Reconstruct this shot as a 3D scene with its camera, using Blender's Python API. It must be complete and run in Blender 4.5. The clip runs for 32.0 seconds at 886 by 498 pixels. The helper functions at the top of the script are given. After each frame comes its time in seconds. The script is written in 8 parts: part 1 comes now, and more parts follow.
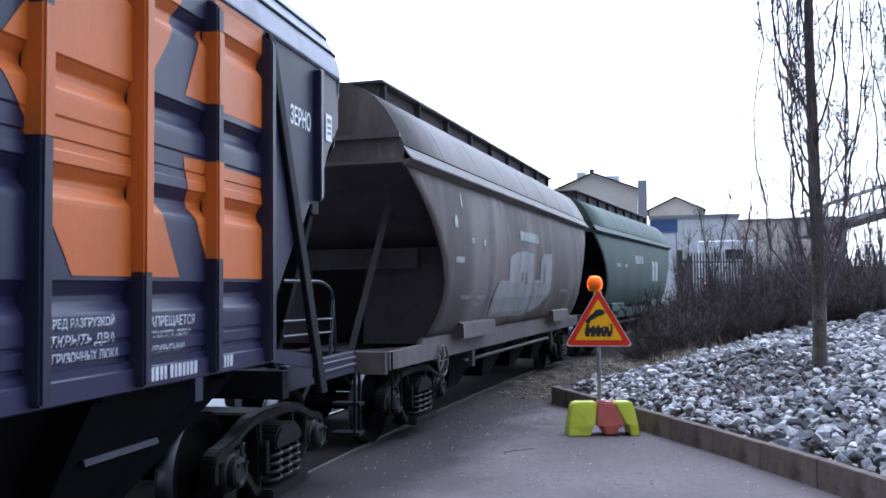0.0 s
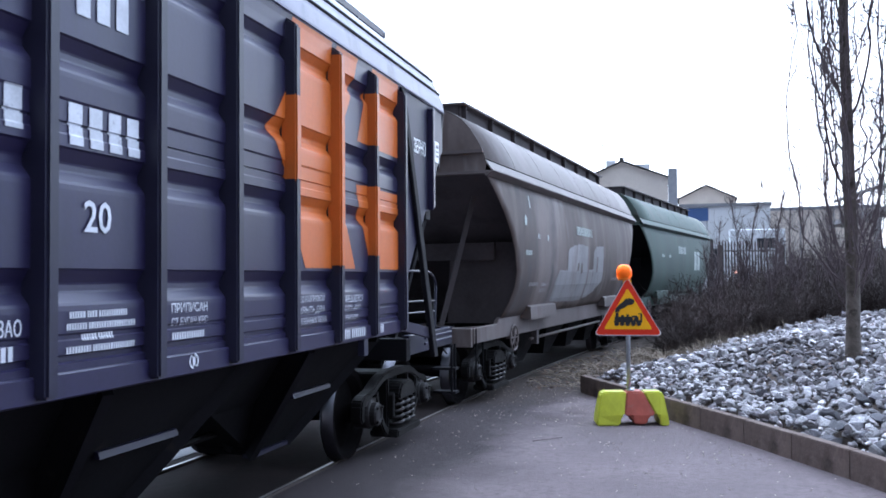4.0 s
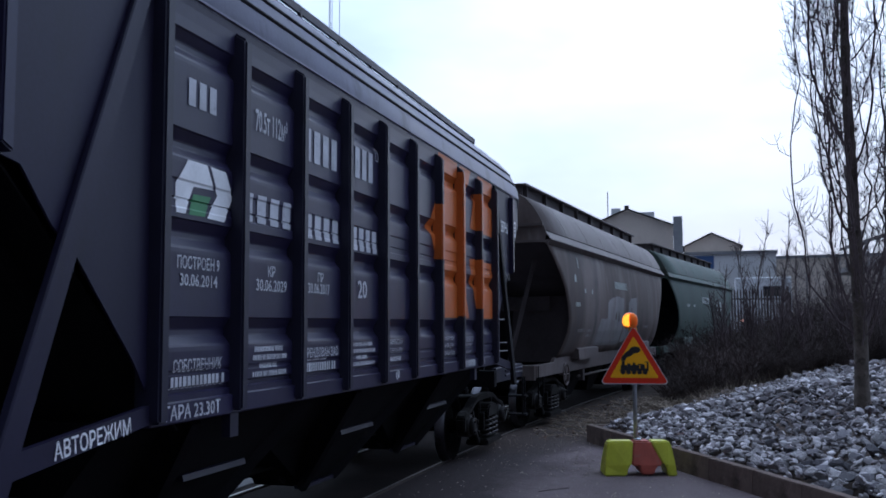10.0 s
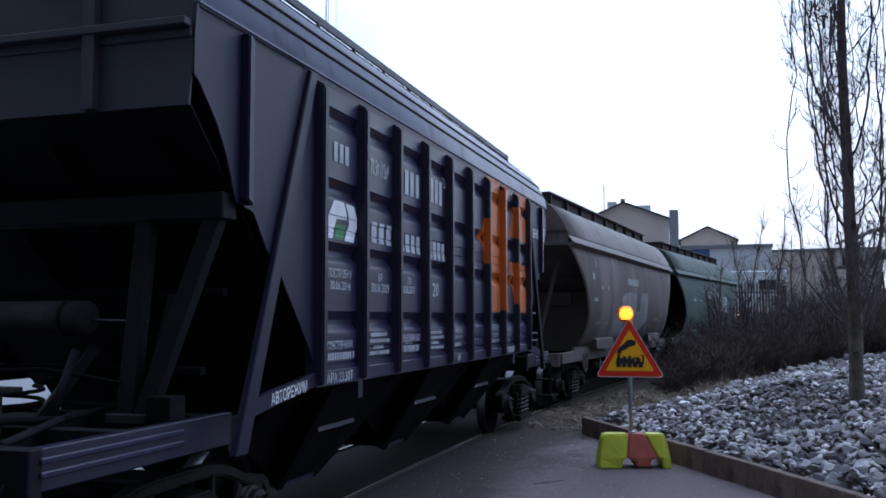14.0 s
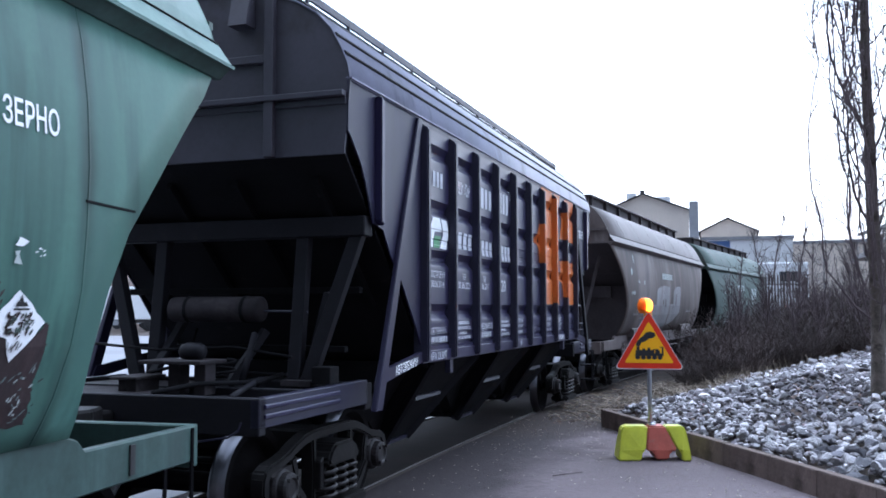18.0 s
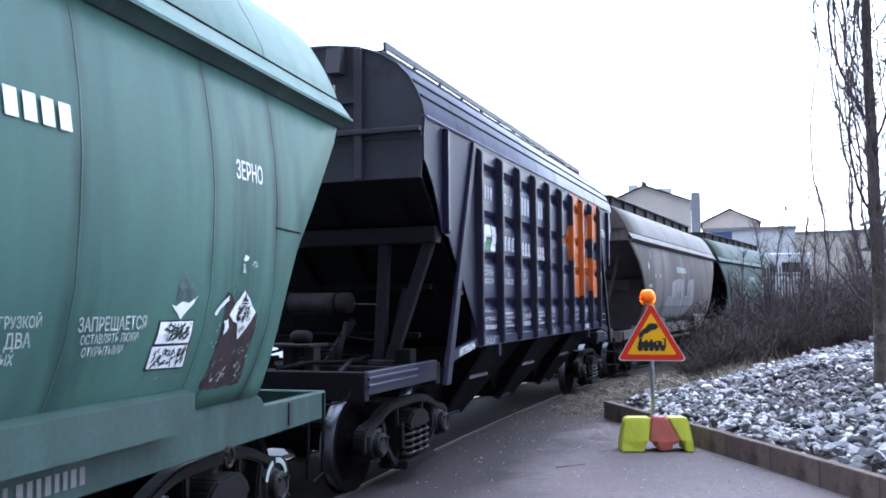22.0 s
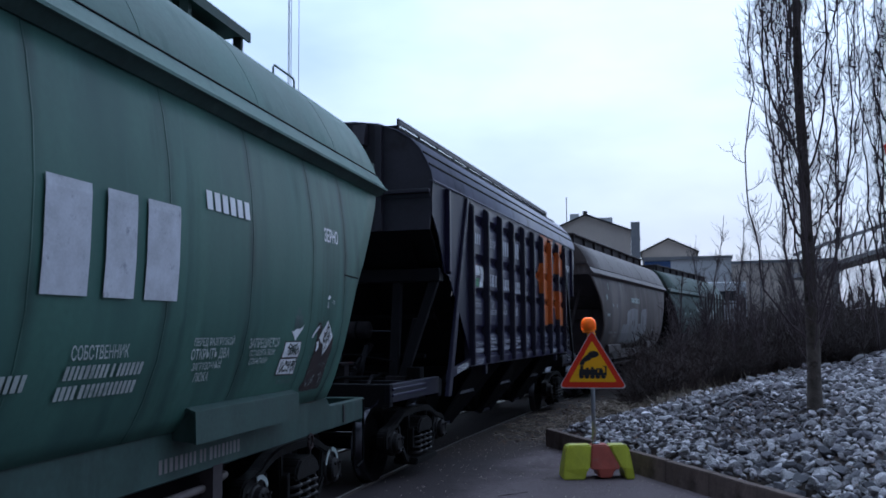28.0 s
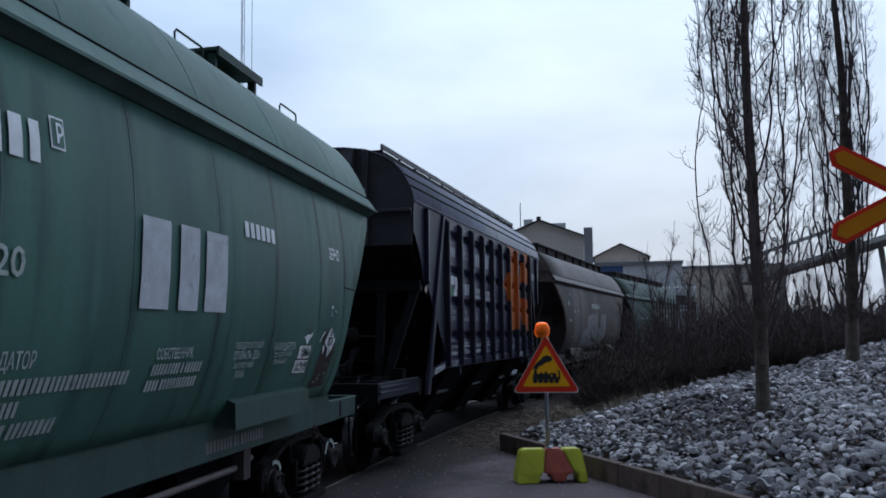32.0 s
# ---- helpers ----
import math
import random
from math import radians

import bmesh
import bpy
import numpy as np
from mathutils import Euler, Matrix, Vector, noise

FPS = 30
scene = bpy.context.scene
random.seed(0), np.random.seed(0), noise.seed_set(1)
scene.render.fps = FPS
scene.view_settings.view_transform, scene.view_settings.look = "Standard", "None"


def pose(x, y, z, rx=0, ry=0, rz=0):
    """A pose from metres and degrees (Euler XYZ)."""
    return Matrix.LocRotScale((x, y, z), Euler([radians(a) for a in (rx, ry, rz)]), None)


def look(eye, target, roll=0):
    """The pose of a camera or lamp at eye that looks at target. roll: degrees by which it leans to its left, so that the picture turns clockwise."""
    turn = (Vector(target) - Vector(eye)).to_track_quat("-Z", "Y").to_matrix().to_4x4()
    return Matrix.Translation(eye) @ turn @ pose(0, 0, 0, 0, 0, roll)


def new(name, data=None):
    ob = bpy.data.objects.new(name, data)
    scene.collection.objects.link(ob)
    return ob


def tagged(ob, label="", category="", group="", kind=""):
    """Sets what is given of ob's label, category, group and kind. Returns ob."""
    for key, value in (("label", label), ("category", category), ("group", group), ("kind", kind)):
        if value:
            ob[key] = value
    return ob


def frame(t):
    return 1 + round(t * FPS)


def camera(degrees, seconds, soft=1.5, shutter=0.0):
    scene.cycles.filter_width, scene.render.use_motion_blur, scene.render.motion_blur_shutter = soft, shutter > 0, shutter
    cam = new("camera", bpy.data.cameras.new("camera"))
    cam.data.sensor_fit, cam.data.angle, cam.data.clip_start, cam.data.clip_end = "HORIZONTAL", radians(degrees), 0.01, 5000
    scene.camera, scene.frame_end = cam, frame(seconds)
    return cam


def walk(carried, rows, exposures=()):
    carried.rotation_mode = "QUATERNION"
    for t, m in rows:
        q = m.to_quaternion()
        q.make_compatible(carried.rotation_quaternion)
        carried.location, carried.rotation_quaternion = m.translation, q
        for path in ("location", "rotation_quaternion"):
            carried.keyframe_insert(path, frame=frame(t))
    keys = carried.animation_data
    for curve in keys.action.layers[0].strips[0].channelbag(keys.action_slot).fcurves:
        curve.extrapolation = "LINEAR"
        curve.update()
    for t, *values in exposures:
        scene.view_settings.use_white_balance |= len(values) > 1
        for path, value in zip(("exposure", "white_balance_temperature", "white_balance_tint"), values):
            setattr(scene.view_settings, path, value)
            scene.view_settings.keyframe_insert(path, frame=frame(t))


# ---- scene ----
H_EYE = 1.925          # eye height over the rail head
EYE = (0.0, 0.0, H_EYE)
END = 32.0

# ---- camera: stands still, panned and tilted by hand: seconds, turn to the left, tilt up, roll, in degrees ----
TURNS = [
    (0, 11.23, 2.44, -0.48), (0.5, 11.65, 2.26, -0.44), (1, 11.93, 2.11, -0.56), (1.5, 12.11, 2.08, -0.59), 
    (2, 12.34, 2.16, -0.55), (2.5, 12.54, 2.17, -0.60), (3, 12.70, 2.05, -0.58), (3.5, 12.86, 1.89, -0.53), 
    (5.5, 13.67, 1.60, -0.42), (6, 13.94, 1.71, -0.62), (6.5, 14.05, 2.04, -0.49), (7, 14.11, 2.66, -0.43), 
    (7.5, 14.15, 3.37, -0.50), (8, 14.03, 3.94, -0.68), (8.5, 13.73, 4.20, -0.64), (9, 13.58, 4.45, -0.47), 
    (9.5, 13.37, 4.65, -0.47), (10, 13.34, 4.72, -0.28), (10.5, 13.40, 4.54, -0.25), (11, 13.40, 4.43, -0.23), 
    (11.5, 13.36, 4.43, -0.22), (12, 13.25, 4.45, -0.14), (12.5, 13.23, 4.42, -0.17), (13, 13.08, 4.36, -0.29), 
    (13.5, 13.12, 4.29, -0.25), (14, 13.10, 4.27, -0.14), (14.5, 13.04, 4.17, -0.12), (16.5, 13.71, 4.08, -0.42), 
    (17, 13.80, 4.00, -0.45), (17.5, 14.05, 3.90, -0.31), (18, 14.27, 3.76, -0.11), (18.5, 14.36, 3.48, -0.16), 
    (19, 14.52, 3.31, -0.15), (19.5, 14.72, 3.27, -0.21), (20, 14.84, 3.27, -0.29), (20.5, 14.78, 3.32, -0.39), 
    (21, 14.64, 3.31, -0.42), (21.5, 14.56, 3.29, -0.52), (22, 14.39, 3.33, -0.51), (22.5, 14.26, 3.35, -0.54), 
    (23, 14.22, 3.35, -0.56), (23.5, 14.22, 3.39, -0.50), (24, 14.12, 3.42, -0.60), (24.5, 13.91, 3.47, -0.58), 
    (25, 13.70, 3.50, -0.55), (25.5, 13.48, 3.67, -0.78), (27.5, 11.05, 5.16, -0.50), (28, 10.81, 5.02, -0.44), 
    (28.5, 10.60, 3.10, -0.61), (29, 10.11, 3.97, -0.56), (29.5, 9.03, 5.49, -0.67), (30, 8.24, 6.15, -0.32), 
    (30.5, 8.21, 5.62, 0.28), (31, 8.06, 5.67, 0.04), (31.5, 8.00, 5.83, -0.52), (32, 7.94, 5.32, -0.70)]


def aim(turn, tilt):
    a, b = radians(turn), radians(tilt)
    return (-math.sin(a) * math.cos(b) * 10, math.cos(a) * math.cos(b) * 10, H_EYE + math.sin(b) * 10)


cam = camera(51.66, END, soft=1.7, shutter=0.4)
walk(cam, [(t, look(EYE, aim(a, b), r)) for t, a, b, r in TURNS],
     exposures=[(0, -0.47, 5600, 10), (3.5, -0.28, 5600, 10), (6, 0.10, 5600, 10), (7, -0.12, 5550, 10), (8, -0.71, 5500, 10), (9, -1.46, 5450, 10), (10, -1.82, 5400, 12), (12, -1.80, 5400, 12), (13, -1.64, 5400, 12), (14.5, -1.33, 5450, 10), (16.5, -0.61, 5600, 10), (18, -0.27, 5600, 10), (20, 0.05, 5600, 10), (21, 0.08, 5600, 10), (23, -0.13, 5600, 10), (24, -0.42, 5600, 10), (25.5, -0.60, 5550, 10), (27.5, -1.94, 5200, 9), (28.2, -1.98, 5200, 9), (29, -1.74, 5250, 9), (30, -2.17, 5600, 6), (32, -2.20, 5600, 6)])

# ---- world and sun: overcast evening ----
SUN_EL, SUN_AZ = radians(11), radians(6)


def build_world():
    w = bpy.data.worlds.new("overcast_sky")
    scene.world = w
    w.use_nodes = True
    nt = w.node_tree
    nt.nodes.clear()
    out = nt.nodes.new("ShaderNodeOutputWorld")
    bg = nt.nodes.new("ShaderNodeBackground")
    sky = nt.nodes.new("ShaderNodeTexSky")
    sky.sky_type, sky.sun_disc, sky.sun_elevation, sky.sun_rotation = "NISHITA", False, SUN_EL, SUN_AZ
    sky.air_density, sky.dust_density = 1.2, 2.0
    co = nt.nodes.new("ShaderNodeTexCoord")
    mp = nt.nodes.new("ShaderNodeMapping")
    mp.inputs["Scale"].default_value = (1.0, 1.0, 2.6)
    nz = nt.nodes.new("ShaderNodeTexNoise")
    nz.inputs["Scale"].default_value, nz.inputs["Detail"].default_value = 2.2, 5.0
    rp = nt.nodes.new("ShaderNodeValToRGB")
    rp.color_ramp.elements[0].position, rp.color_ramp.elements[0].color = 0.34, (11.6, 13.4, 16.1, 1)
    rp.color_ramp.elements[1].position, rp.color_ramp.elements[1].color = 0.64, (18.4, 19.6, 21.6, 1)
    mx = nt.nodes.new("ShaderNodeMix")
    mx.data_type = "RGBA"
    mx.inputs[0].default_value = 0.86
    bg.inputs["Strength"].default_value = 0.10
    # the cloud is brighter towards the hidden evening sun
    dot = nt.nodes.new("ShaderNodeVectorMath")
    dot.operation = "DOT_PRODUCT"
    dot.inputs[1].default_value = (math.sin(SUN_AZ), math.cos(SUN_AZ), 0.52)
    grad = nt.nodes.new("ShaderNodeMapRange")
    grad.interpolation_type = "SMOOTHSTEP"
    grad.inputs["From Min"].default_value, grad.inputs["From Max"].default_value = -0.5, 1.05
    grad.inputs["To Min"].default_value, grad.inputs["To Max"].default_value = 0.26, 2.55
    lit = nt.nodes.new("ShaderNodeVectorMath")
    lit.operation = "SCALE"
    # an overcast sky is brighter overhead than low down
    high = nt.nodes.new("ShaderNodeSeparateXYZ")
    rise = nt.nodes.new("ShaderNodeMapRange")
    rise.interpolation_type = "SMOOTHSTEP"
    rise.inputs["From Min"].default_value, rise.inputs["From Max"].default_value = 0.05, 0.85
    rise.inputs["To Min"].default_value, rise.inputs["To Max"].default_value = 0.80, 1.75
    both = nt.nodes.new("ShaderNodeMath")
    both.operation = "MULTIPLY"
    nt.links.new(co.outputs["Generated"], high.inputs[0])
    nt.links.new(high.outputs["Z"], rise.inputs["Value"])
    nt.links.new(co.outputs["Generated"], dot.inputs[0])
    nt.links.new(dot.outputs["Value"], grad.inputs["Value"])
    nt.links.new(grad.outputs["Result"], both.inputs[0])
    nt.links.new(rise.outputs["Result"], both.inputs[1])
    nt.links.new(both.outputs[0], lit.inputs["Scale"])
    nt.links.new(co.outputs["Generated"], mp.inputs["Vector"])
    nt.links.new(mp.outputs["Vector"], nz.inputs["Vector"])
    nt.links.new(nz.outputs["Fac"], rp.inputs["Fac"])
    nt.links.new(sky.outputs["Color"], mx.inputs[6])
    nt.links.new(rp.outputs["Color"], lit.inputs[0])
    nt.links.new(lit.outputs["Vector"], mx.inputs[7])
    nt.links.new(mx.outputs[2], bg.inputs["Color"])
    nt.links.new(bg.outputs["Background"], out.inputs["Surface"])
    sun = bpy.data.lights.new("sun", "SUN")
    sun.energy, sun.angle, sun.color = 0.5, radians(40), (1.0, 0.96, 0.92)
    ob = new("sun", sun)
    d = Vector((math.sin(SUN_AZ) * math.cos(SUN_EL), math.cos(SUN_AZ) * math.cos(SUN_EL), math.sin(SUN_EL)))
    ob.matrix_world = look(d * 60, (0, 0, 0))


build_world()


# ---- materials ----
def surface(name, col, rough=0.6, metal=0.0, var=0.25, scale=3.0, fine=40.0, bump=0.15, spots=None, spot_at=0.6,
            spot_scale=2.0, streak=0.0, rand=0.0, emit=0.0, spec=0.5, island=False, soft=0.12, smear=7.0):
    """A procedural surface: two scales of mottling, fine relief, and stains of a second colour."""
    m = bpy.data.materials.new(name)
    m.use_nodes = True
    nt = m.node_tree
    L = nt.links.new
    b = nt.nodes["Principled BSDF"]
    b.inputs["Metallic"].default_value = metal
    b.inputs["Specular IOR Level"].default_value = spec
    co = nt.nodes.new("ShaderNodeTexCoord")
    n1 = nt.nodes.new("ShaderNodeTexNoise")
    n1.inputs["Scale"].default_value, n1.inputs["Detail"].default_value = scale, 4.0
    n2 = nt.nodes.new("ShaderNodeTexNoise")
    n2.inputs["Scale"].default_value, n2.inputs["Detail"].default_value = fine, 3.0
    if streak:
        mp = nt.nodes.new("ShaderNodeMapping")
        mp.inputs["Scale"].default_value = (1.0, 1.0, streak)
        L(co.outputs["Object"], mp.inputs["Vector"])
        L(mp.outputs["Vector"], n1.inputs["Vector"])
    else:
        L(co.outputs["Object"], n1.inputs["Vector"])
    L(co.outputs["Object"], n2.inputs["Vector"])
    add = nt.nodes.new("ShaderNodeMath")
    add.operation = "MULTIPLY_ADD"
    add.inputs[1].default_value = 0.35
    L(n2.outputs["Fac"], add.inputs[0])
    L(n1.outputs["Fac"], add.inputs[2])
    rp = nt.nodes.new("ShaderNodeValToRGB")
    lo, hi = 1 - var, 1 + var
    rp.color_ramp.elements[0].position, rp.color_ramp.elements[0].color = 0.42, (col[0] * lo, col[1] * lo, col[2] * lo, 1)
    rp.color_ramp.elements[1].position, rp.color_ramp.elements[1].color = 0.92, (col[0] * hi, col[1] * hi, col[2] * hi, 1)
    L(add.outputs[0], rp.inputs["Fac"])
    colour = rp.outputs["Color"]
    if spots:
        n3 = nt.nodes.new("ShaderNodeTexNoise")
        n3.inputs["Scale"].default_value, n3.inputs["Detail"].default_value = spot_scale, smear
        n3.inputs["Roughness"].default_value = 0.65
        L((mp.outputs["Vector"] if streak else co.outputs["Object"]), n3.inputs["Vector"])
        r3 = nt.nodes.new("ShaderNodeValToRGB")
        r3.color_ramp.elements[0].position, r3.color_ramp.elements[1].position = spot_at, spot_at + soft
        r3.color_ramp.elements[0].color, r3.color_ramp.elements[1].color = (0, 0, 0, 1), (1, 1, 1, 1)
        L(n3.outputs["Fac"], r3.inputs["Fac"])
        mx = nt.nodes.new("ShaderNodeMix")
        mx.data_type = "RGBA"
        mx.inputs[7].default_value = (*spots, 1)
        L(r3.outputs["Color"], mx.inputs[0])
        L(colour, mx.inputs[6])
        colour = mx.outputs[2]
    if rand:
        oi = nt.nodes.new("ShaderNodeNewGeometry" if island else "ShaderNodeObjectInfo")
        mr = nt.nodes.new("ShaderNodeMapRange")
        mr.inputs["To Min"].default_value, mr.inputs["To Max"].default_value = 1 - rand, 1 + rand
        L(oi.outputs["Random Per Island" if island else "Random"], mr.inputs["Value"])
        hs = nt.nodes.new("ShaderNodeHueSaturation")
        L(mr.outputs["Result"], hs.inputs["Value"])
        L(colour, hs.inputs["Color"])
        colour = hs.outputs["Color"]
    L(colour, b.inputs["Base Color"])
    rr = nt.nodes.new("ShaderNodeMapRange")
    rr.inputs["To Min"].default_value, rr.inputs["To Max"].default_value = max(0.05, rough - 0.12), min(1.0, rough + 0.12)
    L(n1.outputs["Fac"], rr.inputs["Value"])
    L(rr.outputs["Result"], b.inputs["Roughness"])
    if bump:
        bp = nt.nodes.new("ShaderNodeBump")
        bp.inputs["Strength"].default_value, bp.inputs["Distance"].default_value = bump, 0.02
        L(add.outputs[0], bp.inputs["Height"])
        L(bp.outputs["Normal"], b.inputs["Normal"])
    if emit:
        L(colour, b.inputs["Emission Color"])
        b.inputs["Emission Strength"].default_value = emit
    return m


M = {}
M["asphalt"] = surface("asphalt", (0.146, 0.117, 0.124), 0.9, var=0.34, scale=0.5, fine=170, bump=1.0, spots=(0.112, 0.092, 0.092), spot_at=0.46, spot_scale=11.0, spec=0.25, soft=0.22)
M["ground"] = surface("ground_soil", (0.044, 0.033, 0.028), 0.95, var=0.5, scale=1.6, fine=25, bump=0.9, spots=(0.095, 0.072, 0.05), spot_at=0.57, spot_scale=3.0, spec=0.2, soft=0.2)
# trackbed: oily, and darker still to hold the shade under the train
M["oily"] = surface("shaded_oily_soil", (0.0135, 0.0100, 0.0100), 0.95, var=0.5, scale=1.5, fine=30, bump=0.7, spots=(0.027, 0.020, 0.019), spot_at=0.54, spot_scale=1.2, spec=0.1, soft=0.25)

def oil_on_asphalt(m):
    """Oil soaked in beside the rail: an uneven dark strip that frays out over the asphalt."""
    nt = m.node_tree
    L = nt.links.new
    b = nt.nodes["Principled BSDF"]
    old = b.inputs["Base Color"].links[0].from_socket
    co = nt.nodes.new("ShaderNodeTexCoord")
    far = nt.nodes.new("ShaderNodeVectorMath")
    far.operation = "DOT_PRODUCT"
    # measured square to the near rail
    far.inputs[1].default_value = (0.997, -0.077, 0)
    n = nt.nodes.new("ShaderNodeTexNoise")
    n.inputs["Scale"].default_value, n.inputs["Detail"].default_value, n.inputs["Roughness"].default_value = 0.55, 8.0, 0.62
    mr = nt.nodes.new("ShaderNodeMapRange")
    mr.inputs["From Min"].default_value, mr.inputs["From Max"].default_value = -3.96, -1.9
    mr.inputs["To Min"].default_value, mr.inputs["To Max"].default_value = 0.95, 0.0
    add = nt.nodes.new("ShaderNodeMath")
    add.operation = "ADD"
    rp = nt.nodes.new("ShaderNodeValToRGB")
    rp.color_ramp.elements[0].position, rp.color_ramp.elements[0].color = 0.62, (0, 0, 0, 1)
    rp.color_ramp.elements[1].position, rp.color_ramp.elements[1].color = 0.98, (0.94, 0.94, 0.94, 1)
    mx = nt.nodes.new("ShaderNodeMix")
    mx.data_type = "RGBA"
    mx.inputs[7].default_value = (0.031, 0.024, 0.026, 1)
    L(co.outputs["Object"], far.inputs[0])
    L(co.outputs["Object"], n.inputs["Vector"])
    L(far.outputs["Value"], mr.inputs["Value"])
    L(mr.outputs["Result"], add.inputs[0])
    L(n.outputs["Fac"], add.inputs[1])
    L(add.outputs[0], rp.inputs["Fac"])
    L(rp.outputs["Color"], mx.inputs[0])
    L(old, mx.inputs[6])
    # soil carried over the far end of the asphalt
    sep = nt.nodes.new("ShaderNodeSeparateXYZ")
    up = nt.nodes.new("ShaderNodeMapRange")
    up.inputs["From Min"].default_value, up.inputs["From Max"].default_value = 11.5, 17.0
    up.inputs["To Min"].default_value, up.inputs["To Max"].default_value = 0.0, 0.55
    add2 = nt.nodes.new("ShaderNodeMath")
    add2.operation = "ADD"
    rp2 = nt.nodes.new("ShaderNodeValToRGB")
    rp2.color_ramp.elements[0].position, rp2.color_ramp.elements[1].position = 0.66, 0.90
    mx2 = nt.nodes.new("ShaderNodeMix")
    mx2.data_type = "RGBA"
    mx2.inputs[7].default_value = (0.050, 0.037, 0.033, 1)
    L(co.outputs["Object"], sep.inputs["Vector"])
    L(sep.outputs["Y"], up.inputs["Value"])
    L(up.outputs["Result"], add2.inputs[0])
    L(n.outputs["Fac"], add2.inputs[1])
    L(add2.outputs[0], rp2.inputs["Fac"])
    L(rp2.outputs["Color"], mx2.inputs[0])
    L(mx.outputs[2], mx2.inputs[6])
    L(mx2.outputs[2], b.inputs["Base Color"])


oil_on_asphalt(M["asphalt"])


def streaks(m, colour, across, along, low, high, most, seed=0.0):
    """Dirt and rust that has run down a side: long upright smears of a second colour."""
    nt = m.node_tree
    L = nt.links.new
    b = nt.nodes["Principled BSDF"]
    old = b.inputs["Base Color"].links[0].from_socket
    co = nt.nodes.new("ShaderNodeTexCoord")
    mp = nt.nodes.new("ShaderNodeMapping")
    mp.inputs["Location"].default_value = (seed, 0, 0)
    mp.inputs["Scale"].default_value = (across, across, along)
    n = nt.nodes.new("ShaderNodeTexNoise")
    n.inputs["Scale"].default_value, n.inputs["Detail"].default_value, n.inputs["Roughness"].default_value = 1.0, 4.0, 0.6
    mr = nt.nodes.new("ShaderNodeMapRange")
    mr.interpolation_type = "SMOOTHSTEP"
    mr.inputs["From Min"].default_value, mr.inputs["From Max"].default_value = low, high
    mr.inputs["To Max"].default_value = most
    mx = nt.nodes.new("ShaderNodeMix")
    mx.data_type = "RGBA"
    mx.inputs[7].default_value = (*colour, 1)
    L(co.outputs["Object"], mp.inputs["Vector"])
    L(mp.outputs["Vector"], n.inputs["Vector"])
    L(n.outputs["Fac"], mr.inputs["Value"])
    L(mr.outputs["Result"], mx.inputs[0])
    L(old, mx.inputs[6])
    L(mx.outputs[2], b.inputs["Base Color"])
M["yard"] = surface("snowy_asphalt", (0.165, 0.163, 0.182), 0.85, var=0.25, scale=0.15, fine=8, bump=0.2, spots=(0.245, 0.246, 0.27), spot_at=0.54, spot_scale=0.09)
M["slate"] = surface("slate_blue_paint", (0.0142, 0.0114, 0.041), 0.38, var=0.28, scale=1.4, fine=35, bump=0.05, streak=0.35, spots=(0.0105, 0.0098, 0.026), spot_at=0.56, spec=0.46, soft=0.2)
# roof: slate paint made pale, the sky's sheen put into its colour
M["slate_roof"] = surface("sky_lit_slate_roof_paint", (0.150, 0.152, 0.212), 0.5, var=0.2, scale=1.2, fine=35, bump=0.06, streak=0.4, spots=(0.080, 0.080, 0.115), spot_at=0.52, spec=0.4, soft=0.25)
M["slate_end"] = surface("plum_grey_end_paint", (0.046, 0.042, 0.057), 0.5, var=0.25, scale=1.5, fine=30, bump=0.08, spots=(0.033, 0.029, 0.037), spot_at=0.55, spec=0.4)
# ribs and fittings: darker copy of the slate, shade put into the colour
M["slate_rib"] = surface("shaded_slate_rib_paint", (0.0105, 0.0098, 0.027), 0.45, var=0.25, scale=3, fine=35, bump=0.06, spec=0.45)
M["slate_flat"] = surface("slate_paint_on_flat_sheet", (0.0118, 0.0096, 0.030), 0.46, var=0.3, scale=1.4, fine=35, bump=0.06, streak=0.3, spots=(0.0085, 0.008, 0.018), spot_at=0.54, spec=0.32, soft=0.2)
# end platforms and posts: slate darkened for the shade they stand in
M["platform"] = surface("shaded_slate_paint", (0.0088, 0.0083, 0.0115), 0.7, var=0.35, scale=3, fine=35, bump=0.12, spots=(0.020, 0.017, 0.016), spot_at=0.6, spot_scale=3, spec=0.18)
M["dusty_steel"] = surface("dusty_steel_fittings", (0.030, 0.026, 0.029), 0.85, var=0.45, scale=3, fine=30, bump=0.2, spots=(0.062, 0.054, 0.055), spot_at=0.54, spot_scale=4, spec=0.15, soft=0.2)
# undersides and slope sheets: near black, with the under-floor shade in it
M["slate_dark"] = surface("shaded_grimy_steel", (0.0065, 0.0062, 0.0075), 0.85, var=0.35, scale=3, fine=30, bump=0.2, spots=(0.02, 0.017, 0.017), spot_at=0.62, spot_scale=4, spec=0.10)
M["orange"] = surface("orange_paint", (0.45, 0.105, 0.013), 0.42, var=0.16, scale=2, fine=30, bump=0.05, streak=0.4, spots=(0.31, 0.074, 0.016), spot_at=0.60, spec=0.42, soft=0.2)
M["white"] = surface("white_stencil_paint", (0.76, 0.77, 0.80), 0.6, var=0.12, scale=6, fine=60, bump=0.05, spots=(0.5, 0.5, 0.53), spot_at=0.68, spot_scale=9)
M["stencil"] = surface("dulled_white_stencil_paint", (0.47, 0.48, 0.53), 0.65, var=0.22, scale=6, fine=60, bump=0.05, spots=(0.22, 0.22, 0.27), spot_at=0.60, spot_scale=14, soft=0.14)
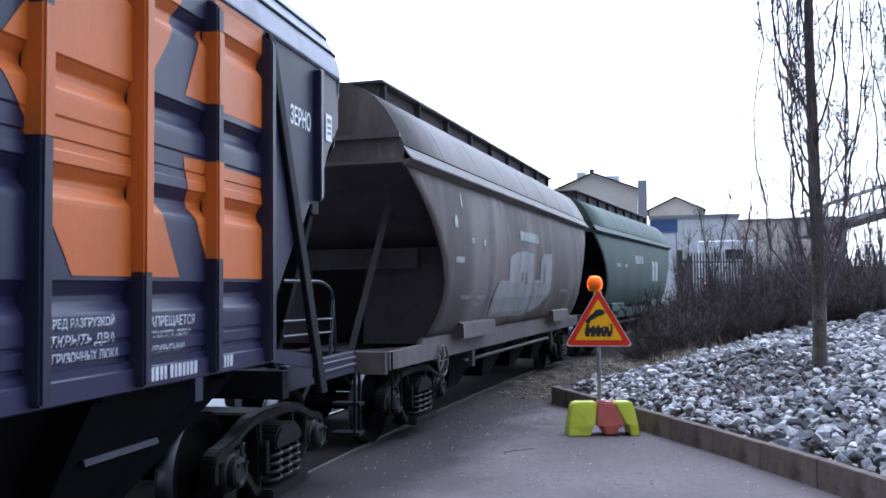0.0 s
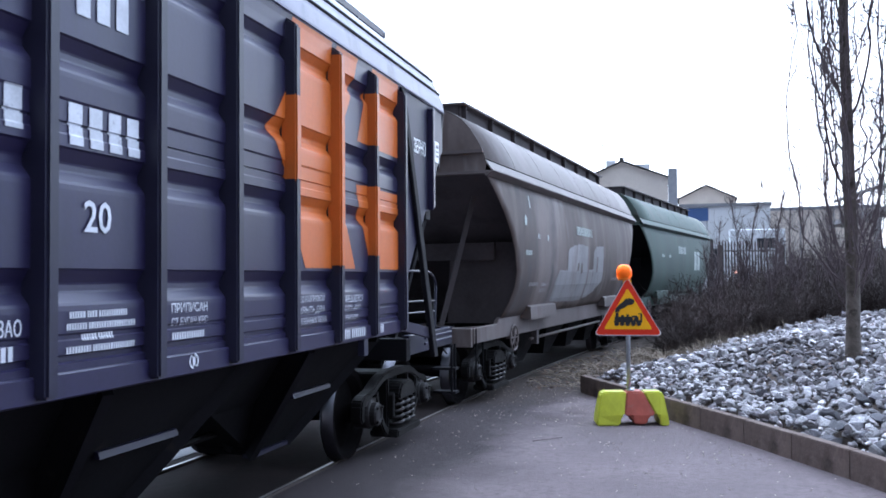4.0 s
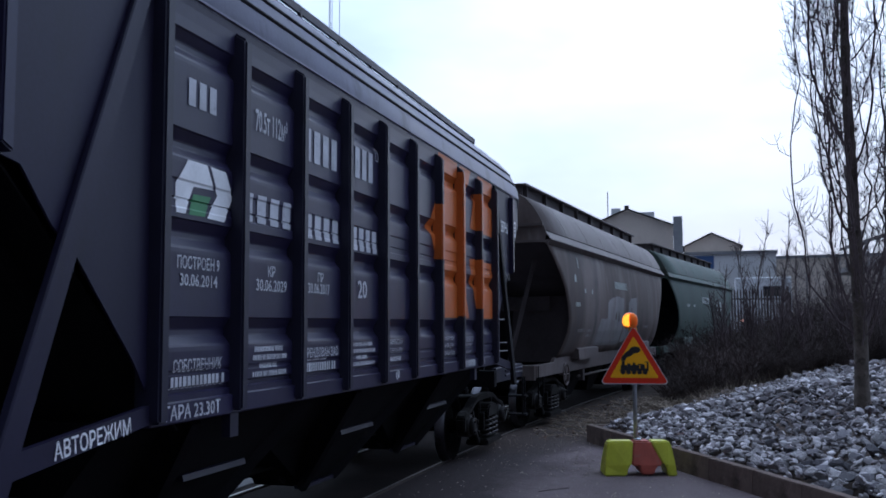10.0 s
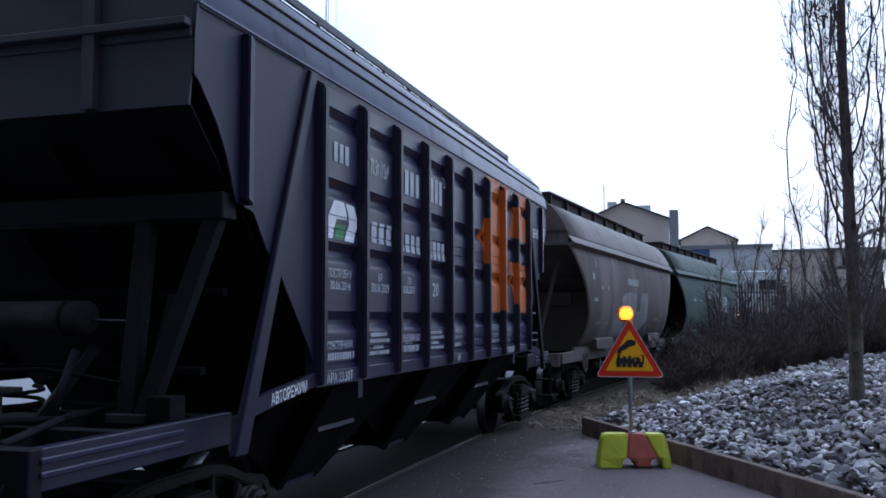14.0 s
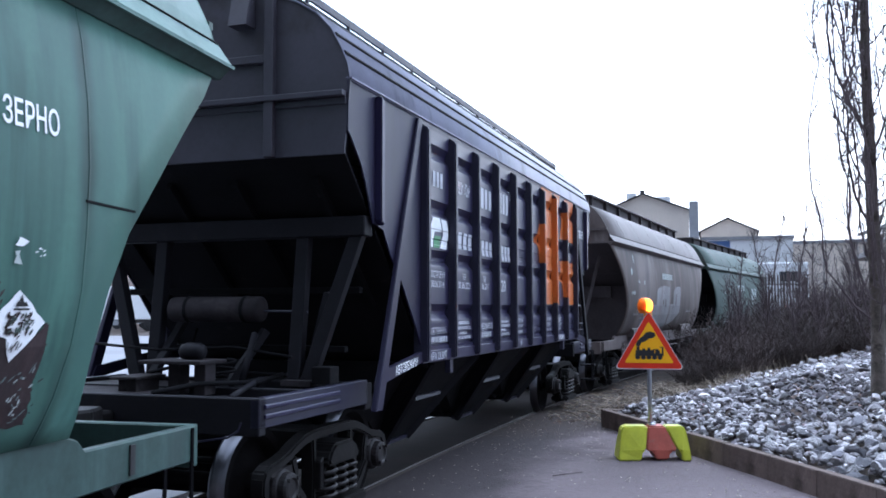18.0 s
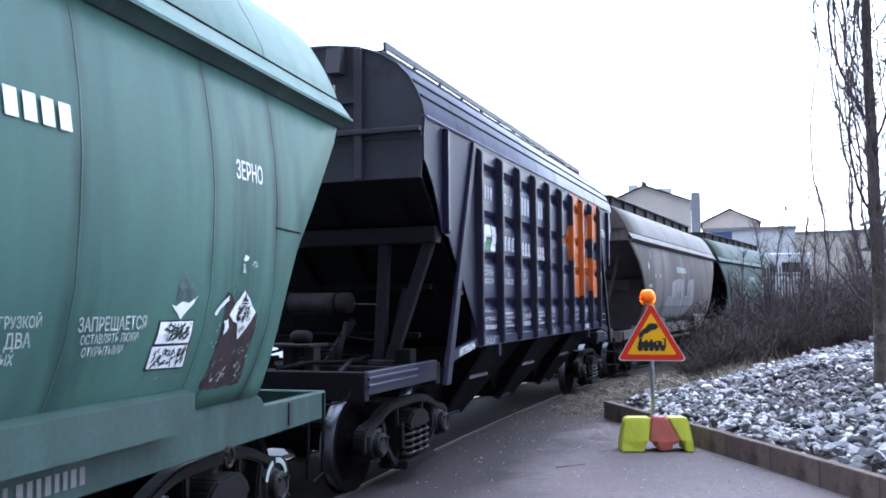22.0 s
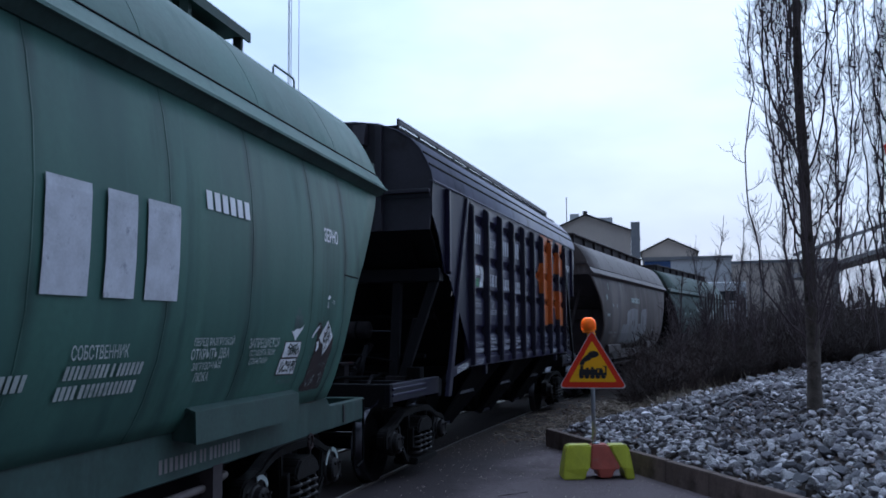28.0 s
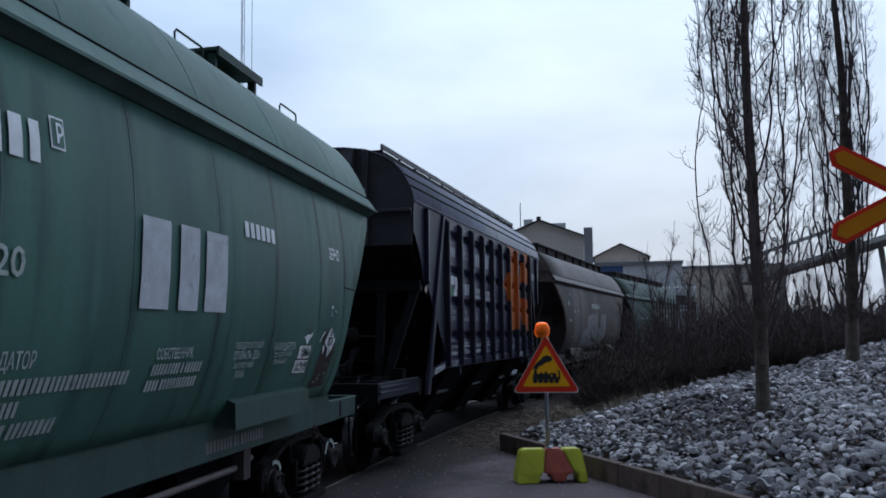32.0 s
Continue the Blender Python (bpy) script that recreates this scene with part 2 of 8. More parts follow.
M["logo_green"] = surface("green_emblem_paint", (0.06, 0.22, 0.09), 0.55, var=0.12, bump=0.05)
M["green"] = surface("sea_green_paint", (0.072, 0.156, 0.124), 0.50, var=0.2, scale=2.0, fine=25, bump=0.05, streak=0.2, spots=(0.044, 0.096, 0.083), spot_at=0.44, spot_scale=0.9, spec=0.2, soft=0.25, smear=3.0)
# roof green: paler and greyer than the side
M["green_roof"] = surface("paler_green_roof_paint", (0.094, 0.158, 0.137), 0.6, var=0.25, scale=1.0, fine=25, bump=0.06, spots=(0.122, 0.182, 0.163), spot_at=0.5, spot_scale=1.2, spec=0.16, soft=0.25)
# lower trim: dirty, and darker than the side to hold the underside's shade
M["green_low"] = surface("shaded_dirty_green_paint", (0.037, 0.068, 0.060), 0.55, var=0.35, scale=2.0, fine=25, bump=0.12, streak=0.4, spots=(0.033, 0.052, 0.049), spot_at=0.52, spot_scale=2.2, spec=0.3, soft=0.2)
M["white_faded"] = surface("faded_white_stencil", (0.38, 0.42, 0.41), 0.7, var=0.25, scale=6, fine=60, bump=0.05, spots=(0.2, 0.25, 0.24), spot_at=0.56, spot_scale=9)
M["ghost"] = surface("scraped_pale_film", (0.115, 0.145, 0.145), 0.7, var=0.3, scale=6, fine=60, bump=0.05, spots=(0.065, 0.105, 0.10), spot_at=0.5, spot_scale=12, soft=0.2)
# inner end sheets: shade of the open recess put into their grey
M["grey_inner"] = surface("shaded_dull_grey_sheet", (0.056, 0.047, 0.050), 0.8, var=0.3, scale=1.2, fine=20, bump=0.1, spots=(0.030, 0.024, 0.024), spot_at=0.54, spot_scale=1.5, spec=0.25, soft=0.25)
M["green_dark"] = surface("old_green_paint", (0.040, 0.066, 0.056), 0.7, var=0.35, scale=1.2, fine=25, bump=0.1, streak=0.3, spots=(0.066, 0.062, 0.050), spot_at=0.56, spot_scale=2.2, soft=0.2)
M["grey_old"] = surface("weathered_grey_paint", (0.150, 0.118, 0.111), 0.7, var=0.25, scale=1.5, fine=16, bump=0.10, streak=0.6, spots=(0.080, 0.055, 0.047), spot_at=0.50, spot_scale=0.8, soft=0.25, smear=1.5)
M["grey_roof"] = surface("dull_mauve_grey_roof_paint", (0.100, 0.079, 0.076), 0.6, var=0.3, scale=1.0, fine=20, bump=0.1, streak=0.5, spots=(0.155, 0.135, 0.138), spot_at=0.52, spot_scale=1.0, soft=0.25, smear=3.0)
M["grey_patch"] = surface("repainted_grey_patch", (0.215, 0.205, 0.214), 0.75, var=0.3, scale=2, fine=25, bump=0.08, streak=0.3, spots=(0.15, 0.125, 0.122), spot_at=0.50, spot_scale=2.2, soft=0.2)
M["rust"] = surface("rusty_bare_steel", (0.028, 0.015, 0.016), 0.85, var=0.5, scale=6, fine=40, bump=0.25, streak=0.4, spots=(0.050, 0.032, 0.030), spot_at=0.56, spot_scale=6, soft=0.15, smear=3.0)
# running gear: near black, the darkness below the wagon painted in
M["bogie"] = surface("shaded_cast_steel", (0.0045, 0.0038, 0.0042), 0.6, var=0.4, scale=5, fine=35, bump=0.3, spots=(0.016, 0.013, 0.013), spot_at=0.62, spot_scale=5, spec=0.2)
M["wheel_disc"] = surface("shaded_black_wheel", (0.0045, 0.0038, 0.0042), 0.9, var=0.5, scale=5, fine=35, bump=0.3, spots=(0.010, 0.008, 0.008), spot_at=0.6, spot_scale=5, spec=0.05)
M["spring"] = surface("dusty_spring_steel", (0.014, 0.0115, 0.0125), 0.55, var=0.4, scale=5, fine=35, bump=0.2, spots=(0.04, 0.033, 0.032), spot_at=0.6, spot_scale=6, spec=0.35)
M["axle_cap"] = surface("dusty_cast_cap", (0.012, 0.010, 0.011), 0.6, var=0.45, scale=6, fine=35, bump=0.3, spots=(0.05, 0.044, 0.044), spot_at=0.58, spot_scale=7, spec=0.3)
M["tread"] = surface("polished_steel_tread", (0.085, 0.085, 0.097), 0.30, 1.0, var=0.2, bump=0.03)
M["rail"] = surface("worn_rail_steel", (0.26, 0.245, 0.235), 0.42, 0.75, var=0.35, scale=3, bump=0.1)
M["rail_side"] = surface("rusty_rail_flank", (0.045, 0.033, 0.029), 0.75, 0.2, var=0.4, scale=4, bump=0.2)
M["kerb"] = surface("stained_concrete", (0.130, 0.098, 0.086), 0.95, var=0.4, scale=2.0, fine=35, bump=0.6, spots=(0.055, 0.041, 0.037), spot_at=0.52, spot_scale=2.5, spec=0.2, soft=0.2)
M["stone"] = surface("quarry_stone", (0.39, 0.374, 0.386), 0.85, var=0.5, scale=12, fine=70, bump=0.7, rand=0.55, spec=0.3)
M["stone_many"] = surface("quarry_stone_heap", (0.37, 0.353, 0.366), 0.85, var=0.45, scale=9, fine=60, bump=0.6, rand=0.65, island=True, spec=0.3)
M["stone_dark"] = surface("dark_quarry_stone", (0.12, 0.115, 0.13), 0.8, var=0.35, scale=9, fine=60, bump=0.35, rand=0.5)
M["stone_dark_many"] = surface("dark_quarry_stone_heap", (0.15, 0.138, 0.148), 0.85, var=0.35, scale=9, fine=60, bump=0.4, rand=0.6, island=True, spec=0.3)
M["bark"] = surface("pale_mottled_bark", (0.098, 0.080, 0.068), 0.95, var=0.5, scale=7, fine=45, bump=1.0, spots=(0.042, 0.032, 0.026), spot_at=0.50, spot_scale=5)
M["twig"] = surface("brown_twigs", (0.105, 0.080, 0.084), 0.85, var=0.3, scale=5, bump=0.1, rand=0.2)
M["brush"] = surface("dry_brush_twigs", (0.064, 0.047, 0.044), 0.9, var=0.45, scale=3, bump=0.1, rand=0.3)
M["leaf"] = surface("brown_dead_leaves", (0.10, 0.062, 0.042), 0.9, var=0.4, scale=8, bump=0.1, rand=0.5, island=True)
M["straw"] = surface("dead_straw", (0.25, 0.205, 0.160), 0.95, var=0.4, scale=6, bump=0.1, rand=0.4, island=True)
M["grit"] = surface("pale_grit", (0.36, 0.31, 0.27), 0.95, var=0.3, scale=6, bump=0.1, rand=0.5, island=True)
M["sign_red"] = surface("reflective_red_film", (0.72, 0.045, 0.02), 0.5, var=0.08, bump=0.02, spec=0.15)
M["sign_yellow"] = surface("reflective_amber_film", (1.0, 0.50, 0.01), 0.5, var=0.08, bump=0.02, spec=0.15)
M["cross_orange"] = surface("orange_yellow_film", (0.62, 0.235, 0.006), 0.5, var=0.12, scale=3, fine=60, bump=0.03, spec=0.2)
M["black"] = surface("black_film", (0.012, 0.012, 0.014), 0.5, var=0.2, bump=0.02)
M["zinc"] = surface("galvanised_steel", (0.36, 0.38, 0.42), 0.42, 0.7, var=0.2, scale=12, fine=60, bump=0.05)
M["lime"] = surface("lime_yellow_plastic", (0.45, 0.47, 0.025), 0.5, var=0.15, scale=5, bump=0.1, spots=(0.34, 0.34, 0.05), spot_at=0.62, spot_scale=7)
M["brick_red"] = surface("faded_red_plastic", (0.36, 0.075, 0.05), 0.6, var=0.2, scale=6, bump=0.1, spots=(0.28, 0.10, 0.075), spot_at=0.58, spot_scale=8)
M["amber"] = surface("amber_lens", (0.85, 0.22, 0.01), 0.3, var=0.05, bump=0.0)
M["flash"] = surface("lit_flash_tube", (1.0, 0.55, 0.12), 0.5, var=0.02, bump=0.0, emit=14.0)
M["red_lamp"] = surface("warm_vehicle_lamp_glow", (1.0, 0.42, 0.26), 0.4, var=0.02, bump=0.0, emit=6.0)
M["plaster"] = surface("beige_render", (0.77, 0.69, 0.62), 0.9, var=0.12, scale=0.4, fine=6, bump=0.05, spots=(0.64, 0.56, 0.50), spot_at=0.52, spot_scale=0.4, soft=0.2)
M["roof_dark"] = surface("dark_sheet_roof", (0.07, 0.065, 0.065), 0.7, var=0.2, scale=0.5, bump=0.05)
M["cladding"] = surface("white_cladding", (0.86, 0.88, 0.92), 0.6, var=0.08, scale=0.3, fine=5, bump=0.03)
M["blue"] = surface("blue_cladding", (0.08, 0.15, 0.36), 0.6, var=0.12, scale=0.5, bump=0.03)
M["concrete"] = surface("pale_concrete", (0.36, 0.35, 0.35), 0.85, var=0.18, scale=0.6, fine=10, bump=0.1)
M["glass"] = surface("dark_window_glass", (0.03, 0.035, 0.045), 0.12, var=0.1, bump=0.0)
M["hill"] = surface("brown_wooded_slope", (0.15, 0.115, 0.10), 1.0, var=0.5, scale=0.25, fine=2.5, bump=0.6, spots=(0.30, 0.27, 0.26), spot_at=0.6, spot_scale=0.5)
M["rubber"] = surface("black_rubber", (0.02, 0.02, 0.022), 0.85, var=0.25, bump=0.2)
M["steel_grey"] = surface("grey_painted_steel", (0.30, 0.31, 0.34), 0.55, var=0.15, scale=2, bump=0.05)


def seam_dirt(m, colour, seams, most, width=0.10, both_ends=True, wander=0.10):
    """Soft uneven dirt that has gathered along the upright welds of a side, or in broad upright bands."""
    nt = m.node_tree
    L = nt.links.new
    b = nt.nodes["Principled BSDF"]
    old = b.inputs["Base Color"].links[0].from_socket

    def sums(op, a, c):
        n = nt.nodes.new("ShaderNodeMath")
        n.operation = op
        for k, v in enumerate((a, c)):
            if isinstance(v, (int, float)):
                n.inputs[k].default_value = v
            elif v is not None:
                L(v, n.inputs[k])
        return n.outputs[0]
    co = nt.nodes.new("ShaderNodeTexCoord")
    sep = nt.nodes.new("ShaderNodeSeparateXYZ")
    L(co.outputs["Object"], sep.inputs["Vector"])
    nz = []
    for scale, detail in ((2.2, 3.0), (1.3, 5.0)):
        n = nt.nodes.new("ShaderNodeTexNoise")
        n.inputs["Scale"].default_value, n.inputs["Detail"].default_value = scale, detail
        L(co.outputs["Object"], n.inputs["Vector"])
        nz.append(n.outputs["Fac"])
    x = sums("ADD", sums("ABSOLUTE", sep.outputs["X"], None) if both_ends else sep.outputs["X"], sums("MULTIPLY", sums("SUBTRACT", nz[0], 0.5), wander))
    near = None
    for at in seams:
        d = sums("ABSOLUTE", sums("SUBTRACT", x, at), None)
        near = d if near is None else sums("MINIMUM", near, d)
    mr = nt.nodes.new("ShaderNodeMapRange")
    mr.interpolation_type = "SMOOTHSTEP"
    mr.inputs["From Min"].default_value, mr.inputs["From Max"].default_value = width, 0.0
    L(near, mr.inputs["Value"])
    mr2 = nt.nodes.new("ShaderNodeMapRange")
    mr2.inputs["From Min"].default_value, mr2.inputs["From Max"].default_value = 0.36, 0.62
    mr2.inputs["To Min"].default_value, mr2.inputs["To Max"].default_value = 0.12, most
    L(nz[1], mr2.inputs["Value"])
    mx = nt.nodes.new("ShaderNodeMix")
    mx.data_type = "RGBA"
    mx.inputs[7].default_value = (*colour, 1)
    L(sums("MULTIPLY", mr.outputs["Result"], mr2.outputs["Result"]), mx.inputs[0])
    L(old, mx.inputs[6])
    L(mx.outputs[2], b.inputs["Base Color"])


streaks(M["green"], (0.022, 0.056, 0.049), 2.6, 0.22, 0.52, 0.76, 0.75)
streaks(M["green"], (0.080, 0.175, 0.150), 4.5, 0.30, 0.55, 0.75, 0.6, 7.0)
seam_dirt(M["green"], (0.020, 0.040, 0.036), (0.62, 1.87, 3.06, 4.28, 5.15), 0.85)
streaks(M["green_roof"], (0.040, 0.085, 0.075), 3.0, 0.8, 0.52, 0.75, 0.6)
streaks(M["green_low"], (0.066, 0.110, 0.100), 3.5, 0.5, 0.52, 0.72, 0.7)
streaks(M["grey_old"], (0.052, 0.033, 0.028), 0.85, 0.22, 0.40, 0.64, 0.85)
streaks(M["grey_old"], (0.055, 0.036, 0.031), 3.0, 0.45, 0.54, 0.76, 0.5, 3.0)
streaks(M["grey_old"], (0.245, 0.225, 0.225), 1.6, 0.5, 0.56, 0.76, 0.55, 11.0)
seam_dirt(M["grey_old"], (0.045, 0.039, 0.042), (-5.2, -4.75, -4.3, -3.1), 0.9, 0.36, False, 0.5)
seam_dirt(M["grey_old"], (0.046, 0.030, 0.025), (-1.3, -0.6, 0.5, 1.4, 2.5, 4.6), 0.9, 0.55, False, 0.6)
streaks(M["grey_roof"], (0.060, 0.040, 0.036), 2.0, 0.6, 0.52, 0.70, 0.75)
streaks(M["green_dark"], (0.10, 0.105, 0.092), 2.5, 0.3, 0.54, 0.72, 0.5)
streaks(M["slate_roof"], (0.062, 0.060, 0.085), 2.0, 0.8, 0.52, 0.74, 0.7)
streaks(M["slate"], (0.024, 0.023, 0.046), 5.0, 0.5, 0.54, 0.76, 0.5)


def lens_material():
    m = bpy.data.materials.new("amber_glass_dome")
    m.use_nodes = True
    b = m.node_tree.nodes["Principled BSDF"]
    b.inputs["Base Color"].default_value = (0.95, 0.30, 0.015, 1)
    b.inputs["Roughness"].default_value = 0.35
    b.inputs["Transmission Weight"].default_value = 0.55
    b.inputs["IOR"].default_value = 1.3
    return m


M["dome"] = lens_material()


# ---- mesh helpers ----
def bmnew():
    return bmesh.new()


def part(name, bm, material, parent=None, label="", smooth=False):
    """Links a bmesh as one mesh object under a thing or a part."""
    me = bpy.data.meshes.new(name)
    if smooth:
        for f in bm.faces:
            f.smooth = True
    bm.to_mesh(me)
    bm.free()
    me.materials.append(M[material] if isinstance(material, str) else material)
    ob = new(name, me)
    if parent is not None:
        ob.parent = parent
    if label:
        tagged(ob, label)
    return ob


def share(name, src, parent, m=None):
    """Another object on the mesh of src."""
    ob = new(name, src.data)
    ob.parent = parent
    if m is not None:
        ob.matrix_basis = m
    return ob


def thing(name, label, category, group="", kind=""):
    return tagged(new(name), label, category, group, kind)


def hexa(bm, pts):
    """Box from eight corners: four below, four above, both counter-clockwise."""
    v = [bm.verts.new(p) for p in pts]
    for f in ((3, 2, 1, 0), (4, 5, 6, 7), (0, 1, 5, 4), (1, 2, 6, 5), (2, 3, 7, 6), (3, 0, 4, 7)):
        bm.faces.new([v[i] for i in f])
    return v


def box(bm, x0, x1, y0, y1, z0, z1):
    return hexa(bm, [(x0, y0, z0), (x1, y0, z0), (x1, y1, z0), (x0, y1, z0), (x0, y0, z1), (x1, y0, z1), (x1, y1, z1), (x0, y1, z1)])


def bevel(bm, w=0.008, seg=1):
    bmesh.ops.bevel(bm, geom=list(bm.edges), offset=w, segments=seg, affect="EDGES", clamp_overlap=True)
    return bm


def beam(bm, p, q, w, h, up=(0, 0, 1)):
    """Square bar from p to q, w wide and h high."""
    p, q = Vector(p), Vector(q)
    d = (q - p).normalized()
    u = Vector(up)
    if abs(d.dot(u)) > 0.98:
        u = Vector((1, 0, 0))
    s = d.cross(u).normalized()
    u = s.cross(d)
    s, u = s * w / 2, u * h / 2
    hexa(bm, [p - s - u, q - s - u, q + s - u, p + s - u, p - s + u, q - s + u, q + s + u, p + s + u])


def tube(bm, pts, radii, n=6, caps=True):
    """Round bar through points, with a radius at each."""
    rings = []
    pts = [Vector(p) for p in pts]
    for i, p in enumerate(pts):
        d = (pts[min(i + 1, len(pts) - 1)] - pts[max(i - 1, 0)]).normalized()
        a = Vector((0, 0, 1)) if abs(d.z) < 0.9 else Vector((1, 0, 0))
        s = d.cross(a).normalized()
        u = s.cross(d)
        r = radii[i] if isinstance(radii, (list, tuple)) else radii
        rings.append([bm.verts.new(p + (s * math.cos(k * math.tau / n) + u * math.sin(k * math.tau / n)) * r) for k in range(n)])
    for a, b in zip(rings, rings[1:]):
        for k in range(n):
            bm.faces.new((a[k], a[(k + 1) % n], b[(k + 1) % n], b[k]))
    if caps:
        bm.faces.new(rings[0][::-1])
        bm.faces.new(rings[-1])


def prism(bm, outline, axis, a, b):
    """Extrudes an outline (pairs) along an axis from a to b: axis y takes (x, z), x takes (y, z), z takes (x, y)."""
    def at(p, c):
        return (p[0], c, p[1]) if axis == "y" else (c, p[0], p[1]) if axis == "x" else (p[0], p[1], c)
    lo, hi = [bm.verts.new(at(p, a)) for p in outline], [bm.verts.new(at(p, b)) for p in outline]
    bm.faces.new(lo)
    bm.faces.new(hi[::-1])
    n = len(outline)
    for i in range(n):
        bm.faces.new((lo[i], hi[i], hi[(i + 1) % n], lo[(i + 1) % n]))
    bmesh.ops.recalc_face_normals(bm, faces=bm.faces)


def lathe(bm, prof, n=32, axis="y"):
    """Turns (radius, along) pairs round an axis."""
    rings = []
    for r, c in prof:
        ring = []
        for k in range(n):
            a = k * math.tau / n
            ca, sa = math.cos(a) * r, math.sin(a) * r
            ring.append(bm.verts.new((ca, c, sa) if axis == "y" else (c, ca, sa) if axis == "x" else (ca, sa, c)))
        rings.append(ring)
    for a, b in zip(rings, rings[1:]):
        for k in range(n):
            bm.faces.new((a[k], a[(k + 1) % n], b[(k + 1) % n], b[k]))
    bm.faces.new(rings[0])
    bm.faces.new(rings[-1][::-1])
    bmesh.ops.recalc_face_normals(bm, faces=bm.faces)


def sheet(bm, grid, thick=0.0, inward=(0, 1, 0)):
    """A surface through a grid of points; with a thickness it becomes a closed shell."""
    v = [[bm.verts.new(p) for p in row] for row in grid]
    faces = []
    for r0, r1 in zip(v, v[1:]):
        for k in range(len(r0) - 1):
            faces.append(bm.faces.new((r0[k], r0[k + 1], r1[k + 1], r1[k])))
    if thick:
        t = Vector(inward) * thick
        w = [[bm.verts.new(p.co + t) for p in row] for row in v]
        for r0, r1 in zip(w, w[1:]):
            for k in range(len(r0) - 1):
                bm.faces.new((r0[k], r1[k], r1[k + 1], r0[k + 1]))
        nr, nc = len(v), len(v[0])
        for k in range(nc - 1):
            bm.faces.new((v[0][k], w[0][k], w[0][k + 1], v[0][k + 1]))
            bm.faces.new((v[-1][k], v[-1][k + 1], w[-1][k + 1], w[-1][k]))
        for i in range(nr - 1):
            bm.faces.new((v[i][0], v[i + 1][0], w[i + 1][0], w[i][0]))
            bm.faces.new((v[i][-1], w[i][-1], w[i + 1][-1], v[i + 1][-1]))
        bmesh.ops.recalc_face_normals(bm, faces=bm.faces)
    return faces


def text_mesh(words, height, squeeze=1.0):
    """A flat mesh of words, lower left corner at the origin, in x and y."""
    cu = bpy.data.curves.new("words", "FONT")
    cu.body, cu.size, cu.resolution_u = words, height / 0.72, 2
    cu.offset = height * 0.018
    tmp = bpy.data.objects.new("words", cu)
    scene.collection.objects.link(tmp)
    dg = bpy.context.evaluated_depsgraph_get()
    me = bpy.data.meshes.new_from_object(tmp.evaluated_get(dg))
    bpy.data.objects.remove(tmp)
    bm = bmesh.new()
    bm.from_mesh(me)
    bpy.data.meshes.remove(me)
    for v in bm.verts:
        v.co.x *= squeeze
        v.co.z = 0
    return bm


def text_fit(words, width, height):
    """Words of a given width and height."""
    bm = text_mesh(words, height)
    x0, x1 = min(v.co.x for v in bm.verts), max(v.co.x for v in bm.verts)
    for v in bm.verts:
        v.co.x = (v.co.x - x0) * width / (x1 - x0)
    return bm


def drape(bm, x, z, depth, side=-1, lift=0.006, cuts=(), slant=0.0):
    """Lays a flat mesh (x, y) on a wagon's side, whose depth at height z is depth(z)."""
    for c in cuts:
        bmesh.ops.bisect_plane(bm, geom=list(bm.verts) + list(bm.edges) + list(bm.faces), plane_co=(0, c - z, 0), plane_no=(0, 1, 0))
    for v in bm.verts:
        zz = z + v.co.y
        v.co = Vector((x + v.co.x + slant * v.co.y, side * (depth(zz) + lift), zz))
    return bm


def flat(outline):
    bm = bmesh.new()
    f = bm.faces.new([bm.verts.new((p[0], p[1], 0)) for p in outline])
    f.normal_update()
    if f.normal.z < 0:
        f.normal_flip()
    return bm


def bars(rows):
    """Plain bars: (x, y, width, height)."""
    bm = bmesh.new()
    for x, y, w, h in rows:
        bm.faces.new([bm.verts.new(p) for p in ((x, y, 0), (x + w, y, 0), (x + w, y + h, 0), (x, y + h, 0))])
    return bm


def dashes(width, height, seed, gap=0.35):
    """Rows of plain bars, as broad as the letters of one line of writing."""
    r = random.Random(seed)
    x, out = 0.0, []
    while x < width - height * 0.3:
        w = height * r.uniform(0.34, 0.5)
        if r.random() < 0.1:
            x += height * 0.3
        out.append((x, 0, min(w, width - x), height))
        x += w + height * gap * 0.6
    return out


# ---- plan: the track's curve, the kerb and the stone bank ----
BENDS = ((-10, 0.0082), (8, 0.0062), (20, 0.0065), (32, 0.0037), (44, 0.0061), (60, 0.0057), (80, 0.0055))
TRACK_X = -4.34
STEP = 0.5
ARC = np.arange(-40, 120, STEP)


def lay_track():
    k = np.interp(ARC, [b[0] for b in BENDS], [b[1] for b in BENDS])
    th = np.concatenate([[0], np.cumsum((k[1:] + k[:-1]) / 2 * STEP)])
    th -= np.interp(0, ARC, th)
    sx, sy = np.sin(th), np.cos(th)
    x = np.concatenate([[0], np.cumsum((sx[1:] + sx[:-1]) / 2 * STEP)])
    y = np.concatenate([[0], np.cumsum((sy[1:] + sy[:-1]) / 2 * STEP)])
    return x - np.interp(0, ARC, x) + TRACK_X, y - np.interp(0, ARC, y), th


LINE_X, LINE_Y, LINE_TH = lay_track()


def on_track(s, lat=0.0):
    """Point beside the track's middle, lat metres to its right, and the heading there."""
    x, y, th = (float(np.interp(s, ARC, c)) for c in (LINE_X, LINE_Y, LINE_TH))
    return x + lat * math.cos(th), y - lat * math.sin(th), th


KERB = ((-1.19, 15.49), (1.02, 11.12), (1.82, 9.35), (3.5, 5.2), (5.4, 0.0), (7.0, -6.0))
BANK = ((-1.19, 15.49), (0.1, 18.4), (1.3, 24.0), (3.2, 32.0), (9.0, 48.0), (20.0, 66.0))


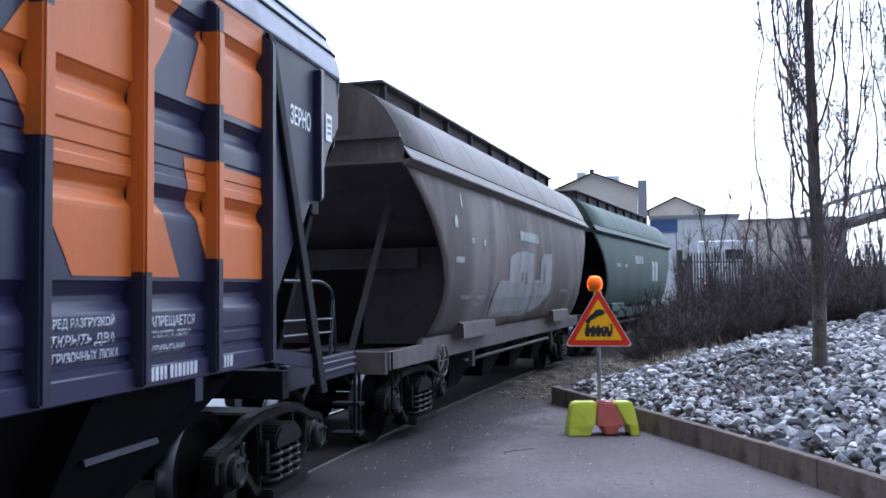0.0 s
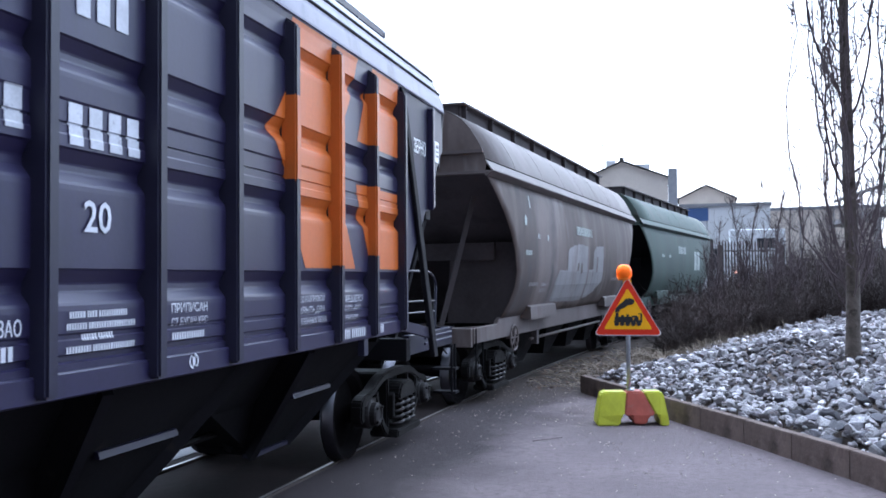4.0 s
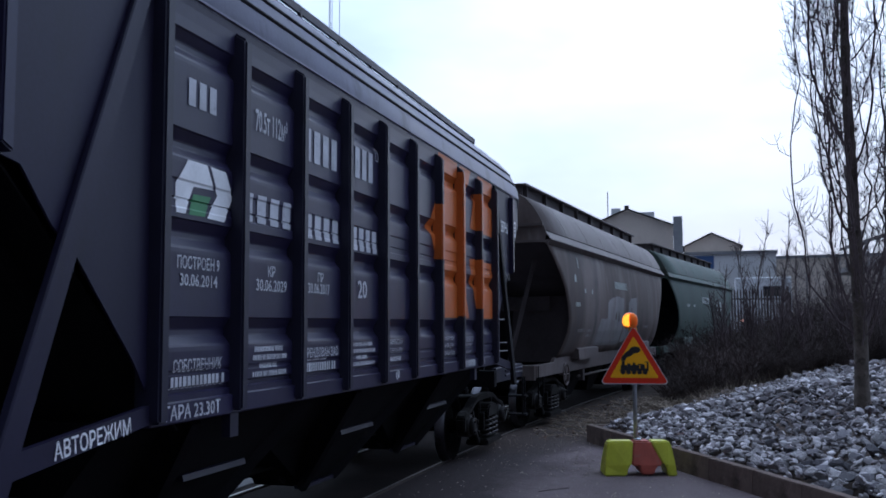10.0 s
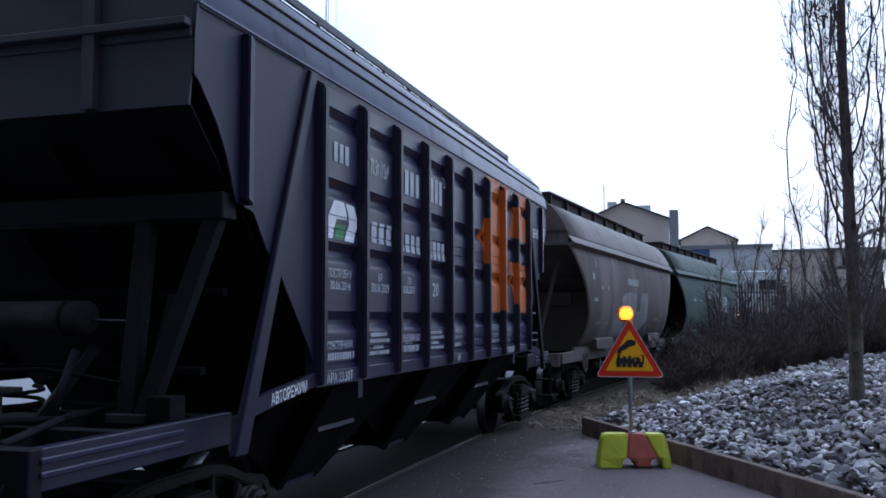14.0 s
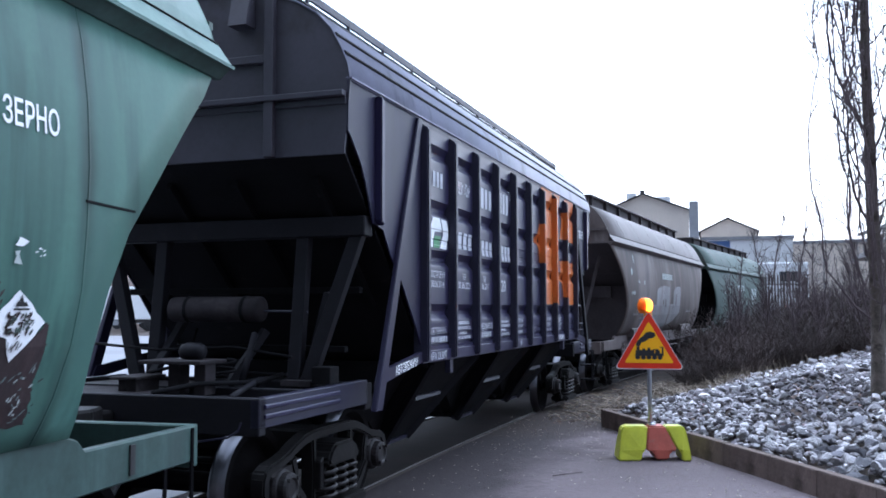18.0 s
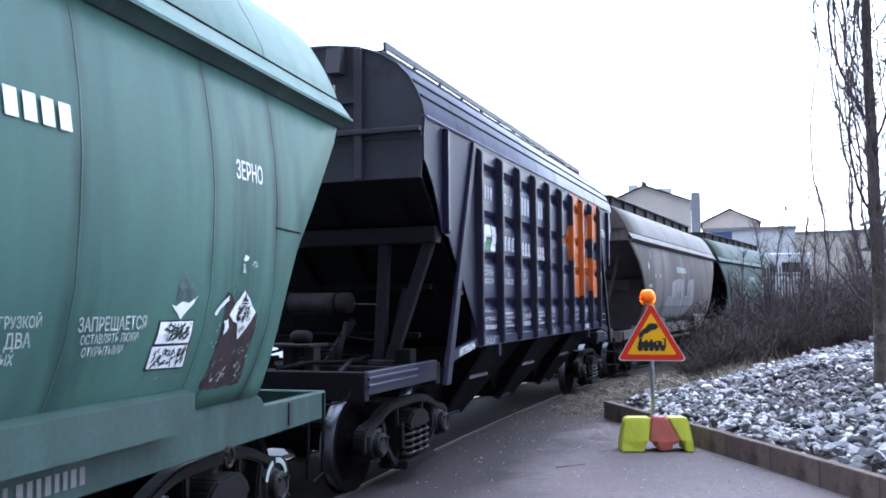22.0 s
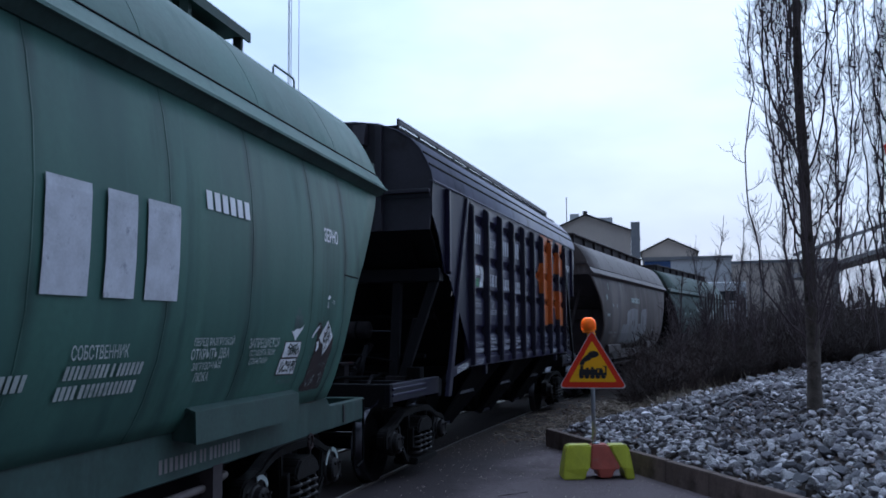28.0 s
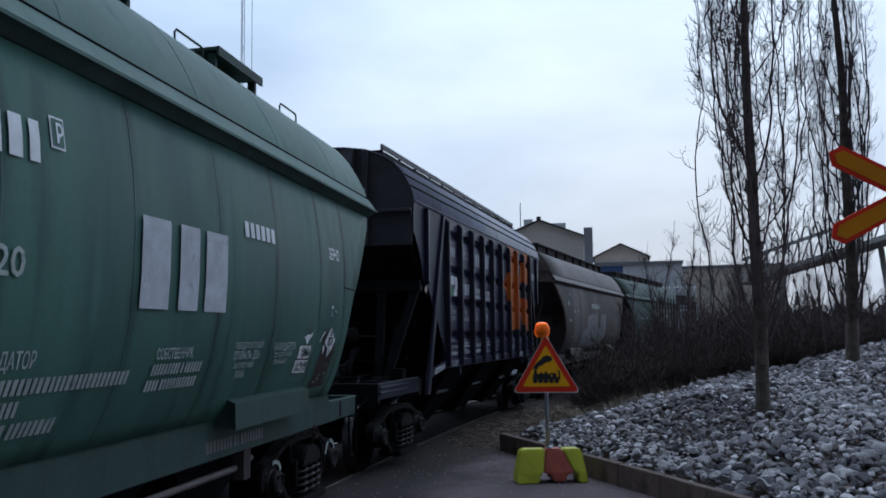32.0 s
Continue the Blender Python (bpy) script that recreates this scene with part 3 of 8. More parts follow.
def beside(line, x, y, right):
    """Distance from a line of points, positive on its right side seen from its start (right=1) or left (-1)."""
    best, sign = 1e9, 1
    for (ax, ay), (bx, by) in zip(line, line[1:]):
        dx, dy = bx - ax, by - ay
        t = max(0, min(1, ((x - ax) * dx + (y - ay) * dy) / (dx * dx + dy * dy)))
        d = math.hypot(x - ax - t * dx, y - ay - t * dy)
        if d < best - 1e-9:
            best, sign = d, 1 if (dx * (y - ay) - dy * (x - ax)) * right < 0 else -1
    return best * sign


def bank_z(x, y):
    """Height of the stone bank over the road."""
    if x < -2.5 or y < -8 or y > 70:
        return 0.0
    dk, dl = beside(KERB, x, y, -1), beside(BANK, x, y, 1)
    d = min(dk, dl)
    if d <= 0:
        return 0.0
    z = 0.20 * min(1, d / 0.25) + 0.235 * min(d, 2.6) + 0.15 * max(0, min(d - 2.6, 5.0))
    return z


# ---- setting: ground, road, rails, kerb ----
def ground_z(x, y):
    """The soil sheet: the bank, but dropped behind the kerb, where the stones fill up."""
    z = bank_z(x, y)
    return -0.06 if z and min(beside(KERB, x, y, -1), beside(BANK, x, y, 1)) < 0.45 else z


def build_ground():
    xs = sorted({*np.arange(-2.5, 14.1, 0.28).tolist(), *np.arange(14, 40, 3.0).tolist(), *np.arange(-40, -2.5, 5.0).tolist(), -900, -400, -150, -80, 80, 160, 400, 900})
    ys = sorted({*np.arange(-8, 20, 0.32).tolist(), *np.arange(20, 52.1, 0.75).tolist(), *np.arange(52, 90, 4.0).tolist(), -900, -300, -100, -40, -20, 120, 200, 400, 900})
    bm = bmnew()
    sheet(bm, [[(x, y, ground_z(x, y) - 0.03 + (0.03 * noise.noise((x, y, 3)) if 0.3 < bank_z(x, y) else 0)) for x in xs] for y in ys])
    bmesh.ops.recalc_face_normals(bm, faces=bm.faces)
    if bm.faces[0].normal.z < 0:
        bmesh.ops.reverse_faces(bm, faces=bm.faces)
    tagged(part("ground", bm, "ground", smooth=True), "brown bare soil with dead grass and litter", "ground", kind="structure")
    # asphalt of the crossing, up to the kerb
    rim = [on_track(s, 0.80)[:2] for s in np.arange(-8, 17.6, 1.5)]
    edge = [(-1.75, 16.9), (-1.20, 15.5), (1.0, 11.12), (1.80, 9.35), (3.48, 5.2), (5.38, 0.0), (6.9, -8.0)]
    bm = bmnew()
    prism(bm, [(x, y) for x, y in rim] + edge, "z", -0.06, -0.012)
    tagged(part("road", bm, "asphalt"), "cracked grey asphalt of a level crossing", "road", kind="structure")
    # oily strip between and beside the rails, darkened for the shade below the wagons
    bm = bmnew()
    rows = [[on_track(s, lat)[:2] + (-0.02 + 0.008 * noise.noise((s, lat, 0)),) for lat in (-1.06, -0.94, -0.82)] for s in np.arange(-10, 80, 1.0)]
    sheet(bm, rows, 0.03, (0, 0, -1))
    rows = [[on_track(s, lat)[:2] + (-0.018 + 0.008 * noise.noise((s, lat, 0)),) for lat in (-0.70, 0.0, 0.70)] for s in np.arange(-10, 80, 1.0)]
    sheet(bm, rows, 0.03, (0, 0, -1))
    tagged(part("trackbed", bm, "oily"), "oil-stained ballast and soil of the siding, darkened for the train's shade", "trackbed", kind="structure")
    # pale yard behind the train
    bm = bmnew()
    prism(bm, [on_track(v, -1.0 + 0.10 * noise.noise((v, 2, 0)))[:2] for v in np.arange(-8, 62, 1.0)] + [(-240, 62), (-240, -8)], "z", -0.05, -0.012)
    tagged(part("yard", bm, "yard"), "pale asphalt yard with thin patches of old snow", "yard", kind="structure")


def build_track():
    prof = [(-0.030, -0.006), (-0.015, -0.004), (0.019, -0.004), (0.030, -0.006), (0.036, -0.04), (0.01, -0.055), (0.01, -0.14), (0.066, -0.155), (0.066, -0.17), (-0.066, -0.17), (-0.066, -0.155), (-0.01, -0.14), (-0.01, -0.055), (-0.036, -0.04)]
    t = thing("track", "single railway track with worn steel rails in asphalt and soil", "railway track", kind="structure")
    for lat in (-0.76, 0.76):
        bm = bmnew()
        rings = []
        for s in np.arange(-30, 90, 1.0):
            rings.append([bm.verts.new((*on_track(s, lat + a)[:2], b + 0.012)) for a, b in prof])
        for r0, r1 in zip(rings, rings[1:]):
            for k in range(len(prof)):
                bm.faces.new((r0[k], r0[(k + 1) % len(prof)], r1[(k + 1) % len(prof)], r1[k]))
        bmesh.ops.recalc_face_normals(bm, faces=bm.faces)
        ob = part("rail", bm, "rail_side", t)
        ob.data.materials.append(M["rail"])
        for k, f in enumerate(ob.data.polygons):
            f.material_index = 1 if k % len(prof) == 1 else 0


def build_kerb():
    t = thing("kerb", "stained grey concrete kerb wall holding back the stones", "kerb", kind="structure")
    pts = []
    for (ax, ay), (bx, by) in zip(KERB, KERB[1:]):
        n = max(1, round(math.hypot(bx - ax, by - ay) / 1.0))
        pts += [(ax + (bx - ax) * i / n, ay + (by - ay) * i / n) for i in range(n)]
    pts.append(KERB[-1])
    r = random.Random(5)
    for (ax, ay), (bx, by) in zip(pts, pts[1:]):
        ln = math.hypot(bx - ax, by - ay)
        bm = bmnew()
        box(bm, 0.0015, ln - 0.0015, -0.06, 0.06, -0.05, 0.265)
        bevel(bm, 0.008, 2)
        ob = part("kerb_stone", bm, "kerb", t)
        ang = math.degrees(math.atan2(by - ay, bx - ax))
        ob.matrix_basis = pose(ax + r.uniform(-0.003, 0.003), ay, r.uniform(-0.005, 0.002), r.uniform(-0.5, 0.5), 0, ang)
    # return piece at the end, turned away from the road
    bm = bmnew()
    box(bm, 0.07, 0.9, -0.06, 0.06, -0.05, 0.25)
    bevel(bm, 0.014, 2)
    ob = part("kerb_stone", bm, "kerb", t)
    ob.matrix_basis = pose(-1.19, 15.49, 0, 0, 2.5, 52)


# ---- wagons ----
def wheelset(parent, x):
    bm = bmnew()
    prof = [(0.02, -1.06), (0.065, -1.06), (0.065, -0.86), (0.10, -0.86), (0.10, -0.80), (0.17, -0.79), (0.36, -0.75), (0.405, -0.845), (0.474, -0.85),
            (0.478, -0.77), (0.505, -0.745), (0.505, -0.72), (0.40, -0.72), (0.36, -0.73), (0.13, -0.70), (0.085, -0.66),
            (0.085, 0.66), (0.13, 0.70), (0.36, 0.73), (0.40, 0.72), (0.505, 0.72), (0.505, 0.745), (0.478, 0.77), (0.474, 0.85),
            (0.405, 0.845), (0.36, 0.75), (0.17, 0.79), (0.10, 0.80), (0.10, 0.86), (0.065, 0.86), (0.065, 1.06), (0.02, 1.06)]
    lathe(bm, prof, 40)
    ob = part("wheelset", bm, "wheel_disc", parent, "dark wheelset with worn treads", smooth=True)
    ob.data.materials.append(M["tread"])
    for f in ob.data.polygons:
        c = f.center
        if math.hypot(c.x, c.z) > 0.462 and abs(f.normal.y) < 0.97:
            f.material_index = 1
        f.use_smooth = abs(f.normal.y) < 0.85
    ob.matrix_basis = pose(x, 0, 0.478)
    return ob


def coil(bm, x, y, z0, z1, r, wire, turns):
    n = int(turns * 10)
    tube(bm, [(x + r * math.cos(i * 0.6283), y + r * math.sin(i * 0.6283), z0 + (z1 - z0) * i / n) for i in range(n + 1)], wire, 5)


def bogie(parent, xc):
    """Three-piece bogie: bolster, two cast side frames with windows, spring nests and axle boxes."""
    bm = bmnew()
    box(bm, xc - 0.2, xc + 0.2, -0.95, 0.95, 0.62, 0.84)
    box(bm, xc - 0.28, xc + 0.28, -0.3, 0.3, 0.84, 0.96)
    bevel(bm, 0.02)
    b = part("bogie", bm, "bogie", parent, "near-black three-piece bogie, under-wagon shade in its colour")
    for sd in (-1, 1):
        y0, y1 = sd * 0.97, sd * 1.10
        bm = bmnew()
        upper = [(0, 0.875), (0.34, 0.872), (0.52, 0.85), (0.68, 0.80), (0.84, 0.735), (1.00, 0.70), (1.12, 0.685), (1.20, 0.64), (1.225, 0.57)]
        lower = [(1.13, 0.56), (1.09, 0.60), (0.97, 0.625), (0.83, 0.655), (0.68, 0.71), (0.52, 0.76), (0.34, 0.785), (0, 0.79)]
        prism(bm, [(xc - p, q) for p, q in upper[::-1]] + [(xc + p, q) for p, q in upper[1:]] + [(xc + p, q) for p, q in lower] + [(xc - p, q) for p, q in lower[::-1][1:]], "y", y0, y1)
        for e in (-1, 1):
            # jaw round the axle box, column beside the springs, and the slanting tension member
            prism(bm, [(xc + e * p, q) for p, q in ((1.225, 0.60), (1.235, 0.46), (1.19, 0.40), (1.13, 0.43), (1.13, 0.60))], "y", y0, y1)
            prism(bm, [(xc + e * p, q) for p, q in ((0.79, 0.67), (0.74, 0.56), (0.745, 0.43), (0.70, 0.38), (0.645, 0.44), (0.66, 0.58), (0.70, 0.71))], "y", y0, y1)
            prism(bm, [(xc + e * p, q) for p, q in ((0.745, 0.43), (0.66, 0.33), (0.54, 0.21), (0.42, 0.15), (0.36, 0.17), (0.38, 0.25), (0.50, 0.30), (0.60, 0.40), (0.68, 0.47))], "y", sd * 0.99, sd * 1.12)
            prism(bm, [(xc + e * p, q) for p, q in ((0.41, 0.80), (0.385, 0.50), (0.40, 0.22), (0.34, 0.22), (0.325, 0.50), (0.33, 0.80))], "y", y0, y1)
        prism(bm, [(xc + p, q) for p, q in ((-0.44, 0.15), (0.44, 0.15), (0.42, 0.235), (-0.42, 0.235))], "y", sd * 0.90, sd * 1.235)
        bevel(bm, 0.016, 2)
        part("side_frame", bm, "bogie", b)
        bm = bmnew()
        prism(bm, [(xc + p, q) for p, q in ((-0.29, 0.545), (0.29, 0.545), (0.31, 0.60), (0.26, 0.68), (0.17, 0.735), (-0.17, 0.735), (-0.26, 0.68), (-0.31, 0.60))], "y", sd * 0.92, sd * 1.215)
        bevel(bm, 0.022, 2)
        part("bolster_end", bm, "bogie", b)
        for dx, dy in ((-0.205, 1.125), (0.0, 1.13), (0.205, 1.125)):
            bm = bmnew()
            coil(bm, xc + dx, sd * dy, 0.245, 0.54, 0.090, 0.0205, 4.3)
            part("coil_spring", bm, "spring", b, smooth=True)
        for dx in (-0.925, 0.925):
            bm = bmnew()
            lathe(bm, [(0.03, 0.93), (0.150, 0.94), (0.155, 1.08), (0.145, 1.105), (0.128, 1.115), (0.125, 1.165), (0.110, 1.185), (0.085, 1.19), (0.07, 1.175), (0.03, 1.175)], 20)
            for q in range(4):
                a = q * math.tau / 4 + 0.785
                tube(bm, [(0.10 * math.cos(a), 1.17, 0.10 * math.sin(a)), (0.10 * math.cos(a), 1.205, 0.10 * math.sin(a))], 0.016, 6)
            box(bm, -0.17, 0.17, 0.95, 1.09, 0.10, 0.155)
            for v in bm.verts:
                v.co = Vector((xc + dx + v.co.x, sd * v.co.y, 0.478 + v.co.z))
            bmesh.ops.recalc_face_normals(bm, faces=bm.faces)
            part("axle_box", bm, "axle_cap", b, "dusty cast axle box")
        for f in (-1, 1):
            bm = bmnew()
            prism(bm, [(xc + f * p, q) for p, q in ((0.31, 0.36), (0.375, 0.36), (0.37, 0.60), (0.31, 0.64))], "y", sd * 1.06, sd * 1.16)
            bevel(bm, 0.01)
            part("wedge", bm, "bogie", b)
    for e in (-1, 1):
        bm = bmnew()
        tube(bm, [(xc + e * 0.36, -0.85, 0.42), (xc + e * 0.36, 0.85, 0.42)], 0.035, 8)
        for sd in (-1, 1):
            box(bm, xc + e * 0.36 - 0.05, xc + e * 0.45, sd * 0.76 - 0.05, sd * 0.76 + 0.05, 0.30, 0.56)
        part("brake_beam", bm, "bogie", b)
    return b


def coupler(parent, xe, e):
    """Automatic coupler head with its shank and an air hose, at the end e (+1 front, -1 rear)."""
    bm = bmnew()
    xh = e * 7.28
    beam(bm, (xe - e * 0.4, 0, 1.05), (xh - e * 0.2, 0, 1.05), 0.2, 0.2)
    prism(bm, [(xh - e * 0.30, -0.14), (xh - e * 0.05, -0.24), (xh + e * 0.10, -0.20), (xh + e * 0.06, -0.06), (xh - e * 0.02, 0.0), (xh + e * 0.10, 0.10), (xh + e * 0.02, 0.22), (xh - e * 0.20, 0.18)], "z", 0.88, 1.2)
    bevel(bm, 0.02)
    part("coupler", bm, "bogie", parent, "heavy cast automatic coupler")
    bm = bmnew()
    pts = [(xe + e * 0.02, -0.35, 0.98), (xe + e * 0.15, -0.36, 0.80), (xe + e * 0.3, -0.3, 0.55), (xe + e * 0.5, -0.2, 0.48), (xe + e * 0.62, -0.1, 0.6)]
    tube(bm, pts, 0.026, 7)
    part("air_hose", bm, "rubber", parent, smooth=True)


def put_bars(parent, rows, depth, x, z, material="white", lift=0.006, cuts=(), slant=0.0):
    """Each bar of a line of writing is a part of its own."""
    for a, b, wd, h in rows:
        lo, hi = z + b, z + b + h
        bm = bars([(a, b, wd, h)])
        drape(bm, x, z, depth, -1, lift, [c for c in cuts if lo < c < hi], slant)
        part("lettering_bar", bm, material, parent)


def put_text(parent, name, bm, depth, x, z, material="white", lift=0.006, cuts=(), label="", slant=0.0):
    drape(bm, x, z, depth, -1, lift, cuts, slant)
    return part(name, bm, material, parent, label)


def words(parent, text, depth, x, z, h, squeeze=0.7, cuts=(), slant=0.0, material="white"):
    return put_text(parent, "lettering", text_mesh(text, h, squeeze), depth, x, z, material, 0.009, cuts=[c for c in cuts if z - 0.3 * h < c < z + 1.2 * h], slant=slant)


# ---- the slate hopper wagon with ribs ----
RIB0, RIB_STEP = -3.94, 0.883
SIDE, RIB_OUT = 1.538, 1.622
GROOVES = (3.655, 3.063, 2.536, 1.967)
# inward depth at each drop below a groove's upper edge: a turned-under lip, a narrow flat, then a slope that faces the sky
SWAGE = [(0.0, 0.0), (0.010, 0.012), (0.066, 0.044), (0.078, 0.047), (0.106, 0.046), (0.116, 0.043), (0.162, 0.008), (0.176, 0.002), (0.20, 0.0)]
# shallow lap joints: height and inward depth
LAPS = ((2.765, 0.0), (2.752, 0.008), (2.656, 0.008), (2.651, 0.018), (2.643, 0.018), (2.639, 0.006), (2.600, 0.006), (2.590, 0.0),
        (1.664, 0.0), (1.654, 0.011), (1.636, 0.011), (1.628, 0.002), (1.566, 0.002), (1.557, 0.020), (1.532, 0.020), (1.522, 0.0))
SHEET = sorted([(c - d, y) for c in GROOVES for d, y in SWAGE] + list(LAPS) + [(1.40, 0.0), (1.45, 0.0), (3.72, 0.0), (3.80, -0.004), (3.87, -0.016)])


def slate_depth(z):
    """Half width of the swaged side sheet at height z."""
    return SIDE - float(np.interp(z, [p[0] for p in SHEET], [p[1] for p in SHEET]))


SLATE_Z = [round(p[0], 4) for p in SHEET]
SLATE_ROOF = ((1.556, 3.87), (1.535, 4.0), (1.47, 4.15), (1.38, 4.31), (1.24, 4.46), (1.05, 4.58), (0.80, 4.67), (0.45, 4.72), (0.0, 4.735))


def slate_wagon():
    w = thing("slate_hopper_wagon", "slate blue ribbed grain hopper wagon with an orange emblem", "hopper wagon", "wagons of the grain train")
    XE = 5.72
    for sd in (-1, 1):
        bm = bmnew()
        sheet(bm, [[(x, sd * slate_depth(z), z) for x in (-3.98, 4.05)] for z in SLATE_Z], 0.012, (0, -sd, 0))
        part("side_sheet", bm, "slate", w, "corrugated slate blue side sheet")
        # plain wings at both ends
        for e in (-1, 1):
            bm = bmnew()
            prism(bm, [(e * p, q) for p, q in ((3.985, 3.86), (XE, 3.86), (XE, 3.41), (5.66, 3.37), (5.45, 3.16), (5.36, 3.02), (5.29, 2.89), (5.24, 2.78), (5.20, 2.68), (4.965, 2.635), (4.755, 2.385), (4.573, 2.246), (4.11, 1.73), (3.985, 1.55))], "y", sd * (SIDE - 0.015), sd * SIDE)
            part("end_wing", bm, "slate_flat", w)
            bm = bmnew()
            prism(bm, [(e * p, q) for p, q in ((5.075, 3.80), (5.155, 3.83), (5.155, 2.70), (5.075, 2.66))], "y", sd * 1.53, sd * 1.605)
            bevel(bm, 0.010, 2)
            part("stiffener", bm, "slate", w)
            bm = bmnew()
            hexa(bm, [(e * 5.10, sd * 1.54, 1.02), (e * 5.25, sd * 1.54, 1.02), (e * 5.25, sd * 1.60, 1.02), (e * 5.10, sd * 1.60, 1.02),
                      (e * 4.01, sd * 1.54, 3.84), (e * 4.13, sd * 1.54, 3.84), (e * 4.13, sd * 1.575, 3.84), (e * 4.01, sd * 1.575, 3.84)])
            bmesh.ops.recalc_face_normals(bm, faces=bm.faces)
            bevel(bm, 0.008)
            part("corner_brace", bm, "slate_flat" if e < 0 else "platform", w, "dark slanting corner brace")
            bm = bmnew()
            prism(bm, [(e * p, q) for p, q in ((3.99, 1.487), (3.99, 1.385), (5.14, 1.225), (5.07, 1.352))], "y", sd * 1.52, sd * 1.562)
            part("gusset_beam", bm, "slate_flat", w)
        # ribs
        bm = bmnew()
        hexa(bm, [(-0.055, 1.46, 1.385), (0.055, 1.46, 1.385), (0.043, RIB_OUT, 1.385), (-0.043, RIB_OUT, 1.385),
                  (-0.055, 1.46, 3.86), (0.055, 1.46, 3.86), (0.043, RIB_OUT, 3.755), (-0.043, RIB_OUT, 3.755)])
        for v in bm.verts:
            v.co.y *= sd
        bmesh.ops.recalc_face_normals(bm, faces=bm.faces)
        bevel(bm, 0.014, 2)
        first = None
        for i in range(10):
            m = pose(RIB0 + i * RIB_STEP, 0, 0)
            if first is None:
                first = part("rib", bm, "slate_rib", w)
                first.matrix_basis = m
            else:
                share("rib", first, w, m)
        bm = bmnew()
        box(bm, -3.98, 4.06, min(sd * 1.50, sd * 1.562), max(sd * 1.50, sd * 1.562), 1.365, 1.487)
        bevel(bm, 0.008)
        part("sill", bm, "slate", w)
        for x in (-3.08, 2.95):
            bm = bmnew()
            box(bm, x - 0.05, x + 0.05, min(sd * 1.5, sd * 1.56), max(sd * 1.5, sd * 1.56), 1.22, 1.368)
            part("jacking_lug", bm, "slate_rib", w)
        # eave moulding
        bm = bmnew()
        box(bm, -XE, XE, min(sd * 1.5, sd * 1.564), max(sd * 1.5, sd * 1.564), 3.845, 3.885)
        bevel(bm, 0.012, 2)
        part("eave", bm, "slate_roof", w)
    # roof with lengthwise laps
    prof = [(-y, z) for y, z in SLATE_ROOF] + [(y, z) for y, z in SLATE_ROOF[::-1][1:]]
    bm = bmnew()
    sheet(bm, [[(x, y, z) for y, z in prof] for x in (-XE - 0.02, 0, XE + 0.02)], 0.02, (0, 0, -1))
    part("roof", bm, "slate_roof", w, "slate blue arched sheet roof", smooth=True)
    for sd in (-1, 1):
        for y, z in ((1.50, 4.085), (1.415, 4.25), (1.05, 4.592)):
            bm = bmnew()
            tube(bm, [(-XE, sd * y, z), (XE, sd * y, z)], 0.018, 6)
            part("roof_lap", bm, "platform", w)
    # roof walkway with low rails
    for sd in (-1, 1):
        bm = bmnew()
        box(bm, -5.3, 5.45, min(sd * 0.62, sd * 0.90), max(sd * 0.62, sd * 0.90), 4.70, 4.735)
        for k in range(13):
            box(bm, -5.3 + k * 0.89, -5.26 + k * 0.89, min(sd * 0.64, sd * 0.88), max(sd * 0.64, sd * 0.88), 4.60, 4.70)
        part("walkway", bm, "slate_dark", w, "dark roof walkway")
        bm = bmnew()
        beam(bm, (-5.3, sd * 0.91, 4.79), (5.45, sd * 0.91, 4.775), 0.03, 0.075)
        for k in range(13):
            beam(bm, (-5.28 + k * 0.89, sd * 0.91, 4.6), (-5.28 + k * 0.89, sd * 0.91, 4.785), 0.035, 0.03)
        part("walkway_rail", bm, "slate_end", w)
    for k in range(4):
        bm = bmnew()
        lathe(bm, [(0.02, 4.82), (0.28, 4.81), (0.31, 4.78), (0.31, 4.68)], 18, "z")
        for v in bm.verts:
            v.co.x += -3.9 + k * 2.6
        part("roof_hatch", bm, "slate_dark", w)
    # ends: plate, flange, ribs, slope sheet, posts
    for e in (-1, 1):
        bm = bmnew()
        out = [(-1.5, 3.22), (1.5, 3.22), (1.5, 3.86)] + [(y, z) for y, z in SLATE_ROOF[1:]] + [(-y, z) for y, z in SLATE_ROOF[::-1][1:]]
        prism(bm, out, "x", e * (XE - 0.02), e * XE)
        part("end_plate", bm, "slate_end", w, "plum grey end plate")
        for x1, y0, y1, z0, z1 in ((0.09, -1.52, 1.52, 3.70, 3.75), (0.02, -1.52, 1.52, 3.64, 3.70), (0.07, 0.76, 0.85, 3.22, 4.64), (0.07, -0.85, -0.76, 3.22, 4.64), (0.06, -0.76, -0.35, 4.05, 4.12), (0.06, 0.35, 0.76, 4.05, 4.12)):
            bm = bmnew()
            box(bm, min(e * XE, e * (XE + x1)), max(e * XE, e * (XE + x1)), y0, y1, z0, z1)
            bevel(bm, 0.006)
            part("end_stiffener", bm, "slate_end", w)
        bm = bmnew()
        hexa(bm, [(e * XE, -0.64, 4.37), (e * (XE + 0.17), -0.64, 4.37), (e * (XE + 0.17), -0.46, 4.37), (e * XE, -0.46, 4.37),
                  (e * XE, -0.64, 4.66), (e * (XE + 0.10), -0.64, 4.66), (e * (XE + 0.10), -0.46, 4.66), (e * XE, -0.46, 4.66)])
        bmesh.ops.recalc_face_normals(bm, faces=bm.faces)
        part("end_vent", bm, "slate_end", w)
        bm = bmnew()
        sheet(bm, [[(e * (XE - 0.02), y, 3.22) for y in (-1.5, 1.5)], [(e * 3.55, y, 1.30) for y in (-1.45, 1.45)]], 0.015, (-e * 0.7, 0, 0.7))
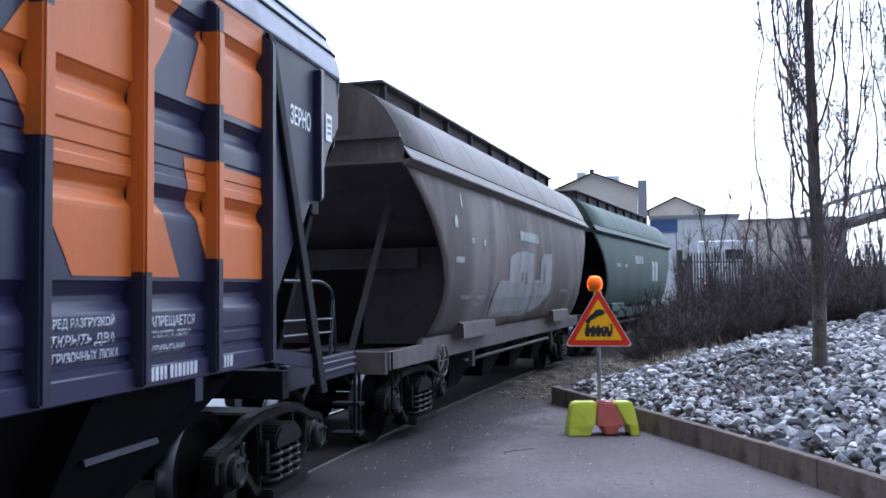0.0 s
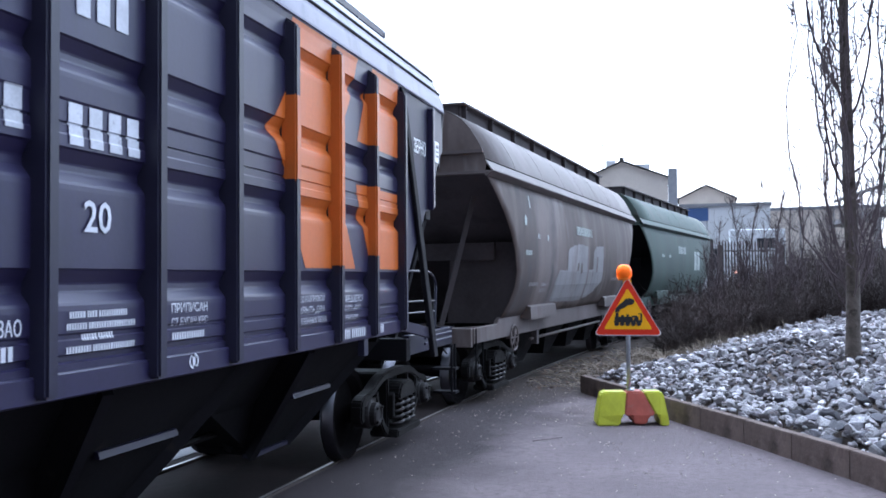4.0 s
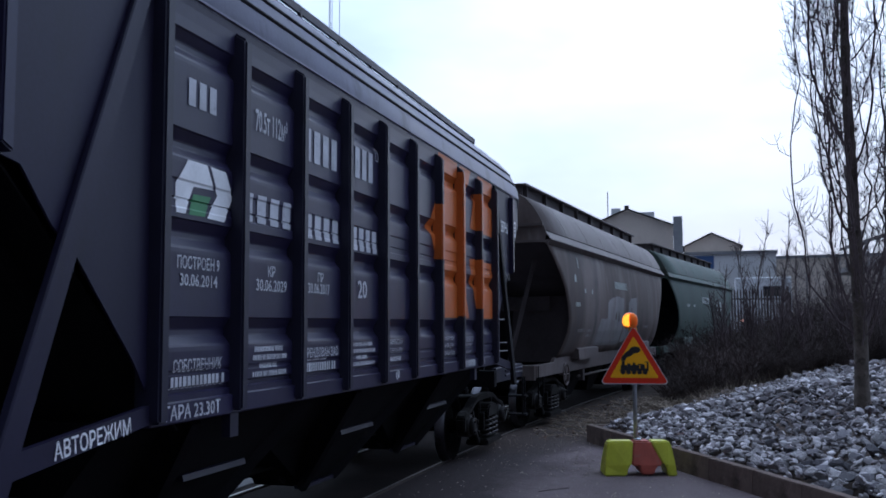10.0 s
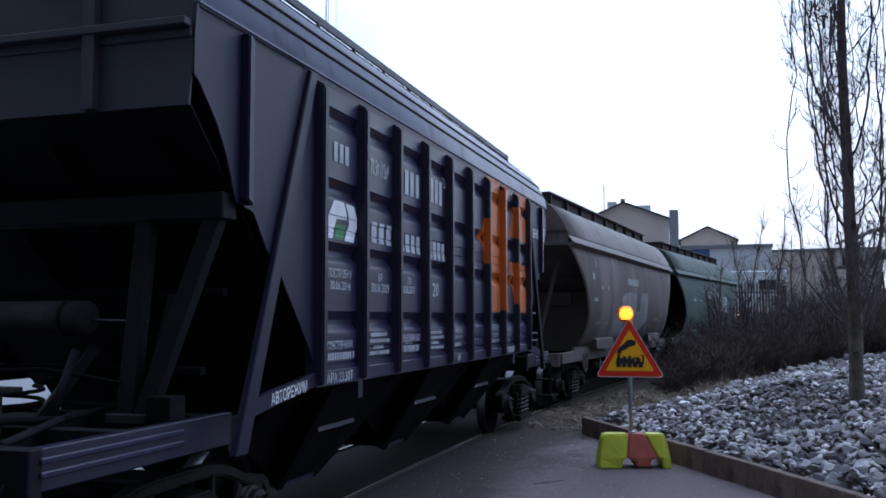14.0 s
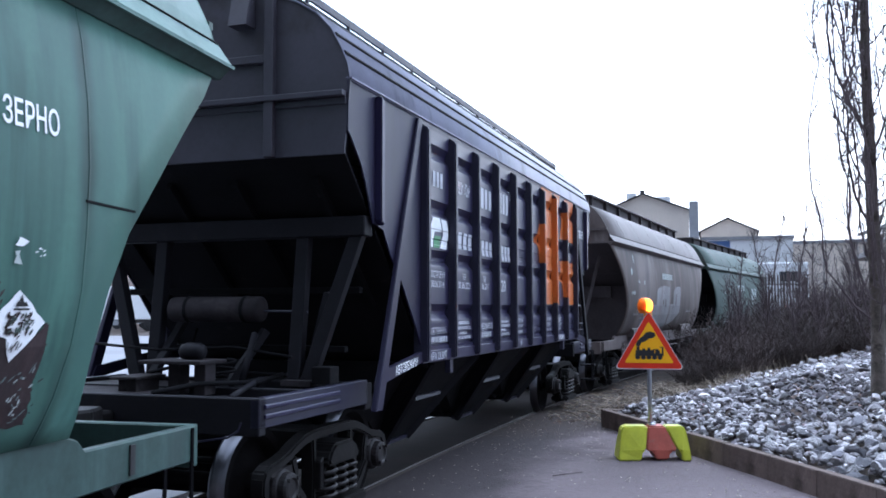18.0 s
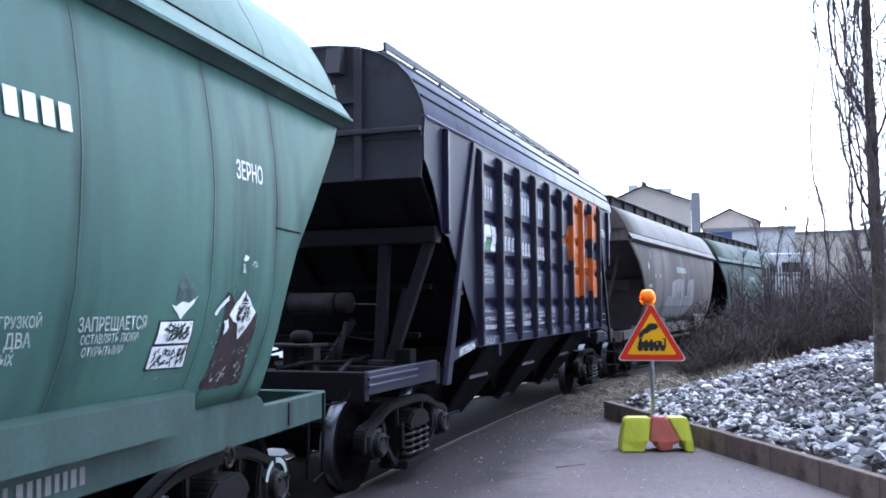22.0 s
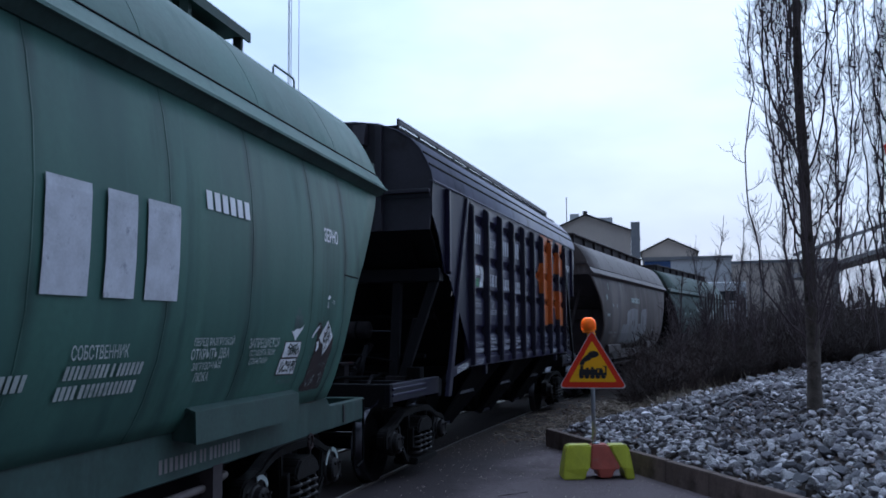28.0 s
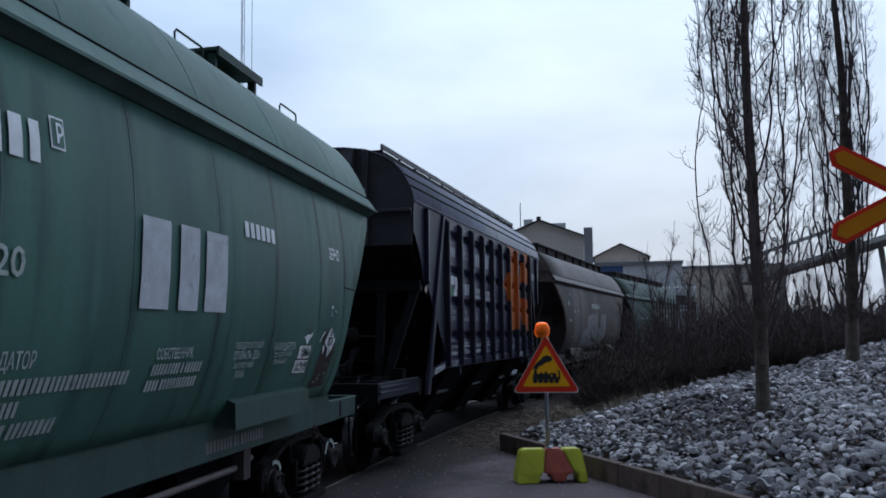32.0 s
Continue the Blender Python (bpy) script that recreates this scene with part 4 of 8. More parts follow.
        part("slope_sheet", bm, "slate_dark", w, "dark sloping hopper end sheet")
        bm = bmnew()
        box(bm, min(e * 5.12, e * 5.3), max(e * 5.12, e * 5.3), -1.5, 1.5, 2.56, 2.74)
        bevel(bm, 0.01)
        part("cross_beam", bm, "platform", w)
        for y0, y1, x0, x1 in ((-0.88, -0.88, 5.22, 5.40), (0.62, 0.60, 5.22, 5.40), (-1.42, -0.99, 5.22, 5.40), (1.25, 0.72, 5.22, 5.45)):
            bm = bmnew()
            beam(bm, (e * x0, y0, 2.62), (e * x1, y1, 1.22), 0.12, 0.10, (1, 0, 0))
            bevel(bm, 0.006)
            part("end_post", bm, "platform", w)
        for a, b in (((5.2, -0.47, 1.72), (5.5, -0.27, 1.24)), ((5.0, 0.52, 1.85), (5.7, 0.45, 1.24))):
            bm = bmnew()
            beam(bm, (e * a[0], a[1], a[2]), (e * b[0], b[1], b[2]), 0.07, 0.07)
            part("strut", bm, "platform", w)
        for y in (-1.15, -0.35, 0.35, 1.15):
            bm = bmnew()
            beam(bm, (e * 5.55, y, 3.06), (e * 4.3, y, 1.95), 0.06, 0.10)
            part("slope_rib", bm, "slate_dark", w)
        # platform
        for sd in (-1, 1):
            bm = bmnew()
            box(bm, min(e * 4.9, e * 6.82), max(e * 4.9, e * 6.82), min(sd * 1.28, sd * 1.36), max(sd * 1.28, sd * 1.36), 1.05, 1.27)
            bevel(bm, 0.008)
            side = part("platform_channel", bm, "slate_rib", w, "slate blue side channel")
            for z in (1.12, 1.19):
                bm = bmnew()
                box(bm, min(e * 5.5, e * 6.75), max(e * 5.5, e * 6.75), min(sd * 1.355, sd * 1.378), max(sd * 1.355, sd * 1.378), z, z + 0.032)
                bevel(bm, 0.006)
                part("channel_swage", bm, "slate", side)
        for name, blocks in (("end_beam", ((6.72, 6.82, -1.36, 1.36, 1.0, 1.272),)), ("body_bolster", ((4.8, 4.95, -1.36, 1.36, 1.0, 1.24),)), ("centre_sill", ((3.4, 6.75, -0.24, 0.24, 0.95, 1.20),))):
            bm = bmnew()
            for x0, x1, y0, y1, z0, z1 in blocks:
                box(bm, min(e * x0, e * x1), max(e * x0, e * x1), y0, y1, z0, z1)
            bevel(bm, 0.008)
            part(name, bm, "platform", w)
        for sd in (-1, 1):
            bm = bmnew()
            beam(bm, (e * 5.0, sd * 1.3, 1.15), (e * 6.7, sd * 0.25, 1.15), 0.12, 0.12)
            part("diagonal_brace", bm, "platform", w)
        coupler(w, e * 6.8, e)
        for sd in ((-1, 1) if e > 0 else (1,)):
            bm = bmnew()
            tube(bm, [(e * 6.84, sd * 1.1, 1.1), (e * 6.95, sd * 1.1, 1.08), (e * 6.96, sd * 1.25, 0.9)], 0.012, 5)
            part("uncoupling_lever", bm, "slate_dark", w)
    # brake gear on the rear platform
    bm = bmnew()
    lathe(bm, [(0.02, -0.44), (0.09, -0.43), (0.112, -0.415), (0.118, -0.39), (0.118, 0.50), (0.112, 0.525), (0.09, 0.54), (0.02, 0.55)], 22)
    for v in bm.verts:
        v.co += Vector((-5.30, -0.07, 1.915))
    part("air_tank", bm, "dusty_steel", w, "dark cylindrical air reservoir", smooth=True)
    for y in (-0.30, 0.30):
        bm = bmnew()
        lathe(bm, [(0.112, y - 0.015), (0.125, y - 0.015), (0.125, y + 0.015), (0.112, y + 0.015)], 20)
        for v in bm.verts:
            v.co += Vector((-5.30, -0.03, 1.915))
        part("tank_strap", bm, "slate_dark", w)
    bm = bmnew()
    tube(bm, [(-5.3, -0.48, 1.90), (-5.3, -0.95, 1.89)], 0.012, 6)
    part("air_pipe", bm, "slate_rib", w)
    bm = bmnew()
    lathe(bm, [(0.02, -0.02), (0.055, -0.01), (0.072, 0.03), (0.075, 0.14), (0.06, 0.19), (0.035, 0.21), (0.02, 0.215)], 14)
    for v in bm.verts:
        v.co += Vector((-6.10, -0.40, 1.565))
    part("brake_valve", bm, "platform", w, smooth=True)
    def rig(name, *blocks, mat="platform"):
        bm = bmnew()
        for b in blocks:
            box(bm, *b)
        bevel(bm, 0.006)
        return part(name, bm, mat, w)
    rig("bracket_table", (-6.35, -5.95, -0.54, 0.05, 1.47, 1.50), (-6.25, -6.1, -0.28, -0.17, 1.22, 1.47), (-6.25, -6.1, -0.53, -0.42, 1.22, 1.47), mat="dusty_steel")
    rig("valve_stand", (-6.45, -6.15, -0.02, 0.16, 1.24, 1.35), (-6.5, -6.1, -0.05, 0.21, 1.35, 1.375), mat="dusty_steel")
    rig("post_foot", (-5.52, -5.28, -1.10, -0.80, 1.24, 1.30), mat="dusty_steel")
    rig("valve_box", (-5.55, -5.38, -1.30, -1.12, 1.27, 1.42), mat="slate_dark")
    rig("cross_bar", (-4.95, -4.88, -1.3, 1.3, 2.06, 2.12), mat="slate_dark")
    rig("cross_bar", (-5.05, -4.98, -1.2, 1.2, 1.52, 1.58), mat="slate_dark")
    rig("cross_bar", (-6.05, -5.95, -1.30, 1.30, 1.20, 1.27))
    rig("floor_plate", (-6.7, -5.2, -0.2, 1.25, 1.235, 1.255), mat="dusty_steel")
    for name, pts, rad in (("brake_lever", [(-6.58, -0.98, 1.25), (-6.1, -0.82, 1.285), (-5.62, -0.66, 1.31), (-5.50, -0.70, 1.30)], 0.024), ("brake_lever", [(-5.66, -0.5, 1.27), (-5.44, -0.5, 1.70)], 0.032), ("air_pipe", [(-6.4, 0.9, 1.30), (-6.0, 0.5, 1.33), (-5.6, 0.0, 1.3), (-5.3, -0.3, 1.34), (-5.1, -0.8, 1.3)], 0.02),
                           ("air_pipe", [(-5.3, 0.2, 1.74), (-5.4, 0.2, 1.5), (-5.6, 0.15, 1.42), (-5.9, 0.3, 1.36)], 0.016), ("air_pipe", [(-5.6, 1.1, 1.6), (-5.6, 0.4, 1.55), (-5.5, -0.3, 1.58), (-5.5, -0.9, 1.5)], 0.014),
                           ("air_pipe", [(-6.75, -0.4, 1.28), (-6.3, -0.5, 1.32), (-5.8, -0.75, 1.30), (-5.3, -0.7, 1.33)], 0.022), ("coiled_hose", [(-5.75 + 0.11 * math.cos(q), -0.35 + 0.14 * math.sin(q), 1.33 + 0.012 * q) for q in np.arange(0, 13, 0.6)], 0.014)):
        bm = bmnew()
        tube(bm, pts, rad, 6)
        part(name, bm, "platform" if "lever" in name else "slate_dark", w, smooth=True)
    bm = bmnew()
    tube(bm, [(-6.83, -1.22, 1.10), (-6.84, -1.20, 1.04), (-6.85, -1.12, 0.99), (-6.88, -0.95, 0.965), (-6.92, -0.70, 0.93), (-6.95, -0.40, 0.90)], 0.008, 5)
    part("hose_wire", bm, "slate_rib", w)
    bm = bmnew()
    beam(bm, (-5.3, -1.16, 2.06), (-5.3, -0.96, 1.30), 0.06, 0.09, (1, 0, 0))
    part("inner_strut", bm, "platform", w)
    # hand brake wheel and rail on the front platform
    bm = bmnew()
    tube(bm, [(6.21, -1.28, 1.22), (6.27, -1.28, 1.55), (6.315, -1.28, 1.80), (6.27, -1.28, 1.88), (6.17, -1.28, 1.935), (6.0, -1.28, 1.975), (5.85, -1.28, 1.985), (5.0, -1.28, 1.985)], 0.017, 6)
    for z in (1.64, 1.51):
        tube(bm, [(5.0, -1.28, z), (6.26, -1.28, z - 0.02)], 0.012, 6)
    tube(bm, [(6.31, -1.28, 1.81), (6.55, -1.21, 1.55), (6.76, -1.15, 1.27)], 0.015, 6)
    part("hand_rail", bm, "slate_rib", w)
    bm = bmnew()
    for zz in (0.42, 0.72):
        box(bm, 6.62, 6.8, -1.45, -1.15, zz, zz + 0.03)
    for x in (6.62, 6.78):
        beam(bm, (x, -1.4, 0.42), (x, -1.4, 1.05), 0.03, 0.02)
    part("step", bm, "platform", w)
    # hopper funnels below: three pairs, with steep side panels between raised ribs
    for xc in (-2.43, 0.25, 2.93):
        for sd in (-1, 1):
            bm = bmnew()
            hexa(bm, [(xc - 0.36, sd * 0.12, 0.37), (xc + 0.36, sd * 0.12, 0.37), (xc + 0.36, sd * 0.60, 0.37), (xc - 0.36, sd * 0.60, 0.37),
                      (xc - 0.85, sd * 0.02, 1.36), (xc + 0.85, sd * 0.02, 1.36), (xc + 0.85, sd * 1.36, 1.36), (xc - 0.85, sd * 1.36, 1.36)])
            bmesh.ops.recalc_face_normals(bm, faces=bm.faces)
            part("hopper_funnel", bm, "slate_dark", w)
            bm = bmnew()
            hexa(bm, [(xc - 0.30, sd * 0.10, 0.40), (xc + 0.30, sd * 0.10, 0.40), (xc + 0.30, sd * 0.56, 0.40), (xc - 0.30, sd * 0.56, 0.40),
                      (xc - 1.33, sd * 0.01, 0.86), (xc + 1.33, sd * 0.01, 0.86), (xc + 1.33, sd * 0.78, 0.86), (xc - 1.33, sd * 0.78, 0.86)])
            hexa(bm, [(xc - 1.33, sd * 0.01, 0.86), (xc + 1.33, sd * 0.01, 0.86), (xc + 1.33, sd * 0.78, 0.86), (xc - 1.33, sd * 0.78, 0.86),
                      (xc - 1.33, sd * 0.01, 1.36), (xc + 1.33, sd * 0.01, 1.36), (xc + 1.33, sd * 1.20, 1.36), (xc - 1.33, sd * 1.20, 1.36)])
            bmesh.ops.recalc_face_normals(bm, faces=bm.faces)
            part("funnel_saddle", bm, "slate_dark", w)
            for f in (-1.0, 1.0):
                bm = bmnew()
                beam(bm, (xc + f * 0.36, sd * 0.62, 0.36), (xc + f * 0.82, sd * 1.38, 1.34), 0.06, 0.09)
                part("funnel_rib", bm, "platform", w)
            bm = bmnew()
            hexa(bm, [(xc - 0.42, sd * 0.98, 0.88), (xc + 0.42, sd * 0.98, 0.88), (xc + 0.42, sd * 1.06, 0.88), (xc - 0.42, sd * 1.06, 0.88),
                      (xc - 0.42, sd * 0.96, 0.94), (xc + 0.42, sd * 0.96, 0.94), (xc + 0.42, sd * 1.05, 0.92), (xc - 0.42, sd * 1.05, 0.92)])
            bmesh.ops.recalc_face_normals(bm, faces=bm.faces)
            part("funnel_shelf", bm, "slate_rib", w)
            bm = bmnew()
            box(bm, xc - 0.37, xc + 0.37, min(sd * 0.55, sd * 0.65), max(sd * 0.55, sd * 0.65), 0.345, 0.38)
            part("outlet_lip", bm, "slate_rib", w)
            bm = bmnew()
            beam(bm, (xc - 0.75, sd * 0.30, 0.82), (xc - 0.40, sd * 0.45, 0.42), 0.05, 0.05)
            part("outlet_strut", bm, "platform", w)
    bm = bmnew()
    tube(bm, [(-4.4, -0.5, 0.62), (4.4, -0.5, 0.62)], 0.03, 6)
    part("drive_shaft", bm, "bogie", w)
    for xc in (-5.06, 5.32):
        bogie(w, xc)
    wheels = [wheelset(w, xc + d) for xc in (-5.06, 5.32) for d in (-0.925, 0.925)]

    # ---- paint and stencils on the side that the camera sees ----
    cuts = [z for z in SLATE_Z if 1.4 < z < 3.86]
    deep = slate_depth

    def shape(name, pts, mat):
        put_text(w, name, flat(pts), deep, 0, 0, mat, 0.004, cuts)
    r6, r7, r8, r9 = (RIB0 + RIB_STEP * i for i in (6, 7, 8, 9))
    shape("orange_field", [(r6 + 0.05, 3.84), (r7 - 0.05, 3.84), (r7 - 0.05, 1.99), (1.655, 1.99), (1.572, 2.124), (r6 + 0.05, 2.36)], "orange")
    shape("orange_field", [(1.061, 2.975), (r6 - 0.05, 3.27), (r6 - 0.05, 2.70)], "orange")
    shape("orange_field", [(r7 + 0.05, 3.84), (2.80, 3.84), (2.714, 3.63), (2.578, 3.39), (r7 + 0.05, 3.02)], "orange")
    shape("orange_field", [(r7 + 0.05, 2.83), (2.543, 2.32), (2.727, 1.99), (r7 + 0.05, 1.99)], "orange")
    shape("orange_field", [(r8 - 0.05, 3.60), (3.01, 3.57), (2.79, 3.115), (r8 - 0.05, 3.115)], "orange")
    shape("orange_field", [(r8 - 0.05, 2.745), (2.783, 2.73), (2.833, 2.53), (3.02, 2.20), (r8 - 0.05, 2.12)], "orange")
    shape("orange_field", [(r8 + 0.05, 3.84), (r9 - 0.05, 3.84), (r9 - 0.05, 3.105), (r8 + 0.05, 3.105)], "orange")
    shape("orange_field", [(r8 + 0.05, 2.735), (r9 - 0.05, 2.735), (r9 - 0.05, 1.99), (r8 + 0.05, 1.99)], "orange")
    for xr, z0, z1 in ((r6, 2.615, 3.252), (r7, 2.0, 3.75), (r8, 3.10, 3.60), (r8, 2.10, 2.752)):
        bm = bmnew()
        hexa(bm, [(xr - 0.058, -1.50, z0), (xr - 0.047, -RIB_OUT - 0.005, z0), (xr + 0.047, -RIB_OUT - 0.005, z0), (xr + 0.058, -1.50, z0),
                  (xr - 0.058, -1.50, z1), (xr - 0.047, -RIB_OUT - 0.005, z1), (xr + 0.047, -RIB_OUT - 0.005, z1), (xr + 0.058, -1.50, z1)])
        bmesh.ops.recalc_face_normals(bm, faces=bm.faces)
        bevel(bm, 0.014, 2)
        part("orange_rib_paint", bm, "orange", w)
    # hexagonal emblem
    shape("emblem", [(-3.742, 2.562), (-3.742, 2.735), (-3.625, 2.885), (-3.415, 2.885), (-3.333, 2.742), (-3.553, 2.735), (-3.647, 2.562)], "white")
    shape("emblem", [(-3.375, 2.882), (-3.196, 2.876), (-3.098, 2.717), (-3.209, 2.556), (-3.41, 2.562), (-3.285, 2.712)], "white")
    shape("emblem_centre", [(-3.611, 2.562), (-3.552, 2.69), (-3.357, 2.695), (-3.435, 2.566)], "logo_green")

    def say(text, x, z, width, h):
        put_text(w, "lettering", text_fit(text, width, h), deep, x, z, "stencil", 0.009, [c for c in cuts if z - 0.3 * h < c < z + 1.2 * h])

    def blank(x, z, width, h, seed, gap=0.35):
        put_bars(w, dashes(width, h, seed, gap), deep, x, z, "stencil", 0.006, cuts)

    def blocks(x, z, width, h, count):
        """A firm's name as plain blocks, one for each letter."""
        pitch = width / count
        put_bars(w, [(k * pitch, 0, pitch * 0.66, h) for k in range(count)], deep, x, z, "stencil", 0.006, cuts)
    blocks(-3.635, 3.21, 0.35, 0.165, 3)
    say("70.5т 112м³", -2.823, 3.225, 0.474, 0.15)
    blocks(-2.045, 3.16, 0.66, 0.25, 4)
    blocks(-1.04, 3.18, 0.47, 0.27, 3)
    put_text(w, "mark_frame", bars([(0, 0, 0.07, 0.012), (0, 0.108, 0.07, 0.012), (0, 0.012, 0.012, 0.096), (0.058, 0.012, 0.012, 0.096)]), deep, -0.555, 3.40, "stencil", 0.006, cuts)
    blocks(-2.96, 2.60, 0.755, 0.19, 4)
    blocks(-2.01, 2.57, 0.67, 0.19, 4)
    blocks(-1.085, 2.55, 0.62, 0.20, 4)
    say("ПОСТРОЕН 9", -3.728, 2.245, 0.463, 0.072)
    say("30.06.2014", -3.697, 2.145, 0.41, 0.072)
    say("КР", -2.624, 2.247, 0.108, 0.072)
    say("30.06.2029", -2.787, 2.147, 0.45, 0.08)
    say("ПР", -1.805, 2.245, 0.109, 0.072)
    say("30.06.2017", -1.977, 2.155, 0.40, 0.08)
    say("20", -0.98, 2.145, 0.214, 0.155)
    say("СОБСТВЕННИК", -3.748, 1.650, 0.526, 0.07)
    blank(-3.763, 1.553, 0.58, 0.07, 4)
    put_text(w, "lettering", text_fit("ТАРА 23.30Т", 0.60, 0.080), lambda z: 1.562, -3.865, 1.388, "stencil", 0.006)
    for k in range(4):
        blank(-2.815 + (0.02, 0, 0.11, 0)[k], 1.738 - k * 0.055, (0.42, 0.49, 0.26, 0.49)[k], 0.034, 20 + k)
    say("АРЕНДОВАН ЗАО", -2.04, 1.672, 0.637, 0.07)
    put_text(w, "underline", bars([(0, 0, 0.14, 0.012), (0.17, 0, 0.12, 0.012), (0.31, 0, 0.11, 0.012)]), deep, -2.03, 1.648, "stencil", 0.006, cuts)
    blank(-2.03, 1.565, 0.60, 0.065, 25)
    for k in range(4):
        blank(-1.10 + (0.02, 0, 0.12, 0)[k], 1.732 - k * 0.055, (0.46, 0.55, 0.25, 0.55)[k], 0.032, 30 + k)
    say("ПРИПИСАН", -0.211, 1.724, 0.394, 0.052)
    say("СТ БУГАЧ КРС", -0.211, 1.652, 0.398, 0.042)
    blank(-0.195, 1.572, 0.35, 0.04, 41)
    # round works mark on the sill
    ring = [[(0.052 * f * math.cos(q * math.tau / 18), 0.046 + 0.046 * f * math.sin(q * math.tau / 18), 0) for f in (0.74, 1.0)] for q in list(range(-3, 5)) + list(range(6, 14))]
    bm = bmnew()
    for half in (ring[:8], ring[8:]):
        sheet(bm, half)
    bmesh.ops.recalc_face_normals(bm, faces=bm.faces)
    put_text(w, "works_mark", bm, lambda z: 1.562, -0.003, 1.393, "stencil", 0.004)
    put_text(w, "works_mark", bars([(-0.014, 0.02, 0.028, 0.05)]), lambda z: 1.562, -0.003, 1.393, "stencil", 0.004)
    for k, tx in enumerate(("ПЕРЕД РАЗГРУЗКОЙ", "ОТКРЫТЬ ДВА", "ЗАГРУЗОЧНЫХ ЛЮКА")):
        say(tx, r6 + 0.065, (1.733, 1.645, 1.560)[k], (0.60, 0.61, 0.645)[k], (0.045, 0.052, 0.052)[k])
    for k, tx in enumerate(("ЗАПРЕЩАЕТСЯ", "ОСТАВЛЯТЬ ЛЮКИ", "ОТКРЫТЫМИ")):
        say(tx, (2.34, 2.34, 2.41)[k], (1.706, 1.640, 1.553)[k], (0.57, 0.515, 0.375)[k], (0.058, 0.040, 0.044)[k])
    put_bars(w, dashes(0.56, 0.078, 50), lambda z: 1.562, 2.36, 1.40, "stencil", 0.005)
    put_bars(w, dashes(0.20, 0.078, 51), lambda z: 1.562, 3.24, 1.40, "stencil", 0.005)
    # on the wings
    put_text(w, "lettering", text_fit("ЗЕРНО", 0.46, 0.15), lambda z: SIDE, 4.52, 3.25, "white", 0.006)
    put_text(w, "notice_plate", bars([(0, 0, 0.16, 0.24)]), lambda z: SIDE, 5.36, 3.24, "white", 0.008, label="small white notice plate")
    put_text(w, "notice_print", bars([(0, 0.04, 0.10, 0.02), (0, 0.09, 0.10, 0.02), (0, 0.14, 0.10, 0.04)]), lambda z: SIDE, 5.39, 3.26, "slate", 0.012)
    bm = text_fit("АВТОРЕЖИМ", 0.575, 0.082)
    ang = math.radians(6)
    for v in bm.verts:
        px, py = v.co.x, v.co.y
        v.co = Vector((-4.725 + px * math.cos(ang) - py * math.sin(ang), -1.568, 1.300 + px * math.sin(ang) + py * math.cos(ang)))
    part("lettering", bm, "white", w)
    return w, wheels


# ---- barrel-sided hopper wagons ----
BARREL = ((3.46, 1.485), (3.2, 1.545), (2.9, 1.59), (2.6, 1.61), (2.3, 1.605), (2.0, 1.585), (1.75, 1.535), (1.5, 1.445), (1.36, 1.375), (1.265, 1.315))
BARREL_END = ((3.46, 6.62), (3.2, 6.36), (2.9, 6.03), (2.6, 5.75), (2.3, 5.50), (2.0, 5.36), (1.75, 5.33), (1.5, 5.37), (1.36, 5.42), (1.265, 5.45))
BARREL_ROOF = ((1.515, 3.53), (1.46, 3.70), (1.37, 3.88), (1.26, 4.06), (1.12, 4.22), (0.96, 4.32), (0.74, 4.41), (0.4, 4.465), (0.0, 4.48))


def barrel_depth(z):
    zs = [p[0] for p in BARREL][::-1]
    return float(np.interp(z, zs, [p[1] for p in BARREL][::-1]))


